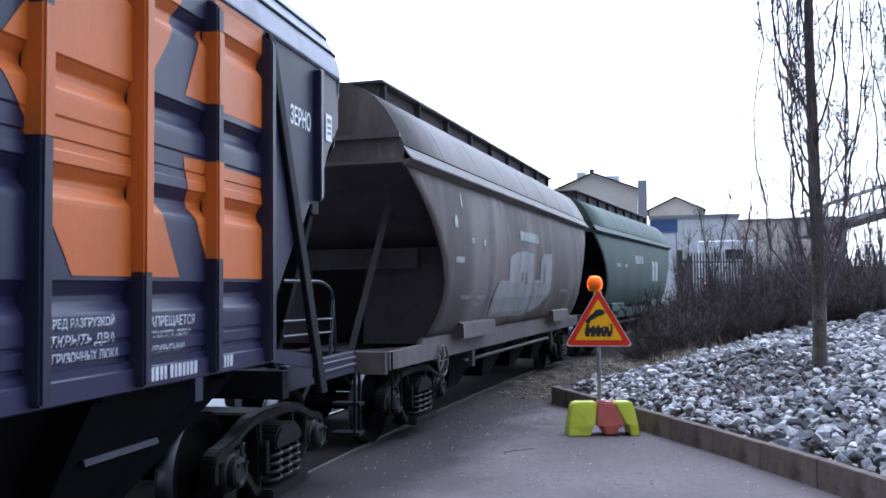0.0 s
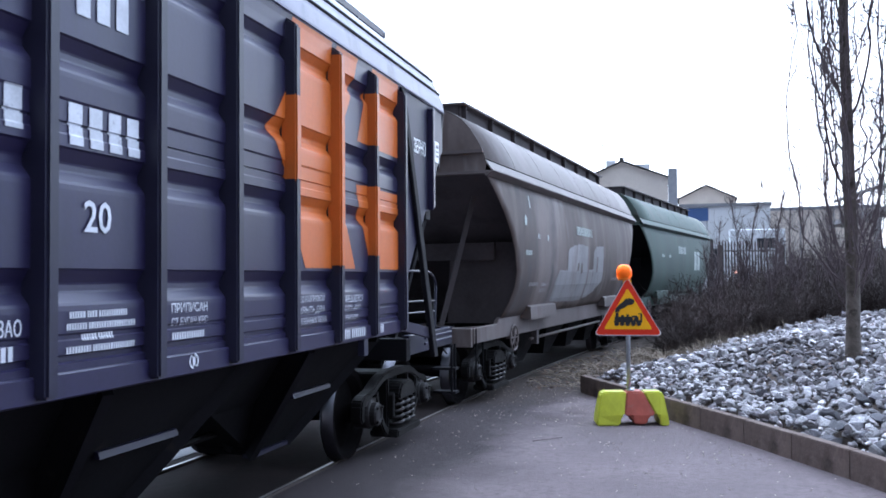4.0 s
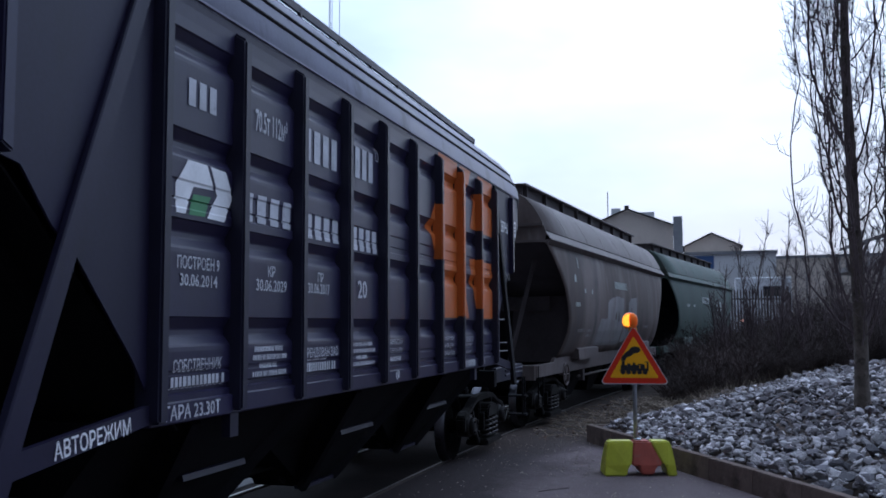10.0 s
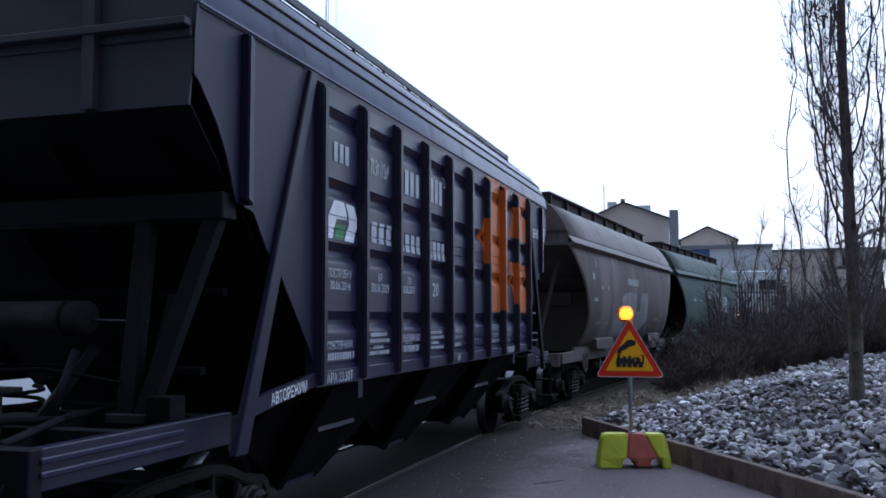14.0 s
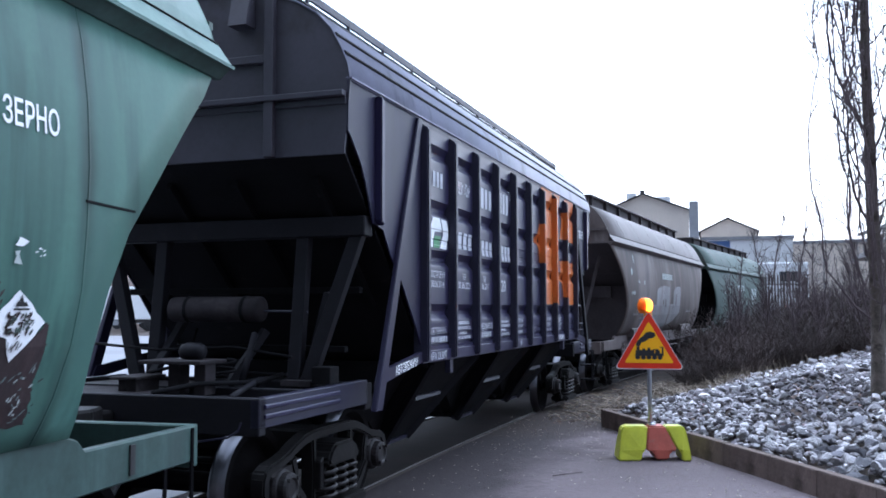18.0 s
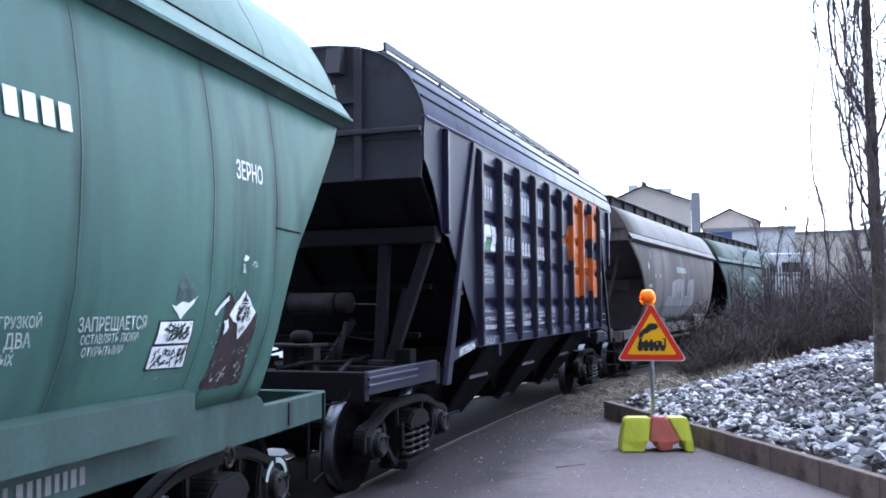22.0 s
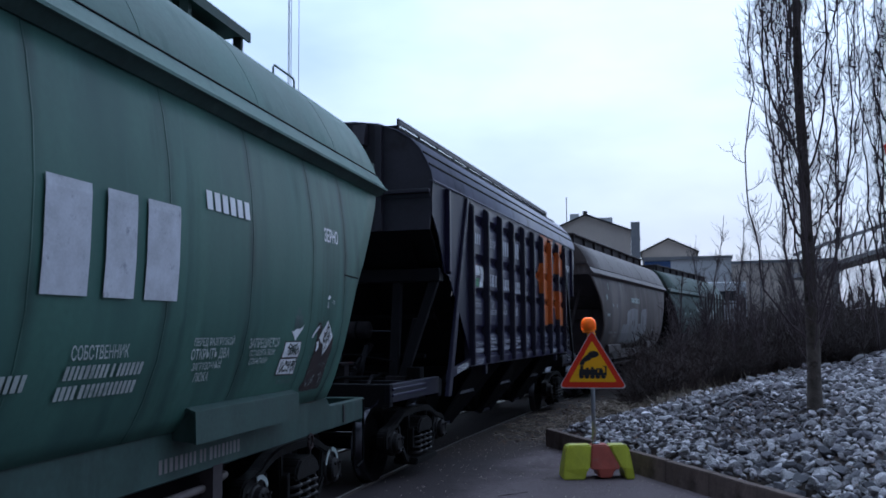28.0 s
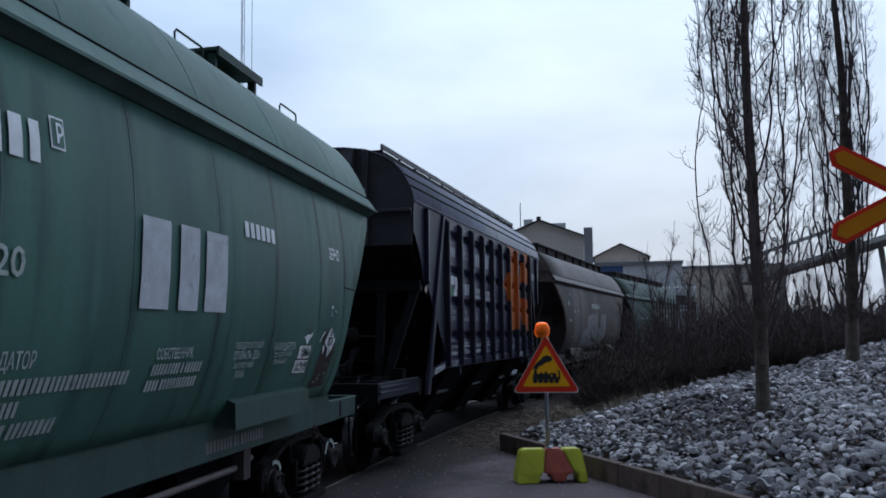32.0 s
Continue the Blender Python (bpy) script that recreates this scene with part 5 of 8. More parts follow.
def barrel_wagon(name, label, skin, roof, trim, under, walkway, inner, seam, more=0.0):
    w = thing(name, label, "hopper wagon", "wagons of the grain train")
    XE = 6.62 + more
    ENDS = [(z, xe + more * (0.45 + 0.55 * (z - 1.265) / 2.195)) for z, xe in BARREL_END]
    for sd in (-1, 1):
        bm = bmnew()
        rows = []
        for (z, y), (_, xe) in zip(BARREL, ENDS):
            rows.append([(xe * u, sd * (y + 0.004 * math.cos(u * 5.2 * math.pi) * (1 if z > 1.3 else 0)), z) for u in np.linspace(-1, 1, 41)])
        sheet(bm, rows, 0.015, (0, -sd, 0))
        part("side_sheet", bm, skin, w, smooth=True)
        # weld seams
        for x in (-5.15, -4.28, -3.06, -1.87, -0.62, 0.62, 1.87, 3.06, 4.28, 5.15) if seam else ():
            bm = bmnew()
            lim = [(z, y + 0.004 * math.cos(x / xe * 5.2 * math.pi) * (1 if z > 1.3 else 0)) for (z, y), (_, xe) in zip(BARREL, ENDS) if xe > abs(x) + 0.02]
            sheet(bm, [[(x - 0.007, sd * (y + 0.0014), z), (x + 0.007, sd * (y + 0.0014), z)] for z, y in lim], 0.006, (0, -sd, 0))
            part("weld_seam", bm, skin, w, smooth=True)
        # short level weld at each end corner
        for e in (-1, 1) if seam else ():
            bm = bmnew()
            beam(bm, (e * 5.13, sd * 1.6035, 2.425), (e * 5.54, sd * 1.6045, 2.415), 0.010, 0.012)
            part("weld_seam", bm, "slate_dark", w)
        # eave channel
        bm = bmnew()
        prism(bm, [(sd * p, q) for p, q in ((1.495, 3.60), (1.592, 3.462), (1.612, 3.452), (1.612, 3.430), (1.598, 3.430), (1.580, 3.448), (1.475, 3.59))], "x", -XE, XE)
        part("eave", bm, roof, w)
        # strip added below the eave, standing for the shade it casts
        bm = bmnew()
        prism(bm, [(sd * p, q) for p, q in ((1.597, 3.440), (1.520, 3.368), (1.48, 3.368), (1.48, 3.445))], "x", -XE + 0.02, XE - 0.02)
        part("eave_shade", bm, trim, w, "dark strip for the shade under the eave")
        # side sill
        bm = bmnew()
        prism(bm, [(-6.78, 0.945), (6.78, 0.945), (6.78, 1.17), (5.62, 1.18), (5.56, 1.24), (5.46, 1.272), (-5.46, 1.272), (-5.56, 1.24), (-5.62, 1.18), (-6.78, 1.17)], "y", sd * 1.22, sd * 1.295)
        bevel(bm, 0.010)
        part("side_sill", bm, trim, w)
        # hoods over the hatch gear
        for e in (-1, 1):
            bm = bmnew()
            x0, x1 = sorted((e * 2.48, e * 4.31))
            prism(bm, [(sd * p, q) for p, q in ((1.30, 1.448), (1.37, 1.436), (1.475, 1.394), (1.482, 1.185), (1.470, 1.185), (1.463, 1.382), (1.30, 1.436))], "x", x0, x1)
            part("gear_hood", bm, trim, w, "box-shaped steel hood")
            for x in (x0 + 0.04, x1 - 0.012):
                bm = bmnew()
                prism(bm, [(sd * p, q) for p, q in ((1.28, 1.432), (1.36, 1.428), (1.46, 1.38), (1.462, 1.19), (1.28, 1.21))], "x", x - 0.006, x + 0.006)
                part("hood_end", bm, trim, w)
            bm = bmnew()
            box(bm, min(e * 3.1, e * 3.25), max(e * 3.1, e * 3.25), min(sd * 1.2, sd * 1.3), max(sd * 1.2, sd * 1.3), 0.70, 0.96)
            part("bracket", bm, "grey_inner", w)
    prof = [(-y, z) for y, z in BARREL_ROOF] + [(y, z) for y, z in BARREL_ROOF[::-1][1:]]
    bm = bmnew()
    sheet(bm, [[(x, y, z) for y, z in prof] for x in np.linspace(-XE + 0.04, XE - 0.04, 9)], 0.02, (0, 0, -1))
    part("roof", bm, roof, w, smooth=True)
    for x in (-5.2, -3.4, -1.7, 0, 1.7, 3.4, 5.2):
        bm = bmnew()
        tube(bm, [(x, y, z) for y, z in prof], 0.003, 5)
        part("roof_seam", bm, roof, w)
    for sd in (-1, 1):
        bm = bmnew()
        tube(bm, [(-XE, sd * 1.495, 3.605), (XE, sd * 1.495, 3.605)], 0.008, 5)
        part("roof_lap", bm, under, w)
    for e in (-1, 1):
        bm = bmnew()
        out = [(-1.485, 3.42), (1.485, 3.42), (1.50, 3.58)] + [(y, z) for y, z in BARREL_ROOF[1:]] + [(-y, z) for y, z in BARREL_ROOF[::-1][1:]] + [(-1.50, 3.58)]
        prism(bm, out, "x", e * (XE - 0.06), e * (XE - 0.04))
        part("end_plate", bm, skin, w)
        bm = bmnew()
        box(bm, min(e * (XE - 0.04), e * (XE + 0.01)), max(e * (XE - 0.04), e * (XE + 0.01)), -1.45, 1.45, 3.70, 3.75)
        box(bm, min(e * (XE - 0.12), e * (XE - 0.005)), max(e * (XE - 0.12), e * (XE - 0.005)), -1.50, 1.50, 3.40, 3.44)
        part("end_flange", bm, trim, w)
        bm = bmnew()
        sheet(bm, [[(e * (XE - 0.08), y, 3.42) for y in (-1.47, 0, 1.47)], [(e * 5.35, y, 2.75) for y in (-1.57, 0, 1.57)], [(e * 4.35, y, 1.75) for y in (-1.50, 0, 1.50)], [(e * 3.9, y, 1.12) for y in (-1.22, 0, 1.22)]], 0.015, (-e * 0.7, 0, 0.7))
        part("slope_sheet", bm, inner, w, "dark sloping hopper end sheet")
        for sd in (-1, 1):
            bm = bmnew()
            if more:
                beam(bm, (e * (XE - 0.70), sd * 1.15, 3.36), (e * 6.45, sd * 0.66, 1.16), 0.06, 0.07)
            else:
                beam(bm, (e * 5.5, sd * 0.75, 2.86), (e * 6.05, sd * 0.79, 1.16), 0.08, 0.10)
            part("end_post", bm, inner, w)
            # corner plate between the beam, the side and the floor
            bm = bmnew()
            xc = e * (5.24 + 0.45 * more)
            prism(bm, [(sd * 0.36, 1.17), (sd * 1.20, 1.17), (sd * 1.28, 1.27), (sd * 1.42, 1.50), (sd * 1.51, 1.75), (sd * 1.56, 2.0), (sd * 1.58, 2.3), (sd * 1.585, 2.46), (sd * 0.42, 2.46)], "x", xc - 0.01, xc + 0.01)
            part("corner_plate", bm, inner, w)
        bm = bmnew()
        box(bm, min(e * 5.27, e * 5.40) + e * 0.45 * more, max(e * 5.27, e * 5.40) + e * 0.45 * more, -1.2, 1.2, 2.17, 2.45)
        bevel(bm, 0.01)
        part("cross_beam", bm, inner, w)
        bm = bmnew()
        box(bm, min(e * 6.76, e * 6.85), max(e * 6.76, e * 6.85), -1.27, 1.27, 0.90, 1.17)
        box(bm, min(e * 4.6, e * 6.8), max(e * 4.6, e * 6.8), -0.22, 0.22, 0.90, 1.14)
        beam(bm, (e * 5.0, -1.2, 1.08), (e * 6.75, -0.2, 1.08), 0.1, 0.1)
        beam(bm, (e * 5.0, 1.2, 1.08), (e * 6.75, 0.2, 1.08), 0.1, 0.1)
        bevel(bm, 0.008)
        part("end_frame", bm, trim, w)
        coupler(w, e * 6.83, e)
        bm = bmnew()
        tube(bm, [(e * 6.72, -1.3, 1.16), (e * 6.72, -1.3, 0.5), (e * 6.5, -1.3, 0.46)], 0.014, 5)
        tube(bm, [(e * 6.4, -1.3, 0.95), (e * 6.4, -1.3, 0.5)], 0.014, 5)
        part("foot_step", bm, under, w)
    for k in range(4):
        xc = -3.0 + k * 2.0
        bm = bmnew()
        hexa(bm, [(xc - 0.25, -0.9, 0.36), (xc + 0.25, -0.9, 0.36), (xc + 0.25, 0.9, 0.36), (xc - 0.25, 0.9, 0.36),
                  (xc - 1.0, -1.2, 1.14), (xc + 1.0, -1.2, 1.14), (xc + 1.0, 1.2, 1.14), (xc - 1.0, 1.2, 1.14)])
        part("hopper_funnel", bm, under, w)
    bm = bmnew()
    tube(bm, [(-3.4, -1.22, 0.80), (3.2, -1.22, 0.80), (3.5, -1.2, 0.84)], 0.03, 7)
    part("brake_pipe", bm, "grey_roof", w, smooth=True)
    if walkway == "long":
        bm = bmnew()
        for sd in (-1, 1):
            box(bm, -5.7, 5.9, min(sd * 0.66, sd * 0.72), max(sd * 0.66, sd * 0.72), 4.40, 4.63)
            for k in range(9):
                x = -5.6 + k * 1.4
                box(bm, x, x + 0.05, min(sd * 0.70, sd * 0.80), max(sd * 0.70, sd * 0.80), 4.36, 4.63)
        box(bm, -5.72, -5.65, -0.70, 0.70, 4.42, 4.63)
        part("roof_coaming", bm, "grey_inner", w, "dark raised coaming along the roof")
        bm = bmnew()
        box(bm, -5.75, 5.95, -0.82, 0.82, 4.635, 4.665)
        part("roof_walkway", bm, "grey_roof", w)
    else:
        for x in (4.13, 1.48, -1.48, -4.13):
            bm = bmnew()
            hexa(bm, [(x - 0.57, -0.82, 4.62), (x + 0.57, -0.82, 4.62), (x + 0.57, 0.1, 4.60), (x - 0.57, 0.1, 4.60),
                      (x - 0.57, -0.82, 4.65), (x + 0.57, -0.82, 4.65), (x + 0.57, 0.1, 4.63), (x - 0.57, 0.1, 4.63)])
            part("hatch_cover", bm, "green_dark", w, "dark green hatch cover propped on posts")
            bm = bmnew()
            box(bm, x - 0.42, x + 0.42, -0.60, 0.0, 4.36, 4.59)
            bevel(bm, 0.02)
            part("hatch_coaming", bm, "slate_dark", w, "dark hatch coaming")
            bm = bmnew()
            box(bm, x - 0.57, x + 0.57, -0.835, -0.815, 4.565, 4.655)
            part("cover_fascia", bm, "green_dark", w)
            for px in (x - 0.5, x + 0.5):
                bm = bmnew()
                beam(bm, (px, -0.74, 4.36), (px, -0.74, 4.60), 0.08, 0.05)
                part("cover_post", bm, "green_dark", w)
        for x in (5.6, 3.0, 0.0, -3.0, -5.6):
            bm = bmnew()
            y0, z0 = -0.80, 4.37
            tube(bm, [(x - 0.28, y0, z0), (x - 0.28, y0, z0 + 0.15), (x - 0.25, y0, z0 + 0.175), (x + 0.25, y0, z0 + 0.175), (x + 0.28, y0, z0 + 0.15), (x + 0.28, y0, z0)], 0.011, 6)
            part("grab_iron", bm, "green_dark", w, smooth=True)
    for xc in (-5.25, 5.25):
        bogie(w, xc)
    wheels = [wheelset(w, xc + d) for xc in (-5.25, 5.25) for d in (-0.925, 0.925)]
    # hand wheel by the rear bogie
    bm = bmnew()
    n = 16
    tube(bm, [(-4.85 + 0.21 * math.cos(k * math.tau / n), -1.34, 0.92 + 0.21 * math.sin(k * math.tau / n)) for k in range(n + 1)], 0.018, 5)
    for k in range(4):
        a = k * math.tau / 8
        tube(bm, [(-4.85 + 0.2 * math.cos(a), -1.34, 0.92 + 0.2 * math.sin(a)), (-4.85 - 0.2 * math.cos(a), -1.34, 0.92 - 0.2 * math.sin(a))], 0.012, 5)
    tube(bm, [(-4.85, -1.36, 0.92), (-4.85, -1.2, 0.92)], 0.03, 6)
    part("hand_wheel", bm, "grey_roof", w)
    return w, wheels


BCUTS = [z for z, _ in BARREL if 1.2 < z < 3.4]


def letter_green(w):
    """Stencils on the near green wagon; names of firms as plain blocks, numbers as bars."""
    d = barrel_depth

    def say(text, x, z, h, sq=0.62, slant=0.0):
        words(w, text, d, x, z, h, sq, BCUTS, slant, "white_faded" if h < 0.09 else "white")

    def blank(x, z, width, h, seed, gap=0.35):
        put_bars(w, dashes(width, h, seed, gap), d, x, z, "white_faded" if h < 0.1 else "white", 0.012, BCUTS)
    say("ЗЕРНО", 4.55, 2.69, 0.115, 0.70)
    put_bars(w, [(k * 0.115, 0, 0.08, 0.122) for k in range(6)], d, 2.325, 2.69, "white", 0.012, BCUTS, -0.1)
    for x, wd in ((0.69, 0.37), (1.20, 0.29), (1.60, 0.37)):
        put_text(w, "firm_block", bars([(0, 0, wd, 0.565)]), d, x, 2.09, "stencil", 0.012, [c for c in BCUTS if 2.09 < c < 2.66], "plain white painted block")
    blank(-2.3, 2.78, 2.02, 0.21, 62, 0.45)
    put_text(w, "lettering", text_fit("20", 0.23, 0.148), d, -0.665, 2.21, "white_faded", 0.012, BCUTS)
    for k, (tx, h) in enumerate((("ПЕРЕД РАЗГРУЗКОЙ", 0.065), ("ОТКРЫТЬ ДВА", 0.085), ("ЗАГРУЗОЧНЫХ", 0.062), ("ЛЮКА", 0.075))):
        say(tx, (2.28, 2.27, 2.33, 2.40)[k], (1.82, 1.735, 1.665, 1.59)[k], h * 0.76, 0.84, -0.15)
    for k, (tx, h) in enumerate((("ЗАПРЕЩАЕТСЯ", 0.08), ("ОСТАВЛЯТЬ ЛЮКИ", 0.055), ("ОТКРЫТЫМИ", 0.055))):
        say(tx, 3.12 + 0.035 * k, (1.79, 1.73, 1.67)[k], h * (0.84, 0.80, 0.80)[k], 0.80, -0.15)
    put_text(w, "lettering", text_fit("СОБСТВЕННИК", 0.52, 0.07), d, 1.02, 1.775, "white_faded", 0.012, [1.75], slant=-0.15)
    blank(1.0, 1.675, 0.72, 0.07, 64)
    blank(0.98, 1.575, 0.74, 0.07, 65)
    say("АРЕНДАТОР", -0.75, 1.77, 0.085, 0.70)
    for k in range(3):
        blank(-0.80, 1.64 - 0.11 * k, (1.52, 0.55, 0.9)[k], 0.08, 66 + k)
    put_text(w, "lettering", text_fit("АВТОРЕЖИМ", 0.32, 0.034), d, 3.835, 1.488, "ghost", 0.012, BCUTS)
    put_text(w, "mark_frame", bars([(0, 0, 0.125, 0.17)]), d, -0.23, 2.88, "white", 0.010, [2.9])
    put_text(w, "mark_field", bars([(0, 0, 0.10, 0.145)]), d, -0.218, 2.893, "green", 0.014, [2.9])
    put_text(w, "lettering", text_mesh("Р", 0.105, 0.8), d, -0.195, 2.912, "white", 0.018, [])
    # worn placards
    r = random.Random(8)

    put_text(w, "placard_edge", flat([(3.778, 1.560), (4.178, 1.548), (4.155, 1.828), (3.797, 1.830)]), d, 0, 0, "black", 0.006, BCUTS)
    for outline in ([(3.797, 1.704), (4.146, 1.697), (4.143, 1.819), (3.808, 1.821)], [(3.790, 1.571), (4.166, 1.559), (4.148, 1.684), (3.784, 1.690)]):
        put_text(w, "placard", flat(outline), d, 0, 0, "white", 0.009, BCUTS, "worn white placard")
    wear = []

    def smear(name, n, x0, x1, z0, z1, size, mat, lift, label=""):
        """Many small torn strokes, leaning as the bill was scraped."""
        bm = bmnew()
        for _ in range(n):
            cx, cz, tilt = r.uniform(x0, x1), r.uniform(z0, z1), r.gauss(0.5, 0.5)
            ln, wd = size * r.uniform(0.8, 2.4), size * r.uniform(0.25, 0.6)
            ca, sa = math.cos(tilt), math.sin(tilt)
            edge = [(-1, -0.5), (-0.4, -1), (0.5, -0.8), (1, 0.1), (0.4, 0.9), (-0.6, 0.7)]
            bm.faces.new([bm.verts.new((cx + ca * a * ln * r.uniform(0.6, 1) - sa * c * wd, cz + sa * a * ln + ca * c * wd * r.uniform(0.6, 1), 0)) for a, c in edge])
        wear.append(put_text(w, name, bm, d, 0, 0, mat, lift, BCUTS, label))
    smear("placard_wear", 46, 3.90, 4.10, 1.725, 1.80, 0.016, "green_dark", 0.013)
    smear("placard_wear", 30, 3.86, 4.12, 1.72, 1.81, 0.010, "black", 0.015)
    smear("placard_wear", 54, 3.82, 4.13, 1.585, 1.67, 0.013, "green_dark", 0.013)
    smear("placard_wear", 30, 3.82, 4.13, 1.585, 1.67, 0.010, "black", 0.015)

    def torn(outline, fine, jag):
        out = []
        for (xa, za), (xb, zb) in zip(outline, outline[1:] + outline[:1]):
            out += [(xa + (xb - xa) * q / fine + r.uniform(-jag, jag), za + (zb - za) * q / fine + r.uniform(-jag, jag) * 0.8) for q in range(fine)]
        return out
    patch = [(4.49, 1.98), (4.56, 1.968), (4.61, 1.915), (4.57, 1.876), (4.60, 1.823), (4.70, 1.80), (4.80, 1.80), (4.88, 1.80), (4.925, 1.855), (4.957, 1.843), (4.95, 1.69), (4.955, 1.575), (4.985, 1.446), (5.0, 1.385), (4.81, 1.392), (4.68, 1.386), (4.52, 1.39), (4.47, 1.428), (4.51, 1.483), (4.505, 1.562), (4.50, 1.667), (4.50, 1.733), (4.51, 1.863), (4.475, 1.929)]
    put_text(w, "rust_patch", flat(torn(patch, 4, 0.009)), d, 0, 0, "rust", 0.006, BCUTS, "rusty bare patch")
    put_text(w, "hazard_diamond", flat(torn([(4.712, 2.0), (4.81, 1.93), (4.914, 1.858), (4.83, 1.775), (4.742, 1.69), (4.70, 1.74), (4.69, 1.79), (4.62, 1.81), (4.556, 1.849), (4.63, 1.925)], 3, 0.005)), d, 0, 0, "white", 0.010, BCUTS, "torn white hazard diamond")
    put_text(w, "diamond_mark", flat([(4.695, 1.928), (4.775, 1.928), (4.755, 1.948), (4.742, 1.945), (4.722, 1.982), (4.712, 1.95), (4.70, 1.948)]), d, 0, 0, "black", 0.016, BCUTS)
    put_text(w, "diamond_mark", bars([(0, 0, 0.10, 0.008)]), d, 4.685, 1.912, "black", 0.016, BCUTS)
    smear("diamond_wear", 26, 4.66, 4.82, 1.815, 1.895, 0.017, "rust", 0.014)
    smear("diamond_wear", 18, 4.68, 4.84, 1.81, 1.90, 0.014, "green_dark", 0.016)
    smear("diamond_wear", 10, 4.62, 4.78, 1.73, 1.80, 0.010, "rust", 0.015)
    put_text(w, "torn_strip", flat(torn([(4.51, 1.968), (4.515, 1.935), (4.45, 1.895), (4.385, 1.845), (4.365, 1.858), (4.43, 1.915)], 3, 0.006)), d, 0, 0, "white", 0.012, BCUTS, "torn white remains of a bill")
    put_text(w, "torn_strip", flat(torn([(4.545, 1.823), (4.573, 1.77), (4.535, 1.725), (4.52, 1.75), (4.53, 1.77), (4.503, 1.811)], 3, 0.005)), d, 0, 0, "white", 0.012, BCUTS)
    put_text(w, "torn_strip", flat(torn([(4.74, 2.208), (4.70, 2.179), (4.655, 2.184), (4.68, 2.219)], 3, 0.004)), d, 0, 0, "white", 0.012, BCUTS)
    put_text(w, "torn_strip", flat(torn([(4.686, 2.165), (4.69, 2.135), (4.704, 2.105), (4.657, 2.11), (4.67, 2.14), (4.658, 2.162)], 2, 0.004)), d, 0, 0, "white_faded", 0.012, BCUTS)
    put_text(w, "torn_diamond", flat(torn([(3.884, 1.912), (3.93, 1.905), (4.0, 1.93), (4.056, 1.925), (4.151, 1.966), (4.08, 1.90), (4.0, 1.834), (3.94, 1.875)], 3, 0.006)), d, 0, 0, "white", 0.010, BCUTS, "torn remains of a placard")
    smear("placard_ghost", 80, 3.93, 4.10, 1.92, 2.03, 0.012, "ghost", 0.008, "pale scraped film of a placard")
    smear("placard_ghost", 30, 3.96, 4.04, 2.02, 2.10, 0.010, "ghost", 0.008)
    smear("rust_fleck", 34, 4.47, 5.0, 1.37, 1.60, 0.014, "rust", 0.009)
    smear("rust_fleck", 40, 4.50, 4.98, 1.60, 1.86, 0.012, "rust", 0.009)
    smear("rust_fleck", 14, 4.50, 4.62, 1.90, 2.03, 0.014, "rust", 0.009)
    smear("paint_chips", 20, 4.52, 4.95, 1.41, 1.66, 0.013, "ghost", 0.012)
    smear("paint_chips", 9, 4.55, 4.72, 1.42, 1.56, 0.013, "white_faded", 0.016)
    smear("paint_chips", 12, 4.80, 4.93, 1.44, 1.66, 0.010, "white_faded", 0.016)
    smear("paint_chips", 6, 4.79, 4.86, 2.13, 2.18, 0.008, "white", 0.012)
    smear("paint_chips", 7, 4.36, 4.48, 1.62, 1.80, 0.008, "white_faded", 0.012)
    for ob in wear:
        tagged(ob, kind="stuff")
    put_bars(w, dashes(1.22, 0.09, 70, 0.5), lambda z: 1.295, 2.34, 1.01, "grey_patch", 0.005)


def bogie_marks(w):
    """White paint strokes round the axle boxes of the front bogie, and a hook ring on the sill."""
    for xc, a0, a1 in ((6.175, 20, 95), (6.175, 110, 165), (4.325, 30, 110)):
        bm = bmnew()
        rows = [[(xc + r0 * math.cos(math.radians(a)), -1.126, 0.50 + r0 * math.sin(math.radians(a))) for r0 in (0.165, 0.205)] for a in np.linspace(a0, a1, 8)]
        sheet(bm, rows, 0.006, (0, -1, 0))
        part("paint_stroke", bm, "white_faded", w, "white paint stroke")
    bm = bmnew()
    tube(bm, [(5.05 + 0.055 * math.cos(q * math.tau / 12), -1.31, 0.90 + 0.065 * math.sin(q * math.tau / 12)) for q in range(13)], 0.014, 5)
    part("lashing_ring", bm, "rust", w)
    bm = bmnew()
    box(bm, 6.02, 6.07, -1.306, -1.294, 0.98, 1.15)
    part("sill_slot", bm, "black", w)


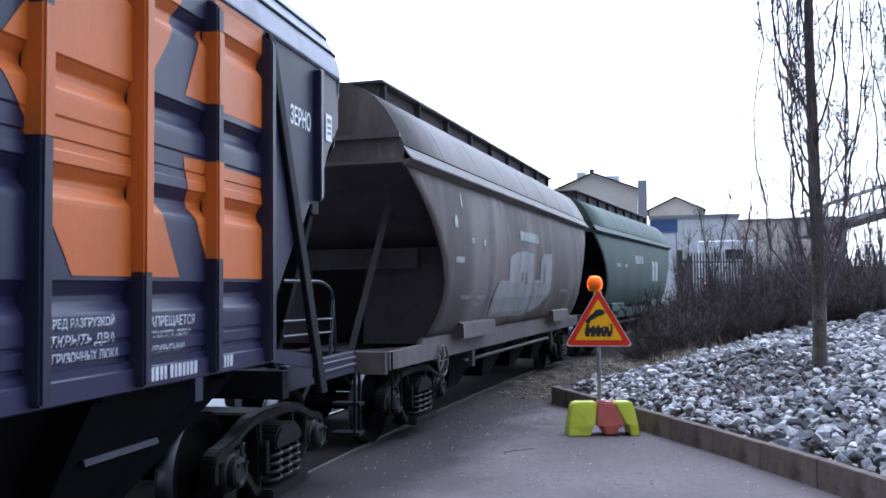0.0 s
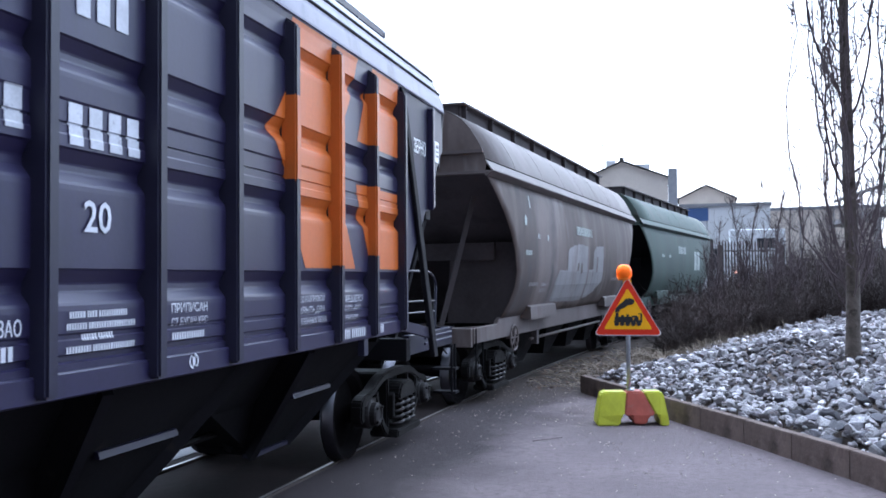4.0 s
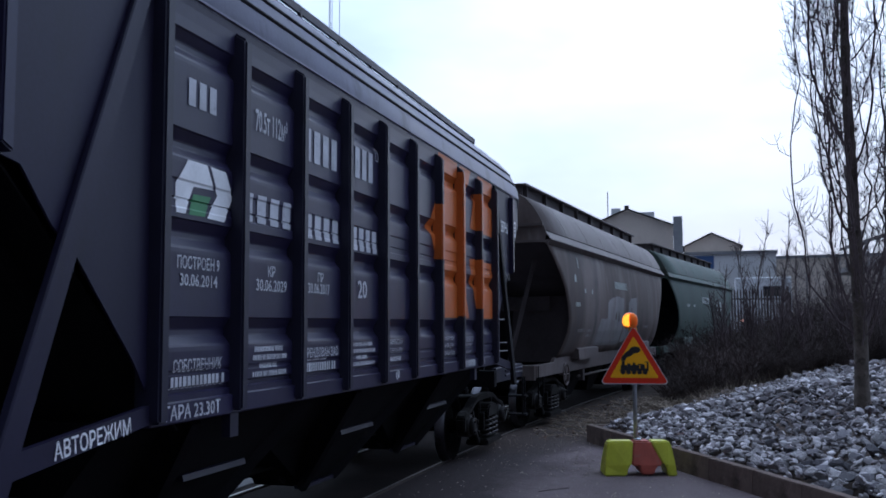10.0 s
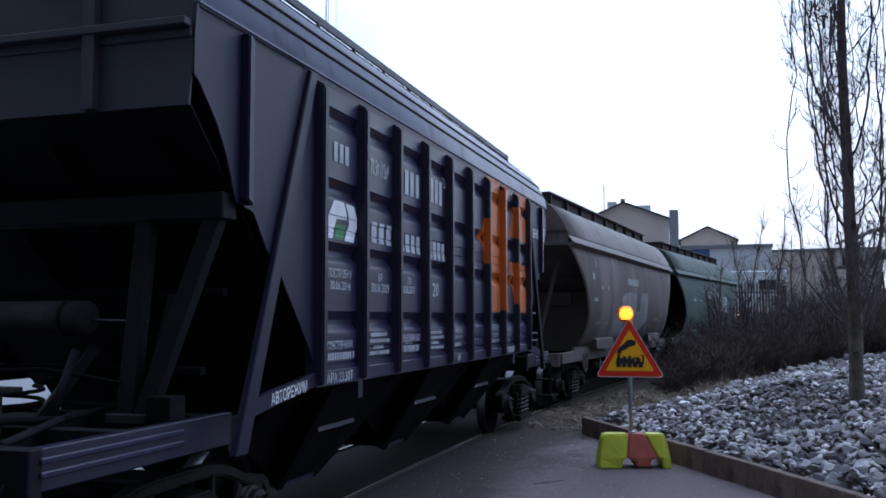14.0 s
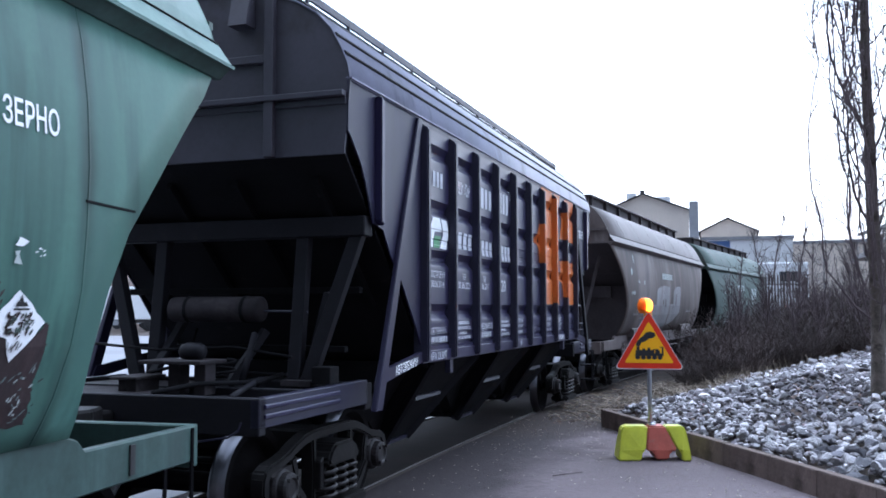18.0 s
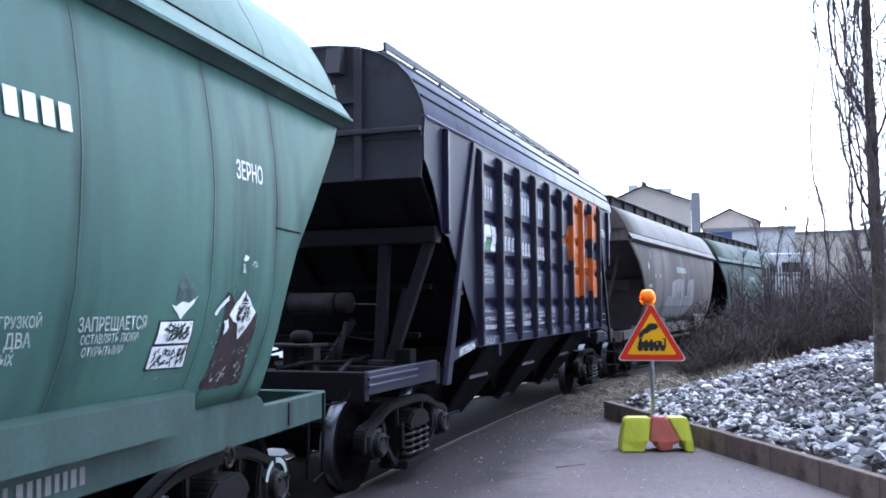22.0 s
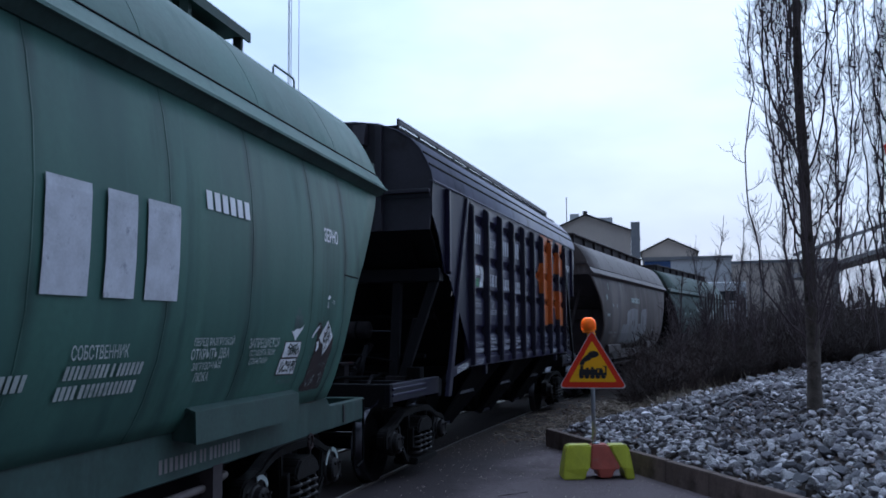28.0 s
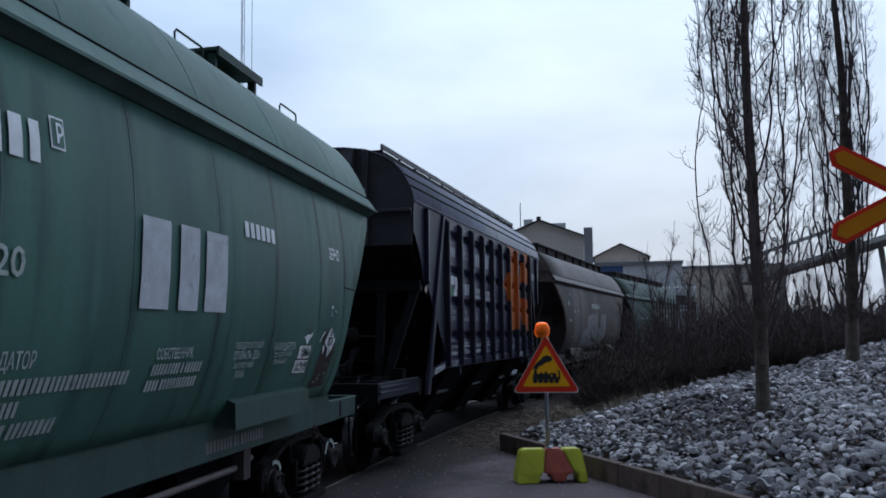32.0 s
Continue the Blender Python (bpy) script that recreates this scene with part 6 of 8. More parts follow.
def letter_grey(w):
    d = barrel_depth
    r = random.Random(12)
    # light repainted patch with stepped uneven edges, and small worn stencils

    def smeared(outline, jag):
        out = []
        for (xa, za), (xb, zb) in zip(outline, outline[1:] + outline[:1]):
            n = max(2, int(math.hypot(xb - xa, zb - za) / 0.09))
            out += [(xa + (xb - xa) * q / n + r.uniform(-jag, jag), za + (zb - za) * q / n + r.uniform(-jag, jag)) for q in range(n)]
        return out
    for outline in ([(-2.90, 1.45), (-2.88, 1.80), (-2.66, 2.01), (-2.00, 2.03), (-2.00, 1.42)], [(-2.0, 1.42), (-1.97, 2.40), (-1.40, 2.53), (-0.97, 2.55), (-0.94, 1.40)],
                    [(-0.93, 1.40), (-0.95, 2.56), (-0.08, 2.54), (-0.10, 1.42)], [(0.02, 1.44), (0.04, 2.05), (0.48, 2.06), (0.50, 1.47)], [(0.51, 1.47), (0.52, 2.42), (0.86, 2.57), (1.10, 2.56), (1.10, 1.58)], [(1.11, 1.60), (1.10, 2.57), (1.66, 2.59), (1.68, 1.80)]):
        put_text(w, "repaint_patch", flat(smeared(outline, 0.018)), d, 0, 0, "grey_patch", 0.012, BCUTS, "light grey repainted smear")
    for outline in ([(-1.15, 2.0), (-0.98, 2.02), (-1.0, 2.18), (-1.12, 2.17)], [(-0.80, 1.95), (-0.62, 1.98), (-0.66, 2.20), (-0.78, 2.18)], [(0.85, 2.0), (0.98, 2.0), (1.0, 2.35), (0.88, 2.3)]):
        put_text(w, "old_paint", flat(smeared(outline, 0.02)), d, 0, 0, "grey_old", 0.016, BCUTS)
    for k, (x, z, wd, h) in enumerate(((-1.15, 2.74, 1.55, 0.17), (-5.08, 2.26, 0.42, 0.08), (-4.32, 2.55, 0.16, 0.08), (-4.7, 1.75, 0.6, 0.06), (-3.9, 1.74, 0.5, 0.06), (-3.9, 1.64, 0.5, 0.06), (2.9, 1.8, 0.8, 0.07))):
        put_bars(w, dashes(wd, h, 80 + k), d, x, z, "white_faded" if z > 2 else "grey_patch", 0.012, BCUTS)
    put_text(w, "paint_mark", bars([(0, 0, 0.10, 0.09)]), d, -3.66, 2.54, "white_faded", 0.012, BCUTS)
    put_text(w, "paint_mark", bars([(0, 0, 0.05, 0.20)]), d, -4.70, 3.04, "white_faded", 0.012, BCUTS)
    put_text(w, "triangle_mark", flat([(-5.10, 2.74), (-4.98, 2.74), (-4.96, 2.84), (-5.04, 2.92), (-5.12, 2.84)]), d, 0, 0, "white_faded", 0.012, BCUTS)


def letter_far(w):
    d = barrel_depth
    for k, (x, z, wd, h) in enumerate(((-1.3, 2.66, 1.6, 0.26), (-4.2, 2.5, 0.5, 0.1), (-3.0, 2.5, 0.4, 0.1))):
        put_bars(w, dashes(wd, h, 90 + k), d, x, z, "white_faded", 0.014, BCUTS)
    for x in (2.0, 2.7):
        put_text(w, "firm_block", bars([(0, 0, 0.5, 0.7)]), d, x, 2.1, "white_faded", 0.014, BCUTS)


# ---- warning sign on its foot ----
def build_sign():
    x, y = -0.355, 12.25
    t = thing("warning_sign", "red and yellow triangular train warning sign on a steel pole", "road sign")
    t.matrix_basis = pose(x, y, 0, 0, 0, 1.5)
    # rounded triangle, side 0.83

    def tri(c, r, n=5):
        out = []
        h = c * math.sqrt(3) / 2
        cx = [(-c / 2, 0, 210), (c / 2, 0, 330), (0, h, 90)]
        inner = [(-c / 2 + r * math.sqrt(3), r), (c / 2 - r * math.sqrt(3), r), (0, h - 2 * r)]
        for (ax, az), (_, _, a0) in zip(inner, cx):
            for k in range(n):
                a = math.radians(a0 - 60 + 120 * k / (n - 1))
                out.append((ax + r * math.cos(a), az + r * math.sin(a)))
        return out
    z0 = 1.14

    def plate(name, c, r, dz, y0, y1, mat, label=""):
        bm = bmnew()
        prism(bm, [(a, z0 + dz + b) for a, b in tri(c, r)], "y", y0, y1)
        return part(name, bm, mat, t, label)
    plate("sign_back", 0.89, 0.035, 0.0, 0.0, 0.02, "zinc")
    plate("white_rim", 0.89, 0.035, 0.0, -0.004, -0.001, "white")
    plate("red_border", 0.86, 0.032, 0.012, -0.008, -0.0045, "sign_red", "red border")
    plate("yellow_field", 0.625, 0.014, 0.083, -0.012, -0.0085, "sign_yellow", "amber yellow field")
    # steam engine silhouette
    eng = bmnew()

    def blk(x0, x1, a, b):
        box(eng, x0, x1, -0.016, -0.0125, z0 + a, z0 + b)
    blk(-0.150, 0.150, 0.168, 0.186)
    blk(-0.140, 0.055, 0.186, 0.248)
    blk(0.055, 0.150, 0.186, 0.205)
    blk(0.066, 0.112, 0.205, 0.246)
    blk(0.040, 0.100, 0.246, 0.262)
    blk(-0.128, -0.098, 0.248, 0.300)
    blk(-0.070, -0.040, 0.248, 0.270)
    blk(-0.015, 0.012, 0.248, 0.280)
    blk(0.132, 0.150, 0.205, 0.290)
    blk(0.110, 0.150, 0.282, 0.292)
    for wx in (-0.118, -0.060, -0.002, 0.056, 0.114):
        prism(eng, [(wx + 0.026 * math.cos(a * math.tau / 12), z0 + 0.150 + 0.026 * math.sin(a * math.tau / 12)) for a in range(12)], "y", -0.0165, -0.0125)
    prism(eng, [(-0.135, z0 + 0.305), (-0.092, z0 + 0.305), (-0.080, z0 + 0.345), (-0.035, z0 + 0.365), (0.0, z0 + 0.400), (0.045, z0 + 0.410), (0.072, z0 + 0.440), (0.060, z0 + 0.480), (0.015, z0 + 0.495), (-0.030, z0 + 0.480), (-0.055, z0 + 0.440), (-0.095, z0 + 0.405), (-0.130, z0 + 0.350)], "y", -0.016, -0.0125)
    for v in eng.verts:
        v.co.x, v.co.z = v.co.x * 1.22, z0 + 0.128 + (v.co.z - z0 - 0.125) * 0.98
    part("engine_symbol", eng, "black", t, "black steam engine symbol")
    bm = bmnew()
    tube(bm, [(0, 0.045, 0.25), (0, 0.045, 1.88)], 0.027, 12)
    part("pole", bm, "zinc", t, "galvanised steel pole", smooth=True)
    bm = bmnew()
    for z in (1.28, 1.66):
        box(bm, -0.06, 0.06, 0.018, 0.075, z, z + 0.04)
    part("clamp", bm, "zinc", t)
    # amber beacon
    bm = bmnew()
    box(bm, -0.06, 0.05, 0.022, 0.09, 1.74, 1.865)
    bevel(bm, 0.01)
    lamp = part("lamp_box", bm, "sign_yellow", t, "yellow battery box of the lamp")
    bm = bmnew()
    lathe(bm, [(0.075, 1.865), (0.082, 1.875), (0.082, 1.89)], 20, "z")
    for v in bm.verts:
        v.co += Vector((-0.04, 0.055, 0))
    part("lamp_base", bm, "amber", lamp)
    bm = bmnew()
    lathe(bm, [(0.080, 1.89), (0.096, 1.910), (0.102, 1.955), (0.098, 2.0), (0.080, 2.04), (0.05, 2.065), (0.015, 2.07)], 24, "z")
    for v in bm.verts:
        v.co += Vector((-0.04, 0.055, 0))
    dome = part("lamp_dome", bm, M["dome"], t, "amber lamp dome", smooth=True)
    dome.visible_shadow = False
    def half_ball(rad, a0, a1):
        bm = bmnew()
        sheet(bm, [[(rad * math.cos(math.radians(v)) * math.cos(math.radians(u)), rad * math.cos(math.radians(v)) * math.sin(math.radians(u)), 0.88 * rad * math.sin(math.radians(v))) for u in np.linspace(a0, a1, 15)] for v in np.linspace(-84, 84, 11)])
        return bm
    rotor = part("flash_reflector", half_ball(0.083, -76, 76), "flash", t, "glowing rotor of the lamp", smooth=True)
    part("reflector_back", half_ball(0.085, 72, 288), "amber", rotor, smooth=True)
    rotor.matrix_basis = pose(-0.04, 0.055, 1.965)
    # foot: lime and red plastic block
    f = thing("sign_foot", "lime yellow and red plastic ballast foot of the warning sign", "sign foot")
    f.matrix_basis = pose(x + 0.02, y + 0.045, -0.012, 0, 0, 12)

    def slab(name, outline, mat, label):
        bm = bmnew()
        for pts in outline:
            prism(bm, pts, "y", -0.20, 0.20)
        for v in bm.verts:
            v.co.y *= 1 - 0.40 * max(0.0, v.co.z - 0.10) / 0.33
        bevel(bm, 0.018, 2)
        return part(name, bm, mat, f, label)
    slab("lime_end", [[(-0.465, 0.0), (-0.175, 0.0), (-0.150, 0.125), (-0.112, 0.13), (-0.075, 0.43), (-0.375, 0.43), (-0.405, 0.40), (-0.450, 0.13)]], "lime", "lime yellow plastic end")
    slab("lime_end", [[(0.465, 0.0), (0.345, 0.0), (0.330, 0.13), (0.295, 0.135), (0.145, 0.43), (0.375, 0.43), (0.405, 0.40), (0.450, 0.13)]], "lime", "lime yellow plastic end")
    slab("red_middle", [[(-0.108, 0.132), (-0.02, 0.12), (0.01, 0.02), (0.17, 0.02), (0.20, 0.12), (0.290, 0.137), (0.141, 0.432), (-0.071, 0.432)]], "brick_red", "faded red plastic middle")
    bm = bmnew()
    lathe(bm, [(0.05, 0.43), (0.05, 0.45), (0.032, 0.46)], 14, "z")
    part("pole_socket", bm, "zinc", f)
    return rotor


def build_crossbuck():
    t = thing("crossbuck", "yellow level crossing cross with red edges on a steel post", "crossing sign")
    # its face looks back along the road
    r = 5.6
    cx, cy, cz = 2.16, 6.10, 2.77
    t.matrix_basis = pose(cx, cy, 0, 0, 0, 8)
    for k, a in enumerate((27, -27)):
        c, s = math.cos(math.radians(a)), math.sin(math.radians(a))

        def plank(name, half, wd, tip, y0, y1, mat):
            bm = bmnew()
            pts = [(-half, 0), (-half + tip, -wd), (half - tip, -wd), (half, 0), (half - tip, wd), (-half + tip, wd)]
            prism(bm, [(p * c - q * s, cz + p * s + q * c) for p, q in pts], "y", y0, y1)
            return part(name, bm, mat, t)
        off = -0.022 * k
        plank("cross_arm", 0.60, 0.072, 0.055, -0.02 + off, -0.004 + off, "sign_red")
        plank("arm_field", 0.565, 0.046, 0.04, -0.0235 + off, -0.0205 + off, "cross_orange")
    bm = bmnew()
    tube(bm, [(0, 0.05, -0.1), (0, 0.05, 3.15)], 0.045, 12)
    part("post", bm, "zinc", t, smooth=True)


# ---- stones ----
def stone_mesh(r, detail):
    bm = bmnew()
    bmesh.ops.create_icosphere(bm, subdivisions=detail, radius=1.0)
    planes = [(Vector((r.gauss(0, 1), r.gauss(0, 1), r.gauss(0, 1))).normalized(), r.uniform(0.36, 0.74)) for _ in range(9)]
    sx, sy, sz = r.uniform(1.1, 1.8), r.uniform(0.95, 1.35), r.uniform(0.7, 1.05)
    for v in bm.verts:
        for n, d in planes:
            e = v.co.dot(n) - d
            if e > 0:
                v.co -= n * e
        v.co = Vector((v.co.x * sx, v.co.y * sy, v.co.z * sz)) * (1 + 0.03 * r.uniform(-1, 1))
    return bm


def brush_edge(x):
    """How far back the stones reach, where the brush begins."""
    return float(np.interp(x, (0.0, 1.1, 2.4, 3.9, 5.3, 7.8, 11.5), (20.5, 22.0, 22.4, 23.4, 23.8, 29.0, 36.0)))


def build_stones():
    r = random.Random(3)
    bed = thing("stone_bank", "bank of loose white and grey quarry stones behind the kerb", "stone bank", kind="structure")
    moulds = []
    for k in range(14):
        bm = stone_mesh(r, 2)
        me = bpy.data.meshes.new("stone")
        bm.to_mesh(me)
        bm.free()
        moulds.append(me)
        me.materials.append(M["stone" if k % 7 not in (2, 4, 5) else "stone_dark"])
    low = []
    for k in range(12):
        bm = stone_mesh(r, 1)
        bm.verts.index_update()
        low.append((np.array([v.co[:] for v in bm.verts]), [tuple(v.index for v in f.verts) for f in bm.faces]))
        bm.free()
    spots = []
    # pack the bank row by row
    y = 3.0
    while y < 37:
        near = math.hypot(2, y)
        step = 0.085 if y < 15 else 0.11 if y < 22 else 0.18
        x = -1.2
        while x < 13.5:
            px, py = x + r.uniform(-0.5, 0.5) * step, y + r.uniform(-0.5, 0.5) * step
            z = bank_z(px, py)
            dk, dl = beside(KERB, px, py, -1), beside(BANK, px, py, 1)
            d = min(dk, dl)
            if d > 0.10 and dk > 0.12 and py < brush_edge(px) and px < 1.2 + 0.36 * py:
                spots.append((px, py, z, (r.uniform(0.028, 0.060) if r.random() < 0.82 else r.uniform(0.055, 0.10)) * (1 if y < 15 else 1.25 if y < 22 else 1.7)))
            x += step
        y += step
    chosen = sorted(range(len(spots)), key=lambda i: -spots[i][3] + 0.02 * abs(spots[i][1] - 10.0))[:290]
    keep = set(chosen)
    for i in chosen:
        x, y, z, s = spots[i]
        ob = new("stone", moulds[i % 14])
        ob.parent = bed
        ob.matrix_basis = Matrix.LocRotScale((x, y, z + s * 0.28), Euler((r.uniform(-0.5, 0.5), r.uniform(-0.5, 0.5), r.uniform(0, 6.28))), Vector((s, s, s)))
    for name, mat, pick in (("loose_stones", "stone_many", lambda q: q > 0.36), ("dark_loose_stones", "stone_dark_many", lambda q: q <= 0.36)):
        vs, fs, n = [], [], 0
        rr = random.Random(11)
        for i, (x, y, z, s) in enumerate(spots):
            q = rr.random() + 0.55 * noise.noise((x * 0.7, y * 0.45, 2.0)) - 0.022 * max(0, y - 12)
            if i in keep or not pick(q):
                continue
            pts, faces = low[i % 12]
            e = Euler((rr.uniform(-0.6, 0.6), rr.uniform(-0.6, 0.6), rr.uniform(0, 6.28))).to_matrix()
            pts = pts @ np.array(e).T * s + np.array((x, y, z + s * 0.15 + rr.uniform(-0.02, 0.025)))
            vs.append(pts)
            fs += [tuple(a + n for a in f) for f in faces]
            n += len(pts)
        me = bpy.data.meshes.new(name)
        me.from_pydata(np.concatenate(vs).tolist(), [], fs)
        me.materials.append(M[mat])
        ob = new(name, me)
        ob.parent = bed
        tagged(ob, kind="stuff")


def build_leaves():
    """Brown fallen leaves caught between the stones and under the brush."""
    r = random.Random(61)
    V, F = [], []
    for i in range(2600):
        y = r.uniform(8.5, 25)
        x = r.uniform(-0.8, 9.0)
        dk, dl = beside(KERB, x, y, -1), beside(BANK, x, y, 1)
        near_brush = brush_edge(x) - y
        if min(dk, dl) < 0.25 or near_brush < -1.0 or x > 1.2 + 0.36 * y:
            continue
        if noise.noise((x * 0.7, y * 0.45, 2.0)) > 0.02 and near_brush > 1.2:
            continue
        z = bank_z(x, y) + r.uniform(0.02, 0.09)
        a, s, tilt = r.uniform(0, math.tau), r.uniform(0.025, 0.055), r.uniform(-0.6, 0.6)
        c, sn = math.cos(a) * s, math.sin(a) * s
        n = len(V)
        V += [(x - c, y - sn, z), (x - 0.5 * sn, y + 0.5 * c, z + tilt * s * 0.5), (x + c, y + sn, z + 0.3 * s), (x + 0.5 * sn, y - 0.5 * c, z - tilt * s * 0.5)]
        F.append((n, n + 1, n + 2, n + 3))
    for i in range(1150):
        x, y = -1.2 + r.gauss(0, 0.8), 18.6 + r.gauss(0, 2.2)
        if x - on_track(y)[0] < 1.0 or y < 15.4 or bank_z(x, y) > 0.5:
            continue
        z = bank_z(x, y) + r.uniform(0.0, 0.03)
        a, sz, tilt = r.uniform(0, math.tau), r.uniform(0.02, 0.06), r.uniform(-0.5, 0.5)
        c, sn = math.cos(a) * sz, math.sin(a) * sz
        n = len(V)
        V += [(x - c, y - sn, z), (x - 0.5 * sn, y + 0.5 * c, z + tilt * sz * 0.5), (x + c, y + sn, z + 0.3 * sz), (x + 0.5 * sn, y - 0.5 * c, z - tilt * sz * 0.5)]
        F.append((n, n + 1, n + 2, n + 3))
    ob = mesh_of("fallen_leaves", V, F, "leaf", smooth=False)
    tagged(ob, "brown fallen leaves caught between the stones", "leaves", kind="stuff")


# ---- plants ----
def twig_tube(V, F, pts, r0, r1, n=4):
    """Adds a tapered wand to lists of points and faces."""
    base = len(V)
    last = len(pts) - 1
    for i, p in enumerate(pts):
        d = (pts[min(i + 1, last)] - pts[max(i - 1, 0)])
        d.normalize()
        a = Vector((1, 0, 0)) if abs(d.x) < 0.8 else Vector((0, 1, 0))
        s = d.cross(a).normalized()
        u = s.cross(d)
        rad = r0 + (r1 - r0) * i / last
        for k in range(n):
            q = p + (s * math.cos(k * math.tau / n) + u * math.sin(k * math.tau / n)) * rad
            V.append((q.x, q.y, q.z))
    for i in range(last):
        for k in range(n):
            a, b = base + i * n + k, base + i * n + (k + 1) % n
            F.append((a, b, b + n, a + n))


def wand(r, p, d, length, segs, wiggle, lift):
    pts = [Vector(p)]
    d = Vector(d).normalized()
    for i in range(segs):
        d = (d + Vector((r.gauss(0, wiggle), r.gauss(0, wiggle), r.gauss(0, wiggle) * 0.5 + lift))).normalized()
        pts.append(pts[-1] + d * (length / segs))
    return pts


def mesh_of(name, V, F, mat, parent=None, label="", smooth=True):
    me = bpy.data.meshes.new(name)
    me.from_pydata(V, [], F)
    me.materials.append(M[mat])
    if smooth:
        me.polygons.foreach_set("use_smooth", [True] * len(me.polygons))
    ob = new(name, me)
    if parent is not None:
        ob.parent = parent
    if label:
        tagged(ob, label)
    return ob


def poplar(x, y, height, girth, seed, spread, label):
    r = random.Random(seed)
    t = thing("poplar_tree", label, "tree", "poplars on the stone bank")
    t.matrix_basis = pose(x, y, bank_z(x, y) - 0.05)
    V, F = [], []
    trunk, d = [Vector((0, 0, 0))], Vector((-0.01, 0, 1))
    n = 22
    for i in range(n):
        d = (d + Vector((r.gauss(0, 0.02), r.gauss(0, 0.02), 0.25))).normalized()
        trunk.append(trunk[-1] + d * (height / n))
    base = len(V)
    for i, p in enumerate(trunk):
        u = i / n
        rad = girth * (1 - 0.80 * u ** 1.1) * (1.18 if i == 0 else 1.0)
        for k in range(12):
            a = k * math.tau / 12
            rr = rad * (1 + 0.09 * math.sin(3 * a + i * 0.7) + r.uniform(-0.03, 0.03))
            V.append((p.x + rr * math.cos(a), p.y + rr * math.sin(a), p.z))
    for i in range(n):
        for k in range(12):
            a, b = base + i * 12 + k, base + i * 12 + (k + 1) % 12
            F.append((a, b, b + 12, a + 12))
    mesh_of("trunk", V, F, "bark", t, "grey scarred trunk")
    limbs_v, limbs_f = [], []

    def spray(pts, lo, hi, count, length, thick):
        """Curling side shoots with finer twigs on them."""
        for _ in range(count):
            k = r.randint(lo, hi)
            q = pts[k].lerp(pts[k + 1], r.random())
            b = r.uniform(0, math.tau)
            tp = wand(r, q, Vector((math.cos(b), math.sin(b), r.uniform(-0.1, 0.7))), length * r.uniform(0.4, 1.25), 8, 0.17, 0.32)
            twig_tube(limbs_v, limbs_f, tp, thick * r.uniform(0.7, 1.2), 0.003, 3)
            for _ in range(r.randint(4, 7)):
                k2 = r.randint(1, 6)
                c = r.uniform(0, math.tau)
                tp2 = wand(r, tp[k2], Vector((math.cos(c), math.sin(c), r.uniform(-0.2, 0.8))), length * r.uniform(0.15, 0.55), 5, 0.20, 0.26)
                twig_tube(limbs_v, limbs_f, tp2, 0.0042, 0.002, 3)
                if r.random() < 0.5:
                    c += r.uniform(1, 3)
                    tp3 = wand(r, tp2[2], Vector((math.cos(c), math.sin(c), r.uniform(-0.2, 0.8))), length * r.uniform(0.1, 0.3), 3, 0.30, 0.1)
                    twig_tube(limbs_v, limbs_f, tp3, 0.0036, 0.002, 3)

    main = 24
    for i in range(main + 18):
        big = i < main
        h = 0.75 + (height * 0.55 - 0.75) * (i / main) ** 1.7 if big else r.uniform(0.9, height * 0.85)
        u = h / height
        p = trunk[min(n, int(u * n))].lerp(trunk[min(n, int(u * n) + 1)], (u * n) % 1)
        a = 2.4 * i + r.uniform(-0.5, 0.5)
        ln = (r.uniform(4.0, 6.5) if big else r.uniform(1.2, 2.8)) * (1.0 - 0.45 * u) * (height / 10)
        reach = spread * (r.uniform(0.14, 0.64) if big else r.uniform(0.30, 0.74))
        pts, wx, wy = [], 0.0, 0.0
        for j in range(20):
            q = j / 19
            wx, wy = wx * 0.66 + r.gauss(0, 0.030), wy * 0.66 + r.gauss(0, 0.030)
            out = reach * (1 - math.exp(-(4.6 if big else 2.8) * q * ln / 3.5))
            aj = a + 0.4 * math.sin(2.2 * q + i)
            pts.append(Vector((p.x + math.cos(aj) * out + wx * min(1, 4 * q), p.y + math.sin(aj) * out + wy * min(1, 4 * q), p.z + ln * q ** 1.08)))
        r0 = girth * (r.uniform(0.12, 0.25) if big else r.uniform(0.06, 0.10)) * (1 - 0.4 * u)
        twig_tube(limbs_v, limbs_f, pts, r0, 0.006, 6)
        if big:
            spray(pts, 1, 18, int(5.6 * ln), 0.56, 0.0062)
        else:
            spray(pts, 3, 18, int(3.6 * ln), 0.52, 0.0060)
    spray(trunk, 3, n - 1, 26, 0.65, 0.009)
    spray(trunk, 1, 8, 34, 0.40, 0.006)
    mesh_of("crown", limbs_v, limbs_f, "twig", t, "upright wavy limbs and bare tangled twigs")
    return t


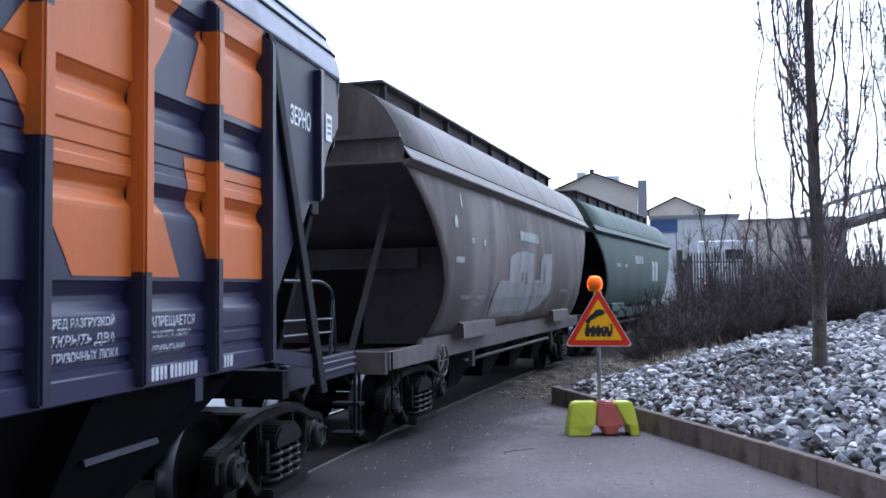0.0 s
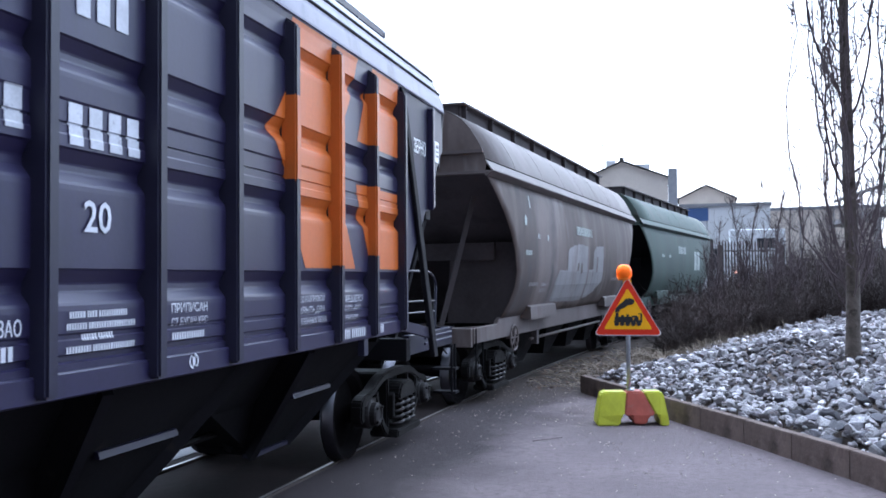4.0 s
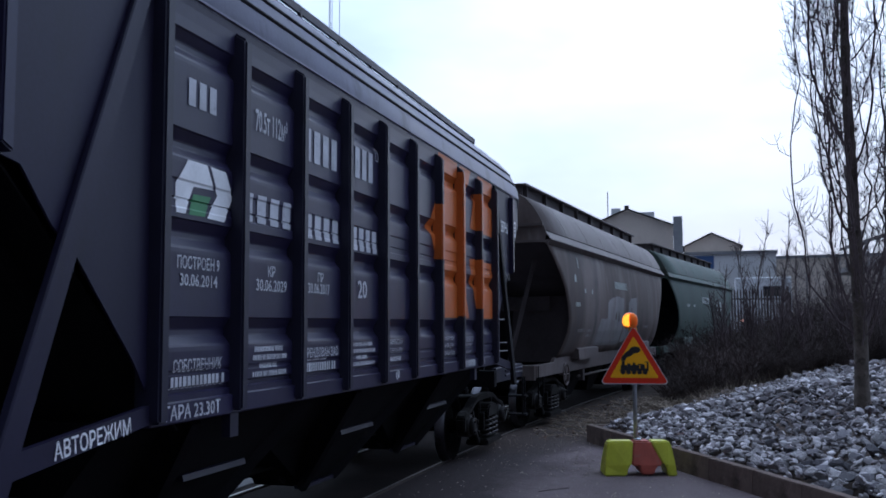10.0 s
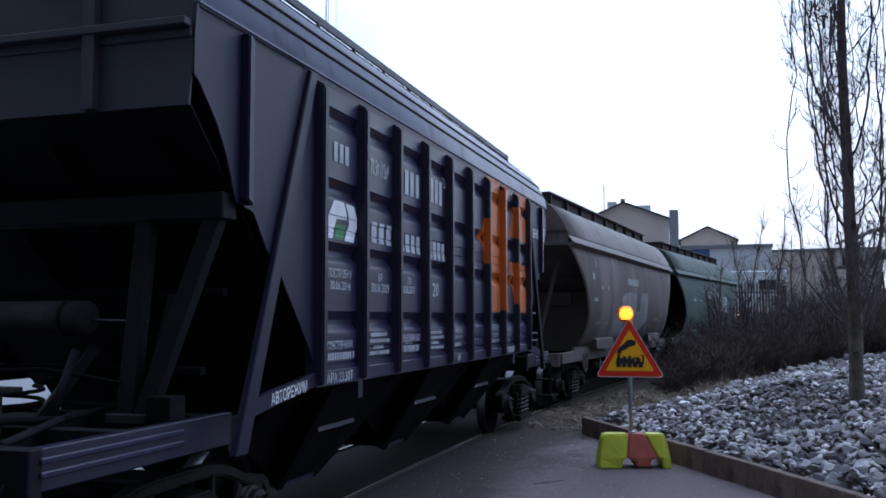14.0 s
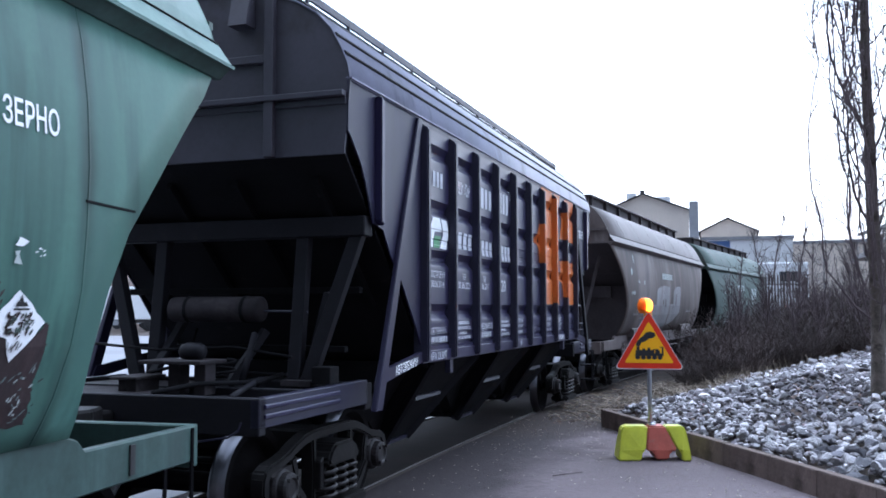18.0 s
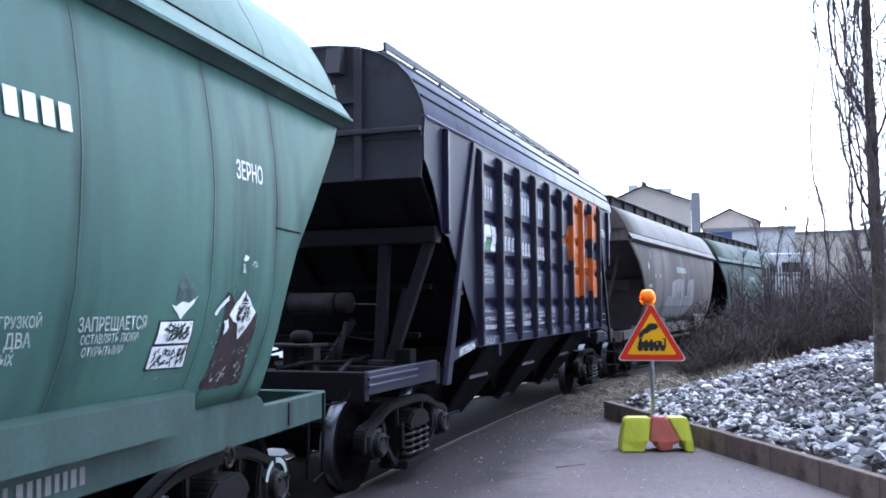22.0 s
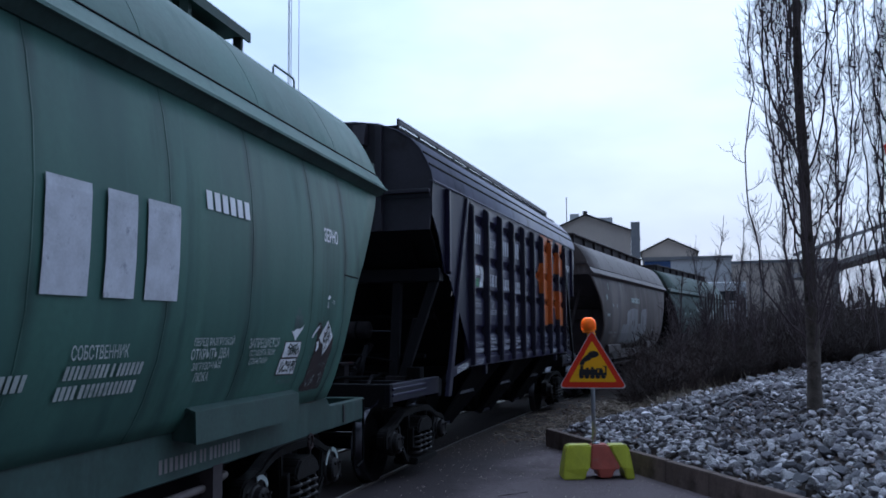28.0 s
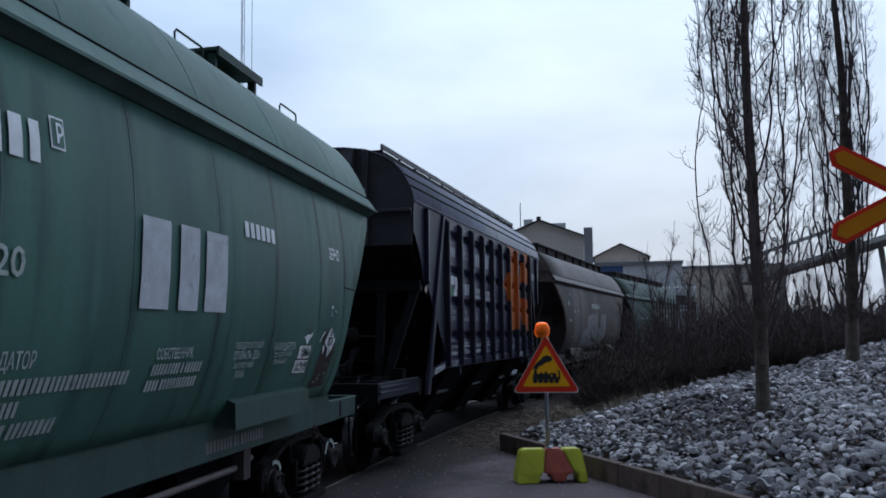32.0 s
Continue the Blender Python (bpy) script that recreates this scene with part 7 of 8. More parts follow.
def sapling(x, y, height, seed):
    r = random.Random(seed)
    t = thing("bare_sapling", "thin leafless birch sapling among the brush", "tree", "saplings in the brush")
    t.matrix_basis = pose(x, y, bank_z(x, y) - 0.05)
    V, F = [], []
    pts = wand(r, (0, 0, 0), (r.uniform(-0.1, 0.1), r.uniform(-0.1, 0.1), 1), height, 14, 0.045, 0.05)
    twig_tube(V, F, pts, 0.035, 0.006, 6)
    mesh_of("stem", V, F, "twig", t)
    V, F = [], []
    for i in range(34):
        k = r.randint(3, 12)
        q = pts[k].lerp(pts[k + 1], r.random())
        a = r.uniform(0, math.tau)
        tp = wand(r, q, (math.cos(a) * 0.7, math.sin(a) * 0.7, r.uniform(0.6, 1.4)), r.uniform(0.4, 1.3) * (1.2 - k / 14), 6, 0.12, 0.10)
        twig_tube(V, F, tp, 0.010, 0.003, 3)
        for _ in range(3):
            b = r.uniform(0, math.tau)
            tp2 = wand(r, tp[r.randint(1, 5)], (math.cos(b), math.sin(b), r.uniform(0.3, 1)), r.uniform(0.15, 0.4), 4, 0.15, 0.05)
            twig_tube(V, F, tp2, 0.005, 0.002, 3)
    mesh_of("crown", V, F, "twig", t)


def shrub_mesh(seed, height, width, stems):
    r = random.Random(seed)
    V, F = [], []
    for i in range(stems):
        a = r.uniform(0, math.tau)
        rad = width * 0.42 * math.sqrt(r.random())
        p = Vector((math.cos(a) * rad, math.sin(a) * rad, -0.05))
        ln = height * r.uniform(0.45, 1.0) if r.random() < 0.85 else height * r.uniform(1.0, 1.3)
        pts = wand(r, p, (math.cos(a) * 0.35 + r.gauss(0, 0.15), math.sin(a) * 0.35 + r.gauss(0, 0.15), 1), ln, 7, 0.12, 0.04)
        twig_tube(V, F, pts, r.uniform(0.006, 0.013), 0.003, 3)
        for j in range(r.randint(6, 9)):
            k = r.randint(1, 5)
            b = r.uniform(0, math.tau)
            tp = wand(r, pts[k].lerp(pts[k + 1], r.random()), (math.cos(b), math.sin(b), r.uniform(0.1, 1.2)), r.uniform(0.25, 0.7), 4, 0.22, 0.06)
            twig_tube(V, F, tp, 0.006, 0.0028, 3)
            if r.random() < 0.7:
                c = r.uniform(0, math.tau)
                tp2 = wand(r, tp[2], (math.cos(c), math.sin(c), r.uniform(0, 1)), r.uniform(0.15, 0.4), 3, 0.25, 0.05)
                twig_tube(V, F, tp2, 0.0048, 0.0026, 3)
    me = bpy.data.meshes.new("crown")
    me.from_pydata(V, [], F)
    me.materials.append(M["brush"])
    return me


def build_brush():
    r = random.Random(21)
    meshes = [shrub_mesh(40 + k, 1.7, 1.7, 105) for k in range(6)]
    spots = []
    for x0 in np.arange(0.9, 13.5, 0.8):
        for row in range(5):
            x = x0 + r.uniform(-0.4, 0.4)
            y = brush_edge(x) + 0.9 + row * 1.5 + r.uniform(-0.6, 0.6)
            if x - on_track(y)[0] > 3.0:
                spots.append((x, y, 0.66 + 0.10 * row))
    for y0 in np.arange(29, 46, 1.1):
        for row in range(3):
            x = on_track(y0)[0] + 3.2 + row * 1.3 + r.uniform(-0.4, 0.4)
            spots.append((x, y0 + r.uniform(-0.4, 0.4), 0.9))
    for k, (x, y, sc) in enumerate(spots):
        t = thing("leafless_shrub", "dense leafless brown shrub beside the siding", "shrub", "thicket of bare shrubs")
        s = sc * r.uniform(0.8, 1.25)
        t.matrix_basis = pose(x, y, bank_z(x, y) - 0.04, 0, 0, r.uniform(0, 360))
        ob = new("crown", meshes[k % 6])
        ob.parent = t
        ob.matrix_basis = Matrix.Diagonal((s * 1.1, s * 1.1, s, 1))


def build_litter():
    """Straw and cut stalks beside the rail, and a few twigs on the road."""
    r = random.Random(31)
    V, F = [], []
    for i in range(1500):
        u = r.random()
        heap = u < 0.72
        x, y = (0.15 + r.gauss(0, 0.50), 21.4 + r.gauss(0, 1.3)) if heap else (-1.35 + r.gauss(0, 0.65), 18.2 + r.gauss(0, 1.7))
        lat = x - on_track(y)[0]
        if lat < 1.15 or y < 15.9 or bank_z(x, y) > 0.75 or (not heap and bank_z(x, y) > 0.2):
            continue
        z = bank_z(x, y) + 0.01 + (max(0, 0.16 - 0.10 * math.hypot(x - 0.15, (y - 21.4) * 0.5)) * r.random() if heap else 0)
        a = r.uniform(0, math.tau)
        ln = r.uniform(0.10, 0.42)
        p = Vector((x, y, z))
        q = p + Vector((math.cos(a) * ln, math.sin(a) * ln, r.uniform(-0.01, 0.12)))
        twig_tube(V, F, [p, p.lerp(q, 0.5) + Vector((0, 0, r.uniform(0, 0.03))), q], 0.010 if heap else 0.007, 0.004, 3)
    ob = mesh_of("dead_straw", V, F, "straw", smooth=False)
    tagged(ob, "heap of dead straw and cut stalks beside the rail", "straw", kind="stuff")
    V, F = [], []
    for i in range(620):
        y = 7.0 + 9.5 * r.random() ** 0.8
        x = r.uniform(-3.0, np.interp(y, [6, 9.35, 11.1, 15.5], [3.0, 1.6, 0.85, -1.3]))
        a = r.uniform(0, math.tau)
        ln = r.uniform(0.006, 0.030)
        p = Vector((x, y, -0.008))
        twig_tube(V, F, [p, p + Vector((math.cos(a) * ln, math.sin(a) * ln, 0.006))], 0.004, 0.003, 3)
    ob = mesh_of("road_litter", V, F, "grit", smooth=False)
    tagged(ob, "scattered straw bits and grit on the asphalt", "litter", kind="stuff")
    V, F = [], []
    twig_tube(V, F, [Vector(p) for p in ((-1.42, 10.72, 0.0), (-1.30, 10.80, 0.008), (-1.18, 10.95, 0.004), (-1.10, 11.0, 0.002))], 0.008, 0.004, 5)
    ob = mesh_of("fallen_twig", V, F, "twig")
    tagged(ob, "thin dark fallen twig on the asphalt", "twig")
    V, F = [], []
    r = random.Random(77)
    for i in range(1700):
        y = r.uniform(17.5, 32)
        edge = np.interp(y, [15.5, 18.4, 24, 32], [-1.2, 0.1, 1.3, 3.2])
        x = edge + r.gauss(0.3, 0.7)
        if x - on_track(y)[0] < 1.2:
            continue
        p = Vector((x, y, bank_z(x, y) - 0.02))
        tp = wand(r, p, (r.gauss(0, 0.35), r.gauss(0, 0.35), 1), r.uniform(0.12, 0.40), 3, 0.2, -0.05)
        twig_tube(V, F, tp, 0.006, 0.002, 3)
    ob = mesh_of("dry_grass", V, F, "straw", smooth=False)
    tagged(ob, "dry yellow grass tufts along the siding", "grass", kind="stuff")


# ---- distance ----
def polar(az, dist):
    a = radians(az)
    return dist * math.sin(a), dist * math.cos(a)


def height_at(el, dist):
    return H_EYE + dist * math.tan(radians(el))


def window(parent, x0, x1, y, z0, z1):
    bm = bmnew()
    box(bm, x0 - 0.12, x1 + 0.12, y - 0.10, y - 0.02, z0 - 0.12, z1 + 0.12)
    w = part("window", bm, "steel_grey", parent)
    bm = bmnew()
    box(bm, x0, x1, y - 0.125, y - 0.105, z0, z1)
    part("pane", bm, "glass", w)


def gable_building(name, label, az0, az1, az_peak, el_eave, el_peak, dist, depth, windows=()):
    (x0, y0), (x1, y1) = polar(az0, dist), polar(az1, dist)
    wid = math.hypot(x1 - x0, y1 - y0)
    t = thing(name, label, "building")
    t.matrix_basis = pose(x0, y0, 0, 0, 0, math.degrees(math.atan2(y1 - y0, x1 - x0)))
    pk = wid * (az_peak - az0) / (az1 - az0)
    ze, zp = height_at(el_eave, dist), height_at(el_peak, dist)
    bm = bmnew()
    prism(bm, [(0, 0), (wid, 0), (wid, ze), (pk, zp), (0, ze)], "y", 0, depth)
    part("wall", bm, "plaster", t)
    bm = bmnew()
    for a, b in (((-0.4, ze - 0.15), (pk, zp + 0.05)), ((pk, zp + 0.05), (wid + 0.4, ze - 0.15))):
        hexa(bm, [(a[0], -0.4, a[1]), (b[0], -0.4, b[1]), (b[0], depth, b[1]), (a[0], depth, a[1]),
                  (a[0], -0.4, a[1] + 0.16), (b[0], -0.4, b[1] + 0.16), (b[0], depth, b[1] + 0.16), (a[0], depth, a[1] + 0.16)])
    part("roof", bm, "roof_dark", t)
    for a, b, c, d in windows:
        window(t, a, b, 0, c, d)
    return t, wid, ze, zp


def block_building(name, label, az0, az1, el_top, dist, depth, mat, panel=2.4):
    (x0, y0), (x1, y1) = polar(az0, dist), polar(az1, dist)
    wid = math.hypot(x1 - x0, y1 - y0)
    t = thing(name, label, "building")
    t.matrix_basis = pose(x0, y0, 0, 0, 0, math.degrees(math.atan2(y1 - y0, x1 - x0)))
    h = height_at(el_top, dist)
    bm = bmnew()
    box(bm, 0, wid, 0, depth, 0, h)
    part("wall", bm, mat, t)
    bm = bmnew()
    box(bm, -0.15, wid + 0.15, -0.15, depth, h, h + 0.3)
    part("parapet", bm, "steel_grey", t)
    bm = bmnew()
    for k in range(1, int(wid / panel)):
        box(bm, k * panel - 0.04, k * panel + 0.04, -0.05, 0, 0, h)
    part("panel_joints", bm, "steel_grey", t)
    return t, wid, h


def build_distance():
    # factory with a gable, a flue and roof plant
    t, wid, ze, zp = gable_building("factory_gable", "beige rendered factory gable with a dark roof", -4.3, 0.85, -1.89, 5.95, 6.95, 120, 30,
                                    ((4.0, 5.2, 11.5, 12.9), (7.5, 8.6, 9.0, 10.4)))
    bm = bmnew()
    box(bm, 3.0, 4.2, 2, 4, zp - 0.6, zp + 0.5)
    part("roof_plant", bm, "cladding", t)
    bm = bmnew()
    box(bm, 6.8, 8.6, 4, 7, zp - 1.0, zp + 0.15)
    part("roof_plant", bm, "cladding", t)
    bm = bmnew()
    tube(bm, [(2.6, 1, zp - 1), (2.6, 1, zp + 2.6)], 0.06, 6)
    part("aerial", bm, "roof_dark", t)
    bm = bmnew()
    tube(bm, [(5.0, 1, zp - 0.1), (5.0, 1, zp + 0.7)], 0.3, 8)
    part("roof_vent", bm, "roof_dark", t)
    x, y = polar(1.13, 118)
    f = thing("flue_stack", "square pale metal flue beside the factory", "chimney")
    f.matrix_basis = pose(x, y, 0)
    bm = bmnew()
    box(bm, -0.55, 0.55, -0.55, 0.55, 0, height_at(6.46, 118))
    bevel(bm, 0.05)
    part("shaft", bm, "steel_grey", f)
    for z in (4, 7, 10, 13):
        bm = bmnew()
        box(bm, -0.6, 0.6, -0.6, 0.6, z, z + 0.12)
        part("band", bm, "steel_grey", f)
    t, wid, ze, zp = gable_building("workshop_gable", "beige workshop gable behind the white hall", 1.5, 4.7, 3.08, 4.6, 5.35, 130, 25, ((3.4, 5.0, 9.4, 10.6),))
    bm = bmnew()
    for k in range(5):
        tube(bm, [(0.3 + k * 0.8, -1.2, 9.0), (0.3 + k * 0.8, -1.2, 11.3)], 0.08, 6)
    box(bm, -0.4, 4.2, -1.8, -0.6, 9.6, 9.75)
    part("gantry", bm, "roof_dark", t)
    t, wid, h = block_building("white_hall", "white clad industrial hall with a blue band", 1.6, 6.7, 4.1, 92, 20, "cladding")
    bm = bmnew()
    box(bm, 0, wid * 0.31, -0.06, -0.005, h - 1.35, h - 0.1)
    part("blue_band", bm, "blue", t)
    for a in (0.35, 0.55, 0.75):
        window(t, wid * a, wid * a + 0.9, 0, 2.6, 4.4)
    bm = bmnew()
    box(bm, wid * 0.3, wid * 0.36, -0.25, -0.01, 1.0, 5.4)
    part("downpipe", bm, "roof_dark", t)
    block_building("beige_hall", "long low beige factory hall", 6.55, 12.5, 3.75, 96, 22, "plaster", 3.0)
    # lorry behind the fence
    x, y = polar(4.36, 60)
    t = thing("lorry", "white box lorry with lit lamps behind the fence", "lorry")
    t.matrix_basis = pose(x, y, 0, 0, 0, -4)
    bm = bmnew()
    box(bm, 0.0, 3.3, -0.1, 6.4, 1.2, 4.75)
    bevel(bm, 0.05)
    part("box_body", bm, "cladding", t, "white box body")
    bm = bmnew()
    box(bm, 1.63, 2.67, -0.16, -0.11, 3.58, 4.18)
    part("windscreen", bm, "glass", t)
    bm = bmnew()
    box(bm, 0.2, 2.9, 0.0, 8.2, 0.75, 1.2)
    part("chassis", bm, "roof_dark", t)
    bm = bmnew()
    box(bm, 0.25, 2.85, 6.5, 8.4, 1.0, 3.6)
    bevel(bm, 0.15, 2)
    part("cab", bm, "cladding", t)
    for lx in (0.22, 1.85):
        bm = bmnew()
        box(bm, lx, lx + 0.20, -0.14, -0.05, 2.02, 2.16)
        part("lamp", bm, "red_lamp", t, "lit warm lamp")
    for lx in (0.35, 2.45):
        for ly in (1.2, 6.9):
            bm = bmnew()
            lathe(bm, [(0.2, -0.15), (0.5, -0.15), (0.5, 0.15), (0.2, 0.15)], 20, "x")
            for v in bm.verts:
                v.co += Vector((lx + 0.15, ly, 0.5))
            part("wheel", bm, "rubber", t)
    # picket fence
    t = thing("picket_fence", "tall grey steel picket fence round the yard", "fence")
    (x0, y0), (x1, y1) = polar(3.8, 47), polar(7.3, 48)
    n = 22
    first = None
    for k in range(n):
        u = k / (n - 1)
        m = pose(x0 + (x1 - x0) * u, y0 + (y1 - y0) * u, 0)
        if first is None:
            bm = bmnew()
            prism(bm, [(-0.035, 0.9), (0.035, 0.9), (0.035, 3.5), (0, 3.62), (-0.035, 3.5)], "y", -0.02, 0.02)
            first = part("picket", bm, "grey_roof", t)
            first.matrix_basis = m
        else:
            share("picket", first, t, m)
    bm = bmnew()
    for z in (1.2, 3.1):
        beam(bm, (x0, y0, z), (x1, y1, z), 0.05, 0.07)
    box(bm, x0 - 0.1, x0 + 0.1, y0 - 0.1, y0 + 0.1, 0, 3.4)
    box(bm, x1 - 0.1, x1 + 0.1, y1 - 0.1, y1 + 0.1, 0, 3.4)
    for k in range(1, 3):
        u = k / 3
        xx, yy = x0 + (x1 - x0) * u, y0 + (y1 - y0) * u
        box(bm, xx - 0.05, xx + 0.05, yy + 0.03, yy + 0.13, 0, 3.3)
    part("fence_rails", bm, "grey_roof", t)
    # conveyor bridge to the right
    t = thing("conveyor_bridge", "grey steel truss conveyor bridge rising over the trees", "bridge")
    (x0, y0), (x1, y1) = polar(10.5, 75), polar(24.0, 62)
    z0, z1, hh = height_at(2.85, 75), height_at(6.6, 62), 1.9
    bm = bmnew()
    for off in (0.0, 2.2):
        for dz in (0.0, hh):
            beam(bm, (x0, y0 + off, z0 + dz), (x1, y1 + off, z1 + dz), 0.16, 0.22)
    part("chord", bm, "concrete", t)
    bm = bmnew()
    beam(bm, (x0, y0 + 1.1, z0), (x1, y1 + 1.1, z1), 2.0, 0.35)
    part("belt_trough", bm, "concrete", t)
    n = 20
    for k in range(n):
        u, u2 = k / n, (k + 1) / n
        bm = bmnew()
        a = (x0 + (x1 - x0) * u, y0 + (y1 - y0) * u, z0 + (z1 - z0) * u)
        b = (x0 + (x1 - x0) * u2, y0 + (y1 - y0) * u2, z0 + (z1 - z0) * u2 + hh)
        beam(bm, a, b, 0.09, 0.09)
        beam(bm, a, (a[0], a[1], a[2] + hh), 0.09, 0.09)
        part("truss_bay", bm, "concrete", t)
        bm = bmnew()
        tube(bm, [(a[0], a[1] + 1.1 + 1.15 * math.cos(q * math.pi / 8), a[2] + hh + 0.9 * math.sin(q * math.pi / 8)) for q in range(9)], 0.06, 5)
        part("hoop", bm, "concrete", t)
    for u in (0.18, 0.62):
        bm = bmnew()
        xx, yy, zz = x0 + (x1 - x0) * u, y0 + (y1 - y0) * u, z0 + (z1 - z0) * u
        beam(bm, (xx - 0.8, yy, 0), (xx, yy, zz), 0.3, 0.3)
        beam(bm, (xx + 0.8, yy + 2.2, 0), (xx, yy + 2.2, zz), 0.3, 0.3)
        part("trestle", bm, "concrete", t)
    # radio mast with its stay
    x, y = polar(-20.45, 85)
    t = thing("radio_mast", "slender grey lattice radio mast", "mast")
    t.matrix_basis = pose(x, y, 0)
    bm = bmnew()
    for k in range(3):
        a = k * math.tau / 3
        tube(bm, [(0.16 * math.cos(a), 0.16 * math.sin(a), 0), (0.16 * math.cos(a), 0.16 * math.sin(a), 46)], 0.03, 5)
    for k in range(90):
        a, b = k * math.tau / 3, (k + 1) * math.tau / 3
        beam(bm, (0.16 * math.cos(a), 0.16 * math.sin(a), k * 0.5), (0.16 * math.cos(b), 0.16 * math.sin(b), k * 0.5 + 0.5), 0.02, 0.02)
    part("lattice", bm, "steel_grey", t)
    bm = bmnew()
    tube(bm, [(0.9, 0, 0), (0.9, 0, 40)], 0.03, 5)
    tube(bm, [(0.16, 0, 39.5), (0.9, 0, 39.5)], 0.02, 5)
    part("stay_cable", bm, "steel_grey", t)
    # trailers in the yard
    for az, dist, turn, ln in ((-39.5, 88, 70, 12.5), (-35.4, 98, 74, 7.0)):
        x, y = polar(az, dist)
        t = thing("semi_trailer", "white box semi-trailer parked in the yard", "trailer", "parked trailers")
        t.matrix_basis = pose(x, y, 0, 0, 0, turn - 70 + 36)
        bm = bmnew()
        box(bm, 0, ln, -1.25, 1.25, 1.05, 4.0)
        bevel(bm, 0.04)
        part("box_body", bm, "cladding", t)
        bm = bmnew()
        box(bm, 0.2, ln - 0.2, -1.1, 1.1, 0.75, 1.04)
        part("chassis", bm, "roof_dark", t)
        bm = bmnew()
        box(bm, 0.4, 1.4, -1.30, -1.255, 2.4, 3.6)
        part("cooling_unit", bm, "glass", t)
        bm = bmnew()
        box(bm, 2.2, ln * 0.7, -1.28, -1.2, 0.55, 1.0)
        part("side_guard", bm, "steel_grey", t)
        for wx in (2.6, 3.9, 5.2, ln - 1.2):
            bm = bmnew()
            lathe(bm, [(0.08, -1.26), (0.28, -1.22), (0.30, -1.24), (0.48, -1.2), (0.5, -0.95), (0.48, -0.9), (0.1, -0.9)], 18)
            for v in bm.verts:
                v.co += Vector((wx, 0, 0.5))
            part("wheel", bm, "rubber", t)
    # yard lamps, direction board and small marker
    for az, dist, h in ((-36.2, 100, 9.0), (-38.8, 104, 9.0)):
        x, y = polar(az, dist)
        t = thing("yard_lamp", "grey steel yard lamp post", "street lamp", "yard lamps")
        t.matrix_basis = pose(x, y, 0, 0, 0, 30)
        bm = bmnew()
        tube(bm, [(0, 0, 0), (0, 0, h - 0.6), (-0.3, 0, h - 0.1), (-1.2, 0, h)], 0.09, 8)
        part("post", bm, "zinc", t)
        bm = bmnew()
        box(bm, -1.7, -1.1, -0.15, 0.15, h - 0.06, h + 0.08)
        part("head", bm, "steel_grey", t)
    x, y = polar(-39.2, 110)
    t = thing("direction_board", "blue road direction board with white bars", "road sign")
    t.matrix_basis = pose(x, y, 0, 0, 0, 38)
    bm = bmnew()
    box(bm, -3.2, 3.2, -0.1, 0.1, 6.1, 7.8)
    part("panel", bm, "blue", t)
    bm = bmnew()
    box(bm, -0.6, 2.8, -0.13, -0.11, 6.4, 7.5)
    part("plain_bars", bm, "cladding", t)
    bm = bmnew()
    beam(bm, (3.0, 0, 0), (3.0, 0, 7.8), 0.2, 0.2)
    part("post", bm, "zinc", t)
    x, y = polar(-38.4, 36)
    t = thing("traffic_marker", "small pale marker post on the yard", "marker")
    t.matrix_basis = pose(x, y, 0)
    bm = bmnew()
    lathe(bm, [(0.28, -0.015), (0.28, 0.06), (0.06, 0.10), (0.04, 0.7), (0.02, 0.75)], 12, "z")
    part("post", bm, "straw", t)
    # wooded rocky slope with a wall on top, behind the yard
    bm = bmnew()
    r = random.Random(4)
    rows = []
    for j, (dist, z) in enumerate(((112, -0.05), (114, 2.2), (118, 5.0), (124, 8.2), (132, 9.6), (150, 10.5), (180, 10.5))):
        rows.append([(*polar(az, dist + 2.5 * noise.noise((az * 0.3, j, 0))), max(-0.05, z + 1.4 * noise.noise((az * 0.5, j * 0.9, 5)) * min(1, j))) for az in np.arange(-70, -6, 0.8)])
    sheet(bm, rows)
    bmesh.ops.recalc_face_normals(bm, faces=bm.faces)
    tagged(part("hillside", bm, "hill", smooth=True), "brown rocky slope with scrub behind the yard", "hillside", kind="structure")
    t = thing("terrace_wall", "pale concrete parapet along the top of the slope", "wall")
    bm = bmnew()
    pts = [polar(az, 121) for az in np.arange(-60, -28, 2.0)]
    for a, b in zip(pts, pts[1:]):
        beam(bm, (*a, 8.9), (*b, 8.9), 0.5, 0.5)
    part("coping", bm, "concrete", t)
    for a in pts:
        bm = bmnew()
        beam(bm, (*a, 5.0), (*a, 8.7), 0.4, 0.4)
        part("pier", bm, "concrete", t)
    # scrub on the slope
    V, F = [], []
    for i in range(1200):
        az, dist = r.uniform(-60, -25), r.uniform(112, 121)
        x, y = polar(az, dist)
        z = np.interp(dist, (112, 114, 118, 124), (0, 2.2, 5.0, 8.2))
        tp = wand(r, (x, y, z - 0.5), (r.gauss(0, 0.3), r.gauss(0, 0.3), 1), r.uniform(1.2, 3.5), 4, 0.2, 0.0)
        twig_tube(V, F, tp, 0.07, 0.03, 3)
    ob = mesh_of("slope_scrub", V, F, "brush")
    tagged(ob, "leafless scrub on the rocky slope", "scrub", kind="stuff")
    # far tree line that closes the horizon
    r = random.Random(9)
    V, F = [], []
    for i in range(2600):
        az = r.uniform(-75, 75)
        dist = r.uniform(190, 230) if az < 8 else r.uniform(110, 170)
        x, y = polar(az, dist)
        tp = wand(r, (x, y, -0.5), (r.gauss(0, 0.25), r.gauss(0, 0.25), 1), r.uniform(3, 8.5), 4, 0.16, 0.02)
        twig_tube(V, F, tp, 0.28, 0.08, 3)
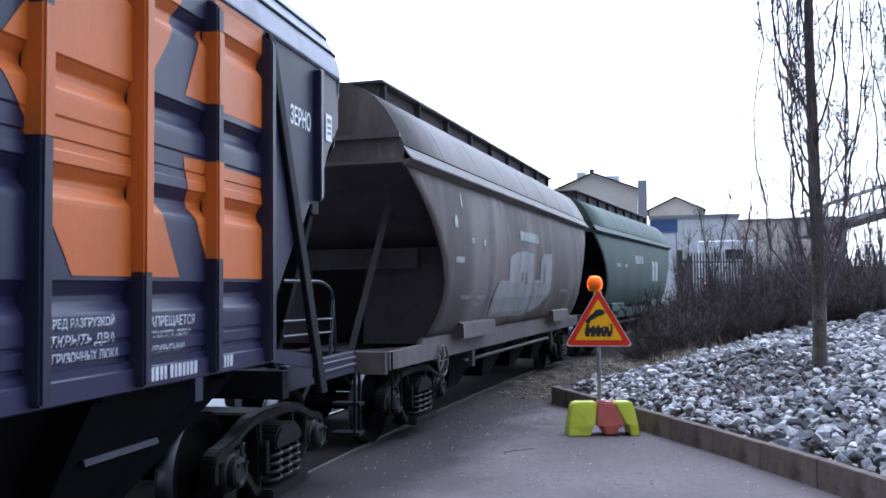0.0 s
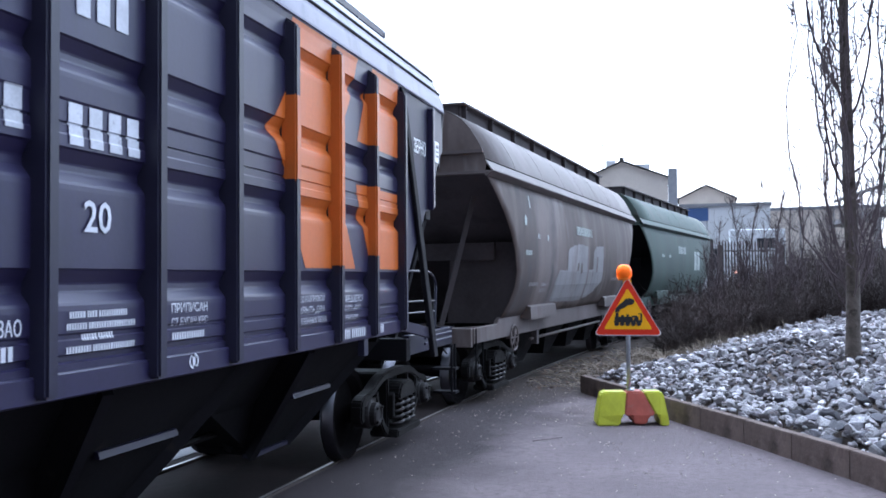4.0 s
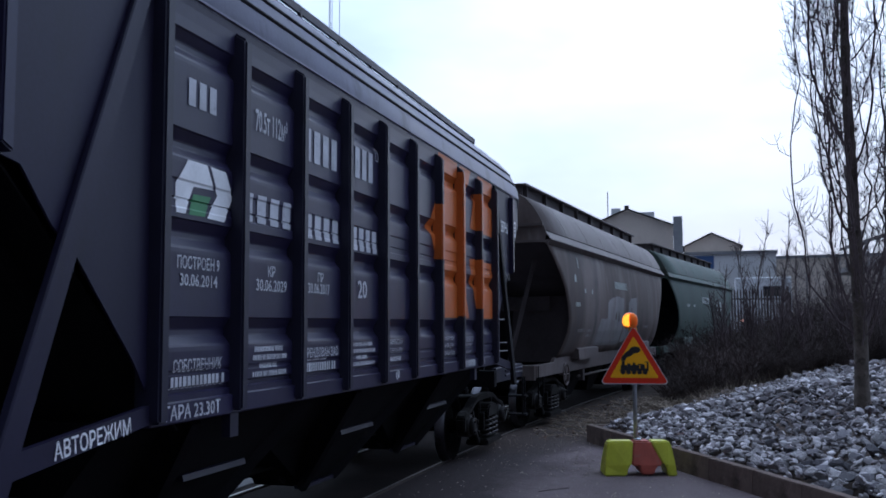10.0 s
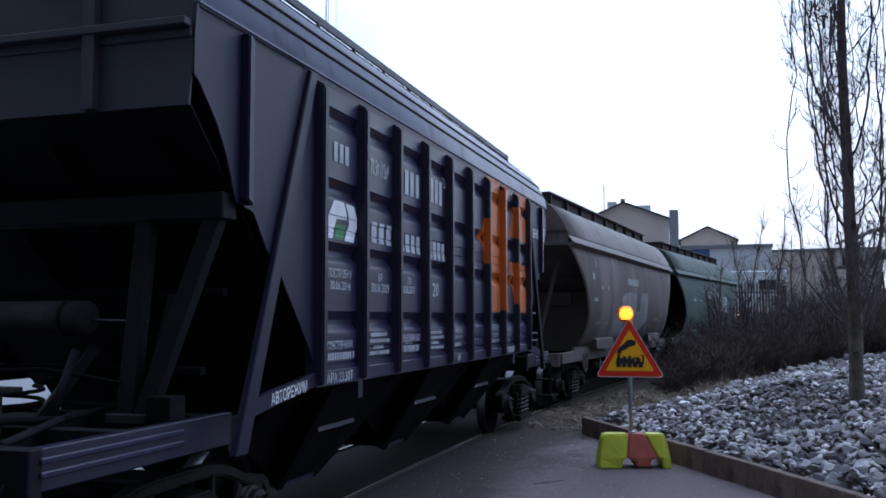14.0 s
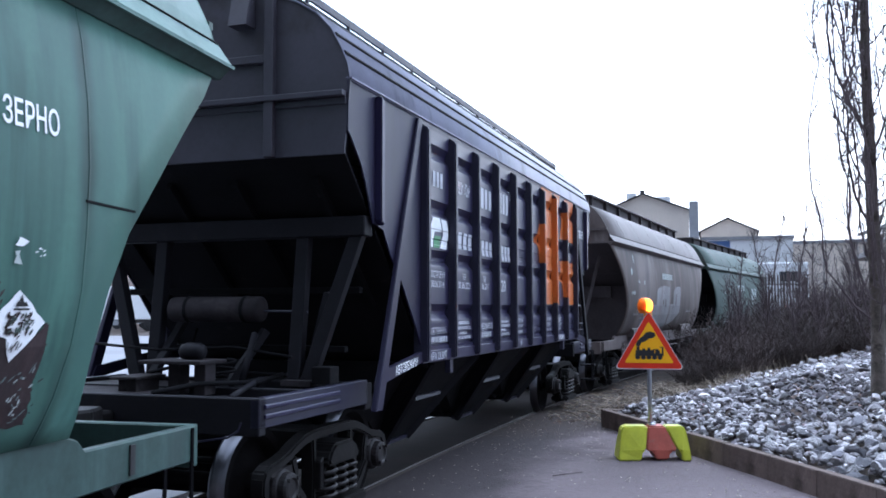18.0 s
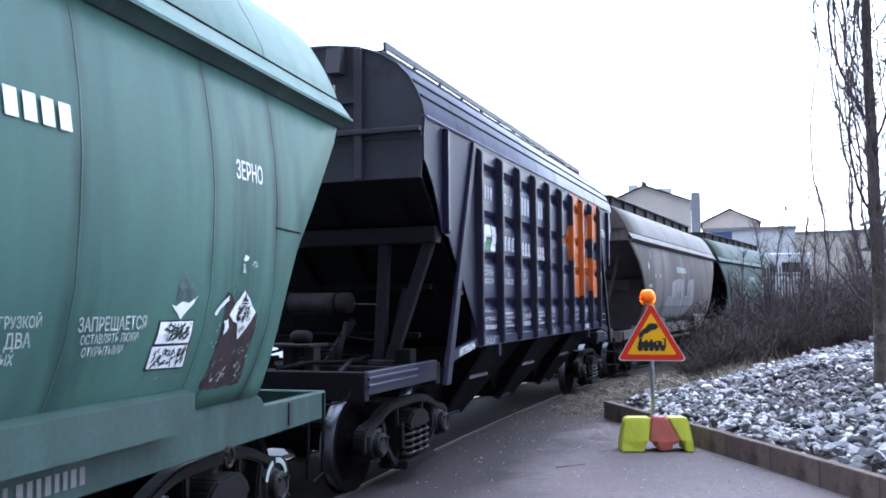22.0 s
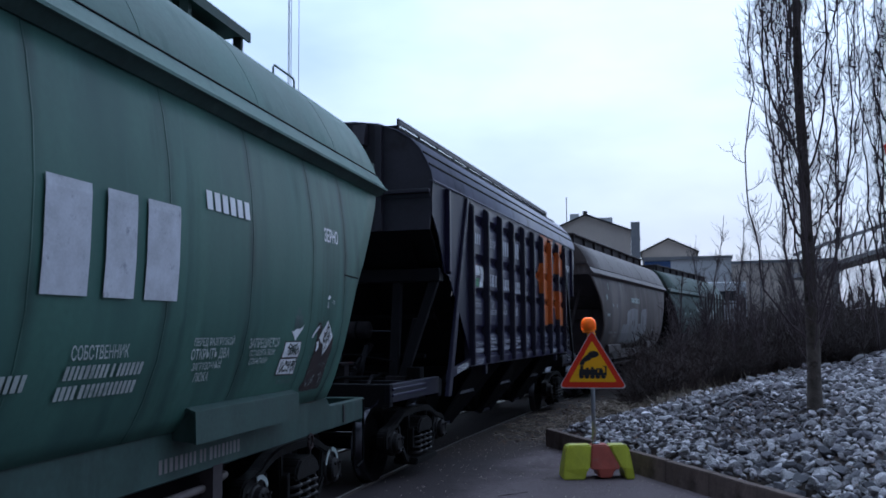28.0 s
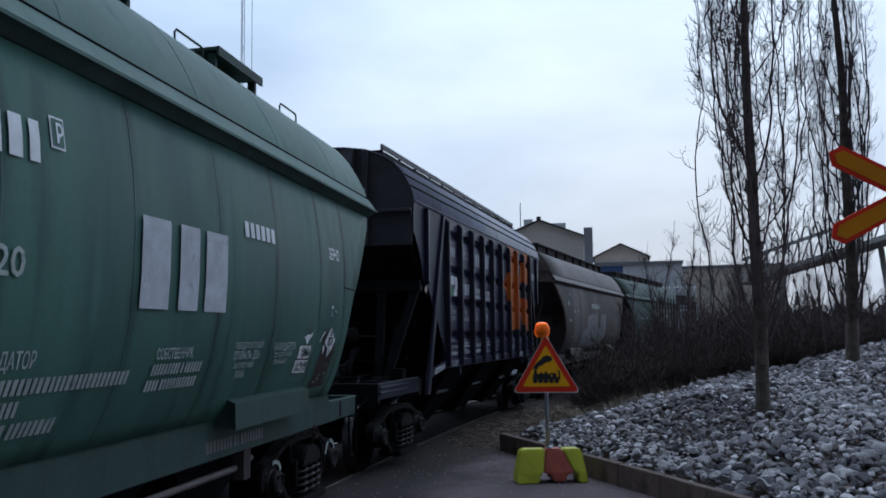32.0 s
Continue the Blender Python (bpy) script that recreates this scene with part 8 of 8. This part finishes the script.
    ob = mesh_of("far_woods", V, F, "brush")
    tagged(ob, "grey brown leafless woods in the distance", "woods", kind="stuff")
    # town blocks behind the camera, out of the shot, closing the place
    block_building("rear_hall", "plain beige hall across the road", 150, 215, 5.0, 60, 15, "plaster", 4.0)
    block_building("side_hall", "plain beige hall beyond the bank", 72, 118, 4.0, 70, 15, "plaster", 4.0)


# ---- train and its motion ----
RUN = (0.015454, -0.198606, 0.104713, 0.410083, -0.539225, -1.484591, 8.694688, 12.246245)


def run(t):
    """Metres along the track of the slate wagon's place in the train."""
    u, s = (t - 16) / 16, 0.0
    for c in RUN:
        s = s * u + c
    return s


def on_rails(s, half=5.2):
    ax, ay, _ = on_track(s - half)
    bx, by, _ = on_track(s + half)
    return pose((ax + bx) / 2, (ay + by) / 2, 0.012, 0, 0, math.degrees(math.atan2(by - ay, bx - ax)))


build_ground()
build_track()
build_kerb()
TRAIN = []
slate, slate_wheels = slate_wagon()
TRAIN.append((slate, slate_wheels, -0.28))
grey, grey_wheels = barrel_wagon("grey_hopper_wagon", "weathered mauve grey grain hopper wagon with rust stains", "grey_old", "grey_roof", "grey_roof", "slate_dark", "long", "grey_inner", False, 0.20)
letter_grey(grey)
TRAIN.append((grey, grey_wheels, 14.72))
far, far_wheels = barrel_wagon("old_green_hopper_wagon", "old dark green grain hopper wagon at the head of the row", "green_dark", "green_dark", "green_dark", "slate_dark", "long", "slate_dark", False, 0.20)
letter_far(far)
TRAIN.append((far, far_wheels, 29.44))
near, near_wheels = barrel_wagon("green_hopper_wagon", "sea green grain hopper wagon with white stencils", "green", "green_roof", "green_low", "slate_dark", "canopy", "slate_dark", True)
letter_green(near)
bogie_marks(near)
TRAIN.append((near, near_wheels, -14.72))
ROTOR = build_sign()
build_crossbuck()
poplar(2.61, 13.4, 10.5, 0.094, 1, 1.3, "tall bare poplar with a scarred trunk among stones")
poplar(5.81, 20.34, 11.5, 0.13, 2, 1.3, "tall bare poplar further up the stone bank")
poplar(9.6, 25.5, 11.0, 0.13, 6, 1.1, "bare poplar near the top of the bank")
for k, (x, y, h) in enumerate(((2.25, 24.9, 4.6), (2.91, 24.8, 4.35), (3.9, 28.0, 4.4), (1.6, 26.0, 3.6), (3.4, 24.2, 3.4), (2.6, 26.5, 4.0), (5.4, 25.0, 4.0), (7.0, 27.0, 4.2), (8.4, 23.0, 3.6), (11.0, 28.0, 4.5))):
    sapling(x, y, h, 50 + k)
rs = random.Random(17)
for k in range(12):
    x = rs.uniform(1.2, 4.6)
    sapling(x, brush_edge(x) + rs.uniform(0.6, 3.5), rs.uniform(1.8, 3.0), 110 + k)
for k in range(16):
    x = rs.uniform(3.5, 13.0)
    sapling(x, brush_edge(x) + rs.uniform(1.0, 5.0), rs.uniform(2.4, 3.8), 80 + k)
build_brush()
build_litter()
build_distance()
build_stones()
build_leaves()

FLASHES = (1.35, 3.05, 4.85, 6.60, 8.45, 10.25, 12.10, 13.98, 15.85, 17.75, 19.75, 21.60, 23.50, 25.40, 27.40, 29.20, 31.10)


def motions():
    times = [k * 0.5 for k in range(65)]
    for wagon, wheels, back in TRAIN:
        walk(wagon, [(t, on_rails(run(t) + back)) for t in times])
        for wheel in wheels:
            at = wheel.matrix_basis.translation.copy()
            walk(wheel, [(t, pose(at.x, at.y, at.z, 0, math.degrees(run(t) / 0.478), 0)) for t in times])
    # the lamp's rotor faces the camera at each flash
    face = -90.0 + 2.0
    marks, turns = [], []
    for k, f in enumerate((-0.45, *FLASHES, 32.95)):
        for dt, a in ((-0.52, -175), (-0.36, -150), (-0.20, -50), (0.20, 50), (0.36, 150), (0.52, 175)):
            marks.append(f + dt)
            turns.append(360.0 * k + a)
    at = ROTOR.matrix_basis.translation.copy()
    walk(ROTOR, [(t * 0.1, pose(at.x, at.y, at.z, 0, 0, face + float(np.interp(t * 0.1, marks, turns)))) for t in range(321)])


motions()
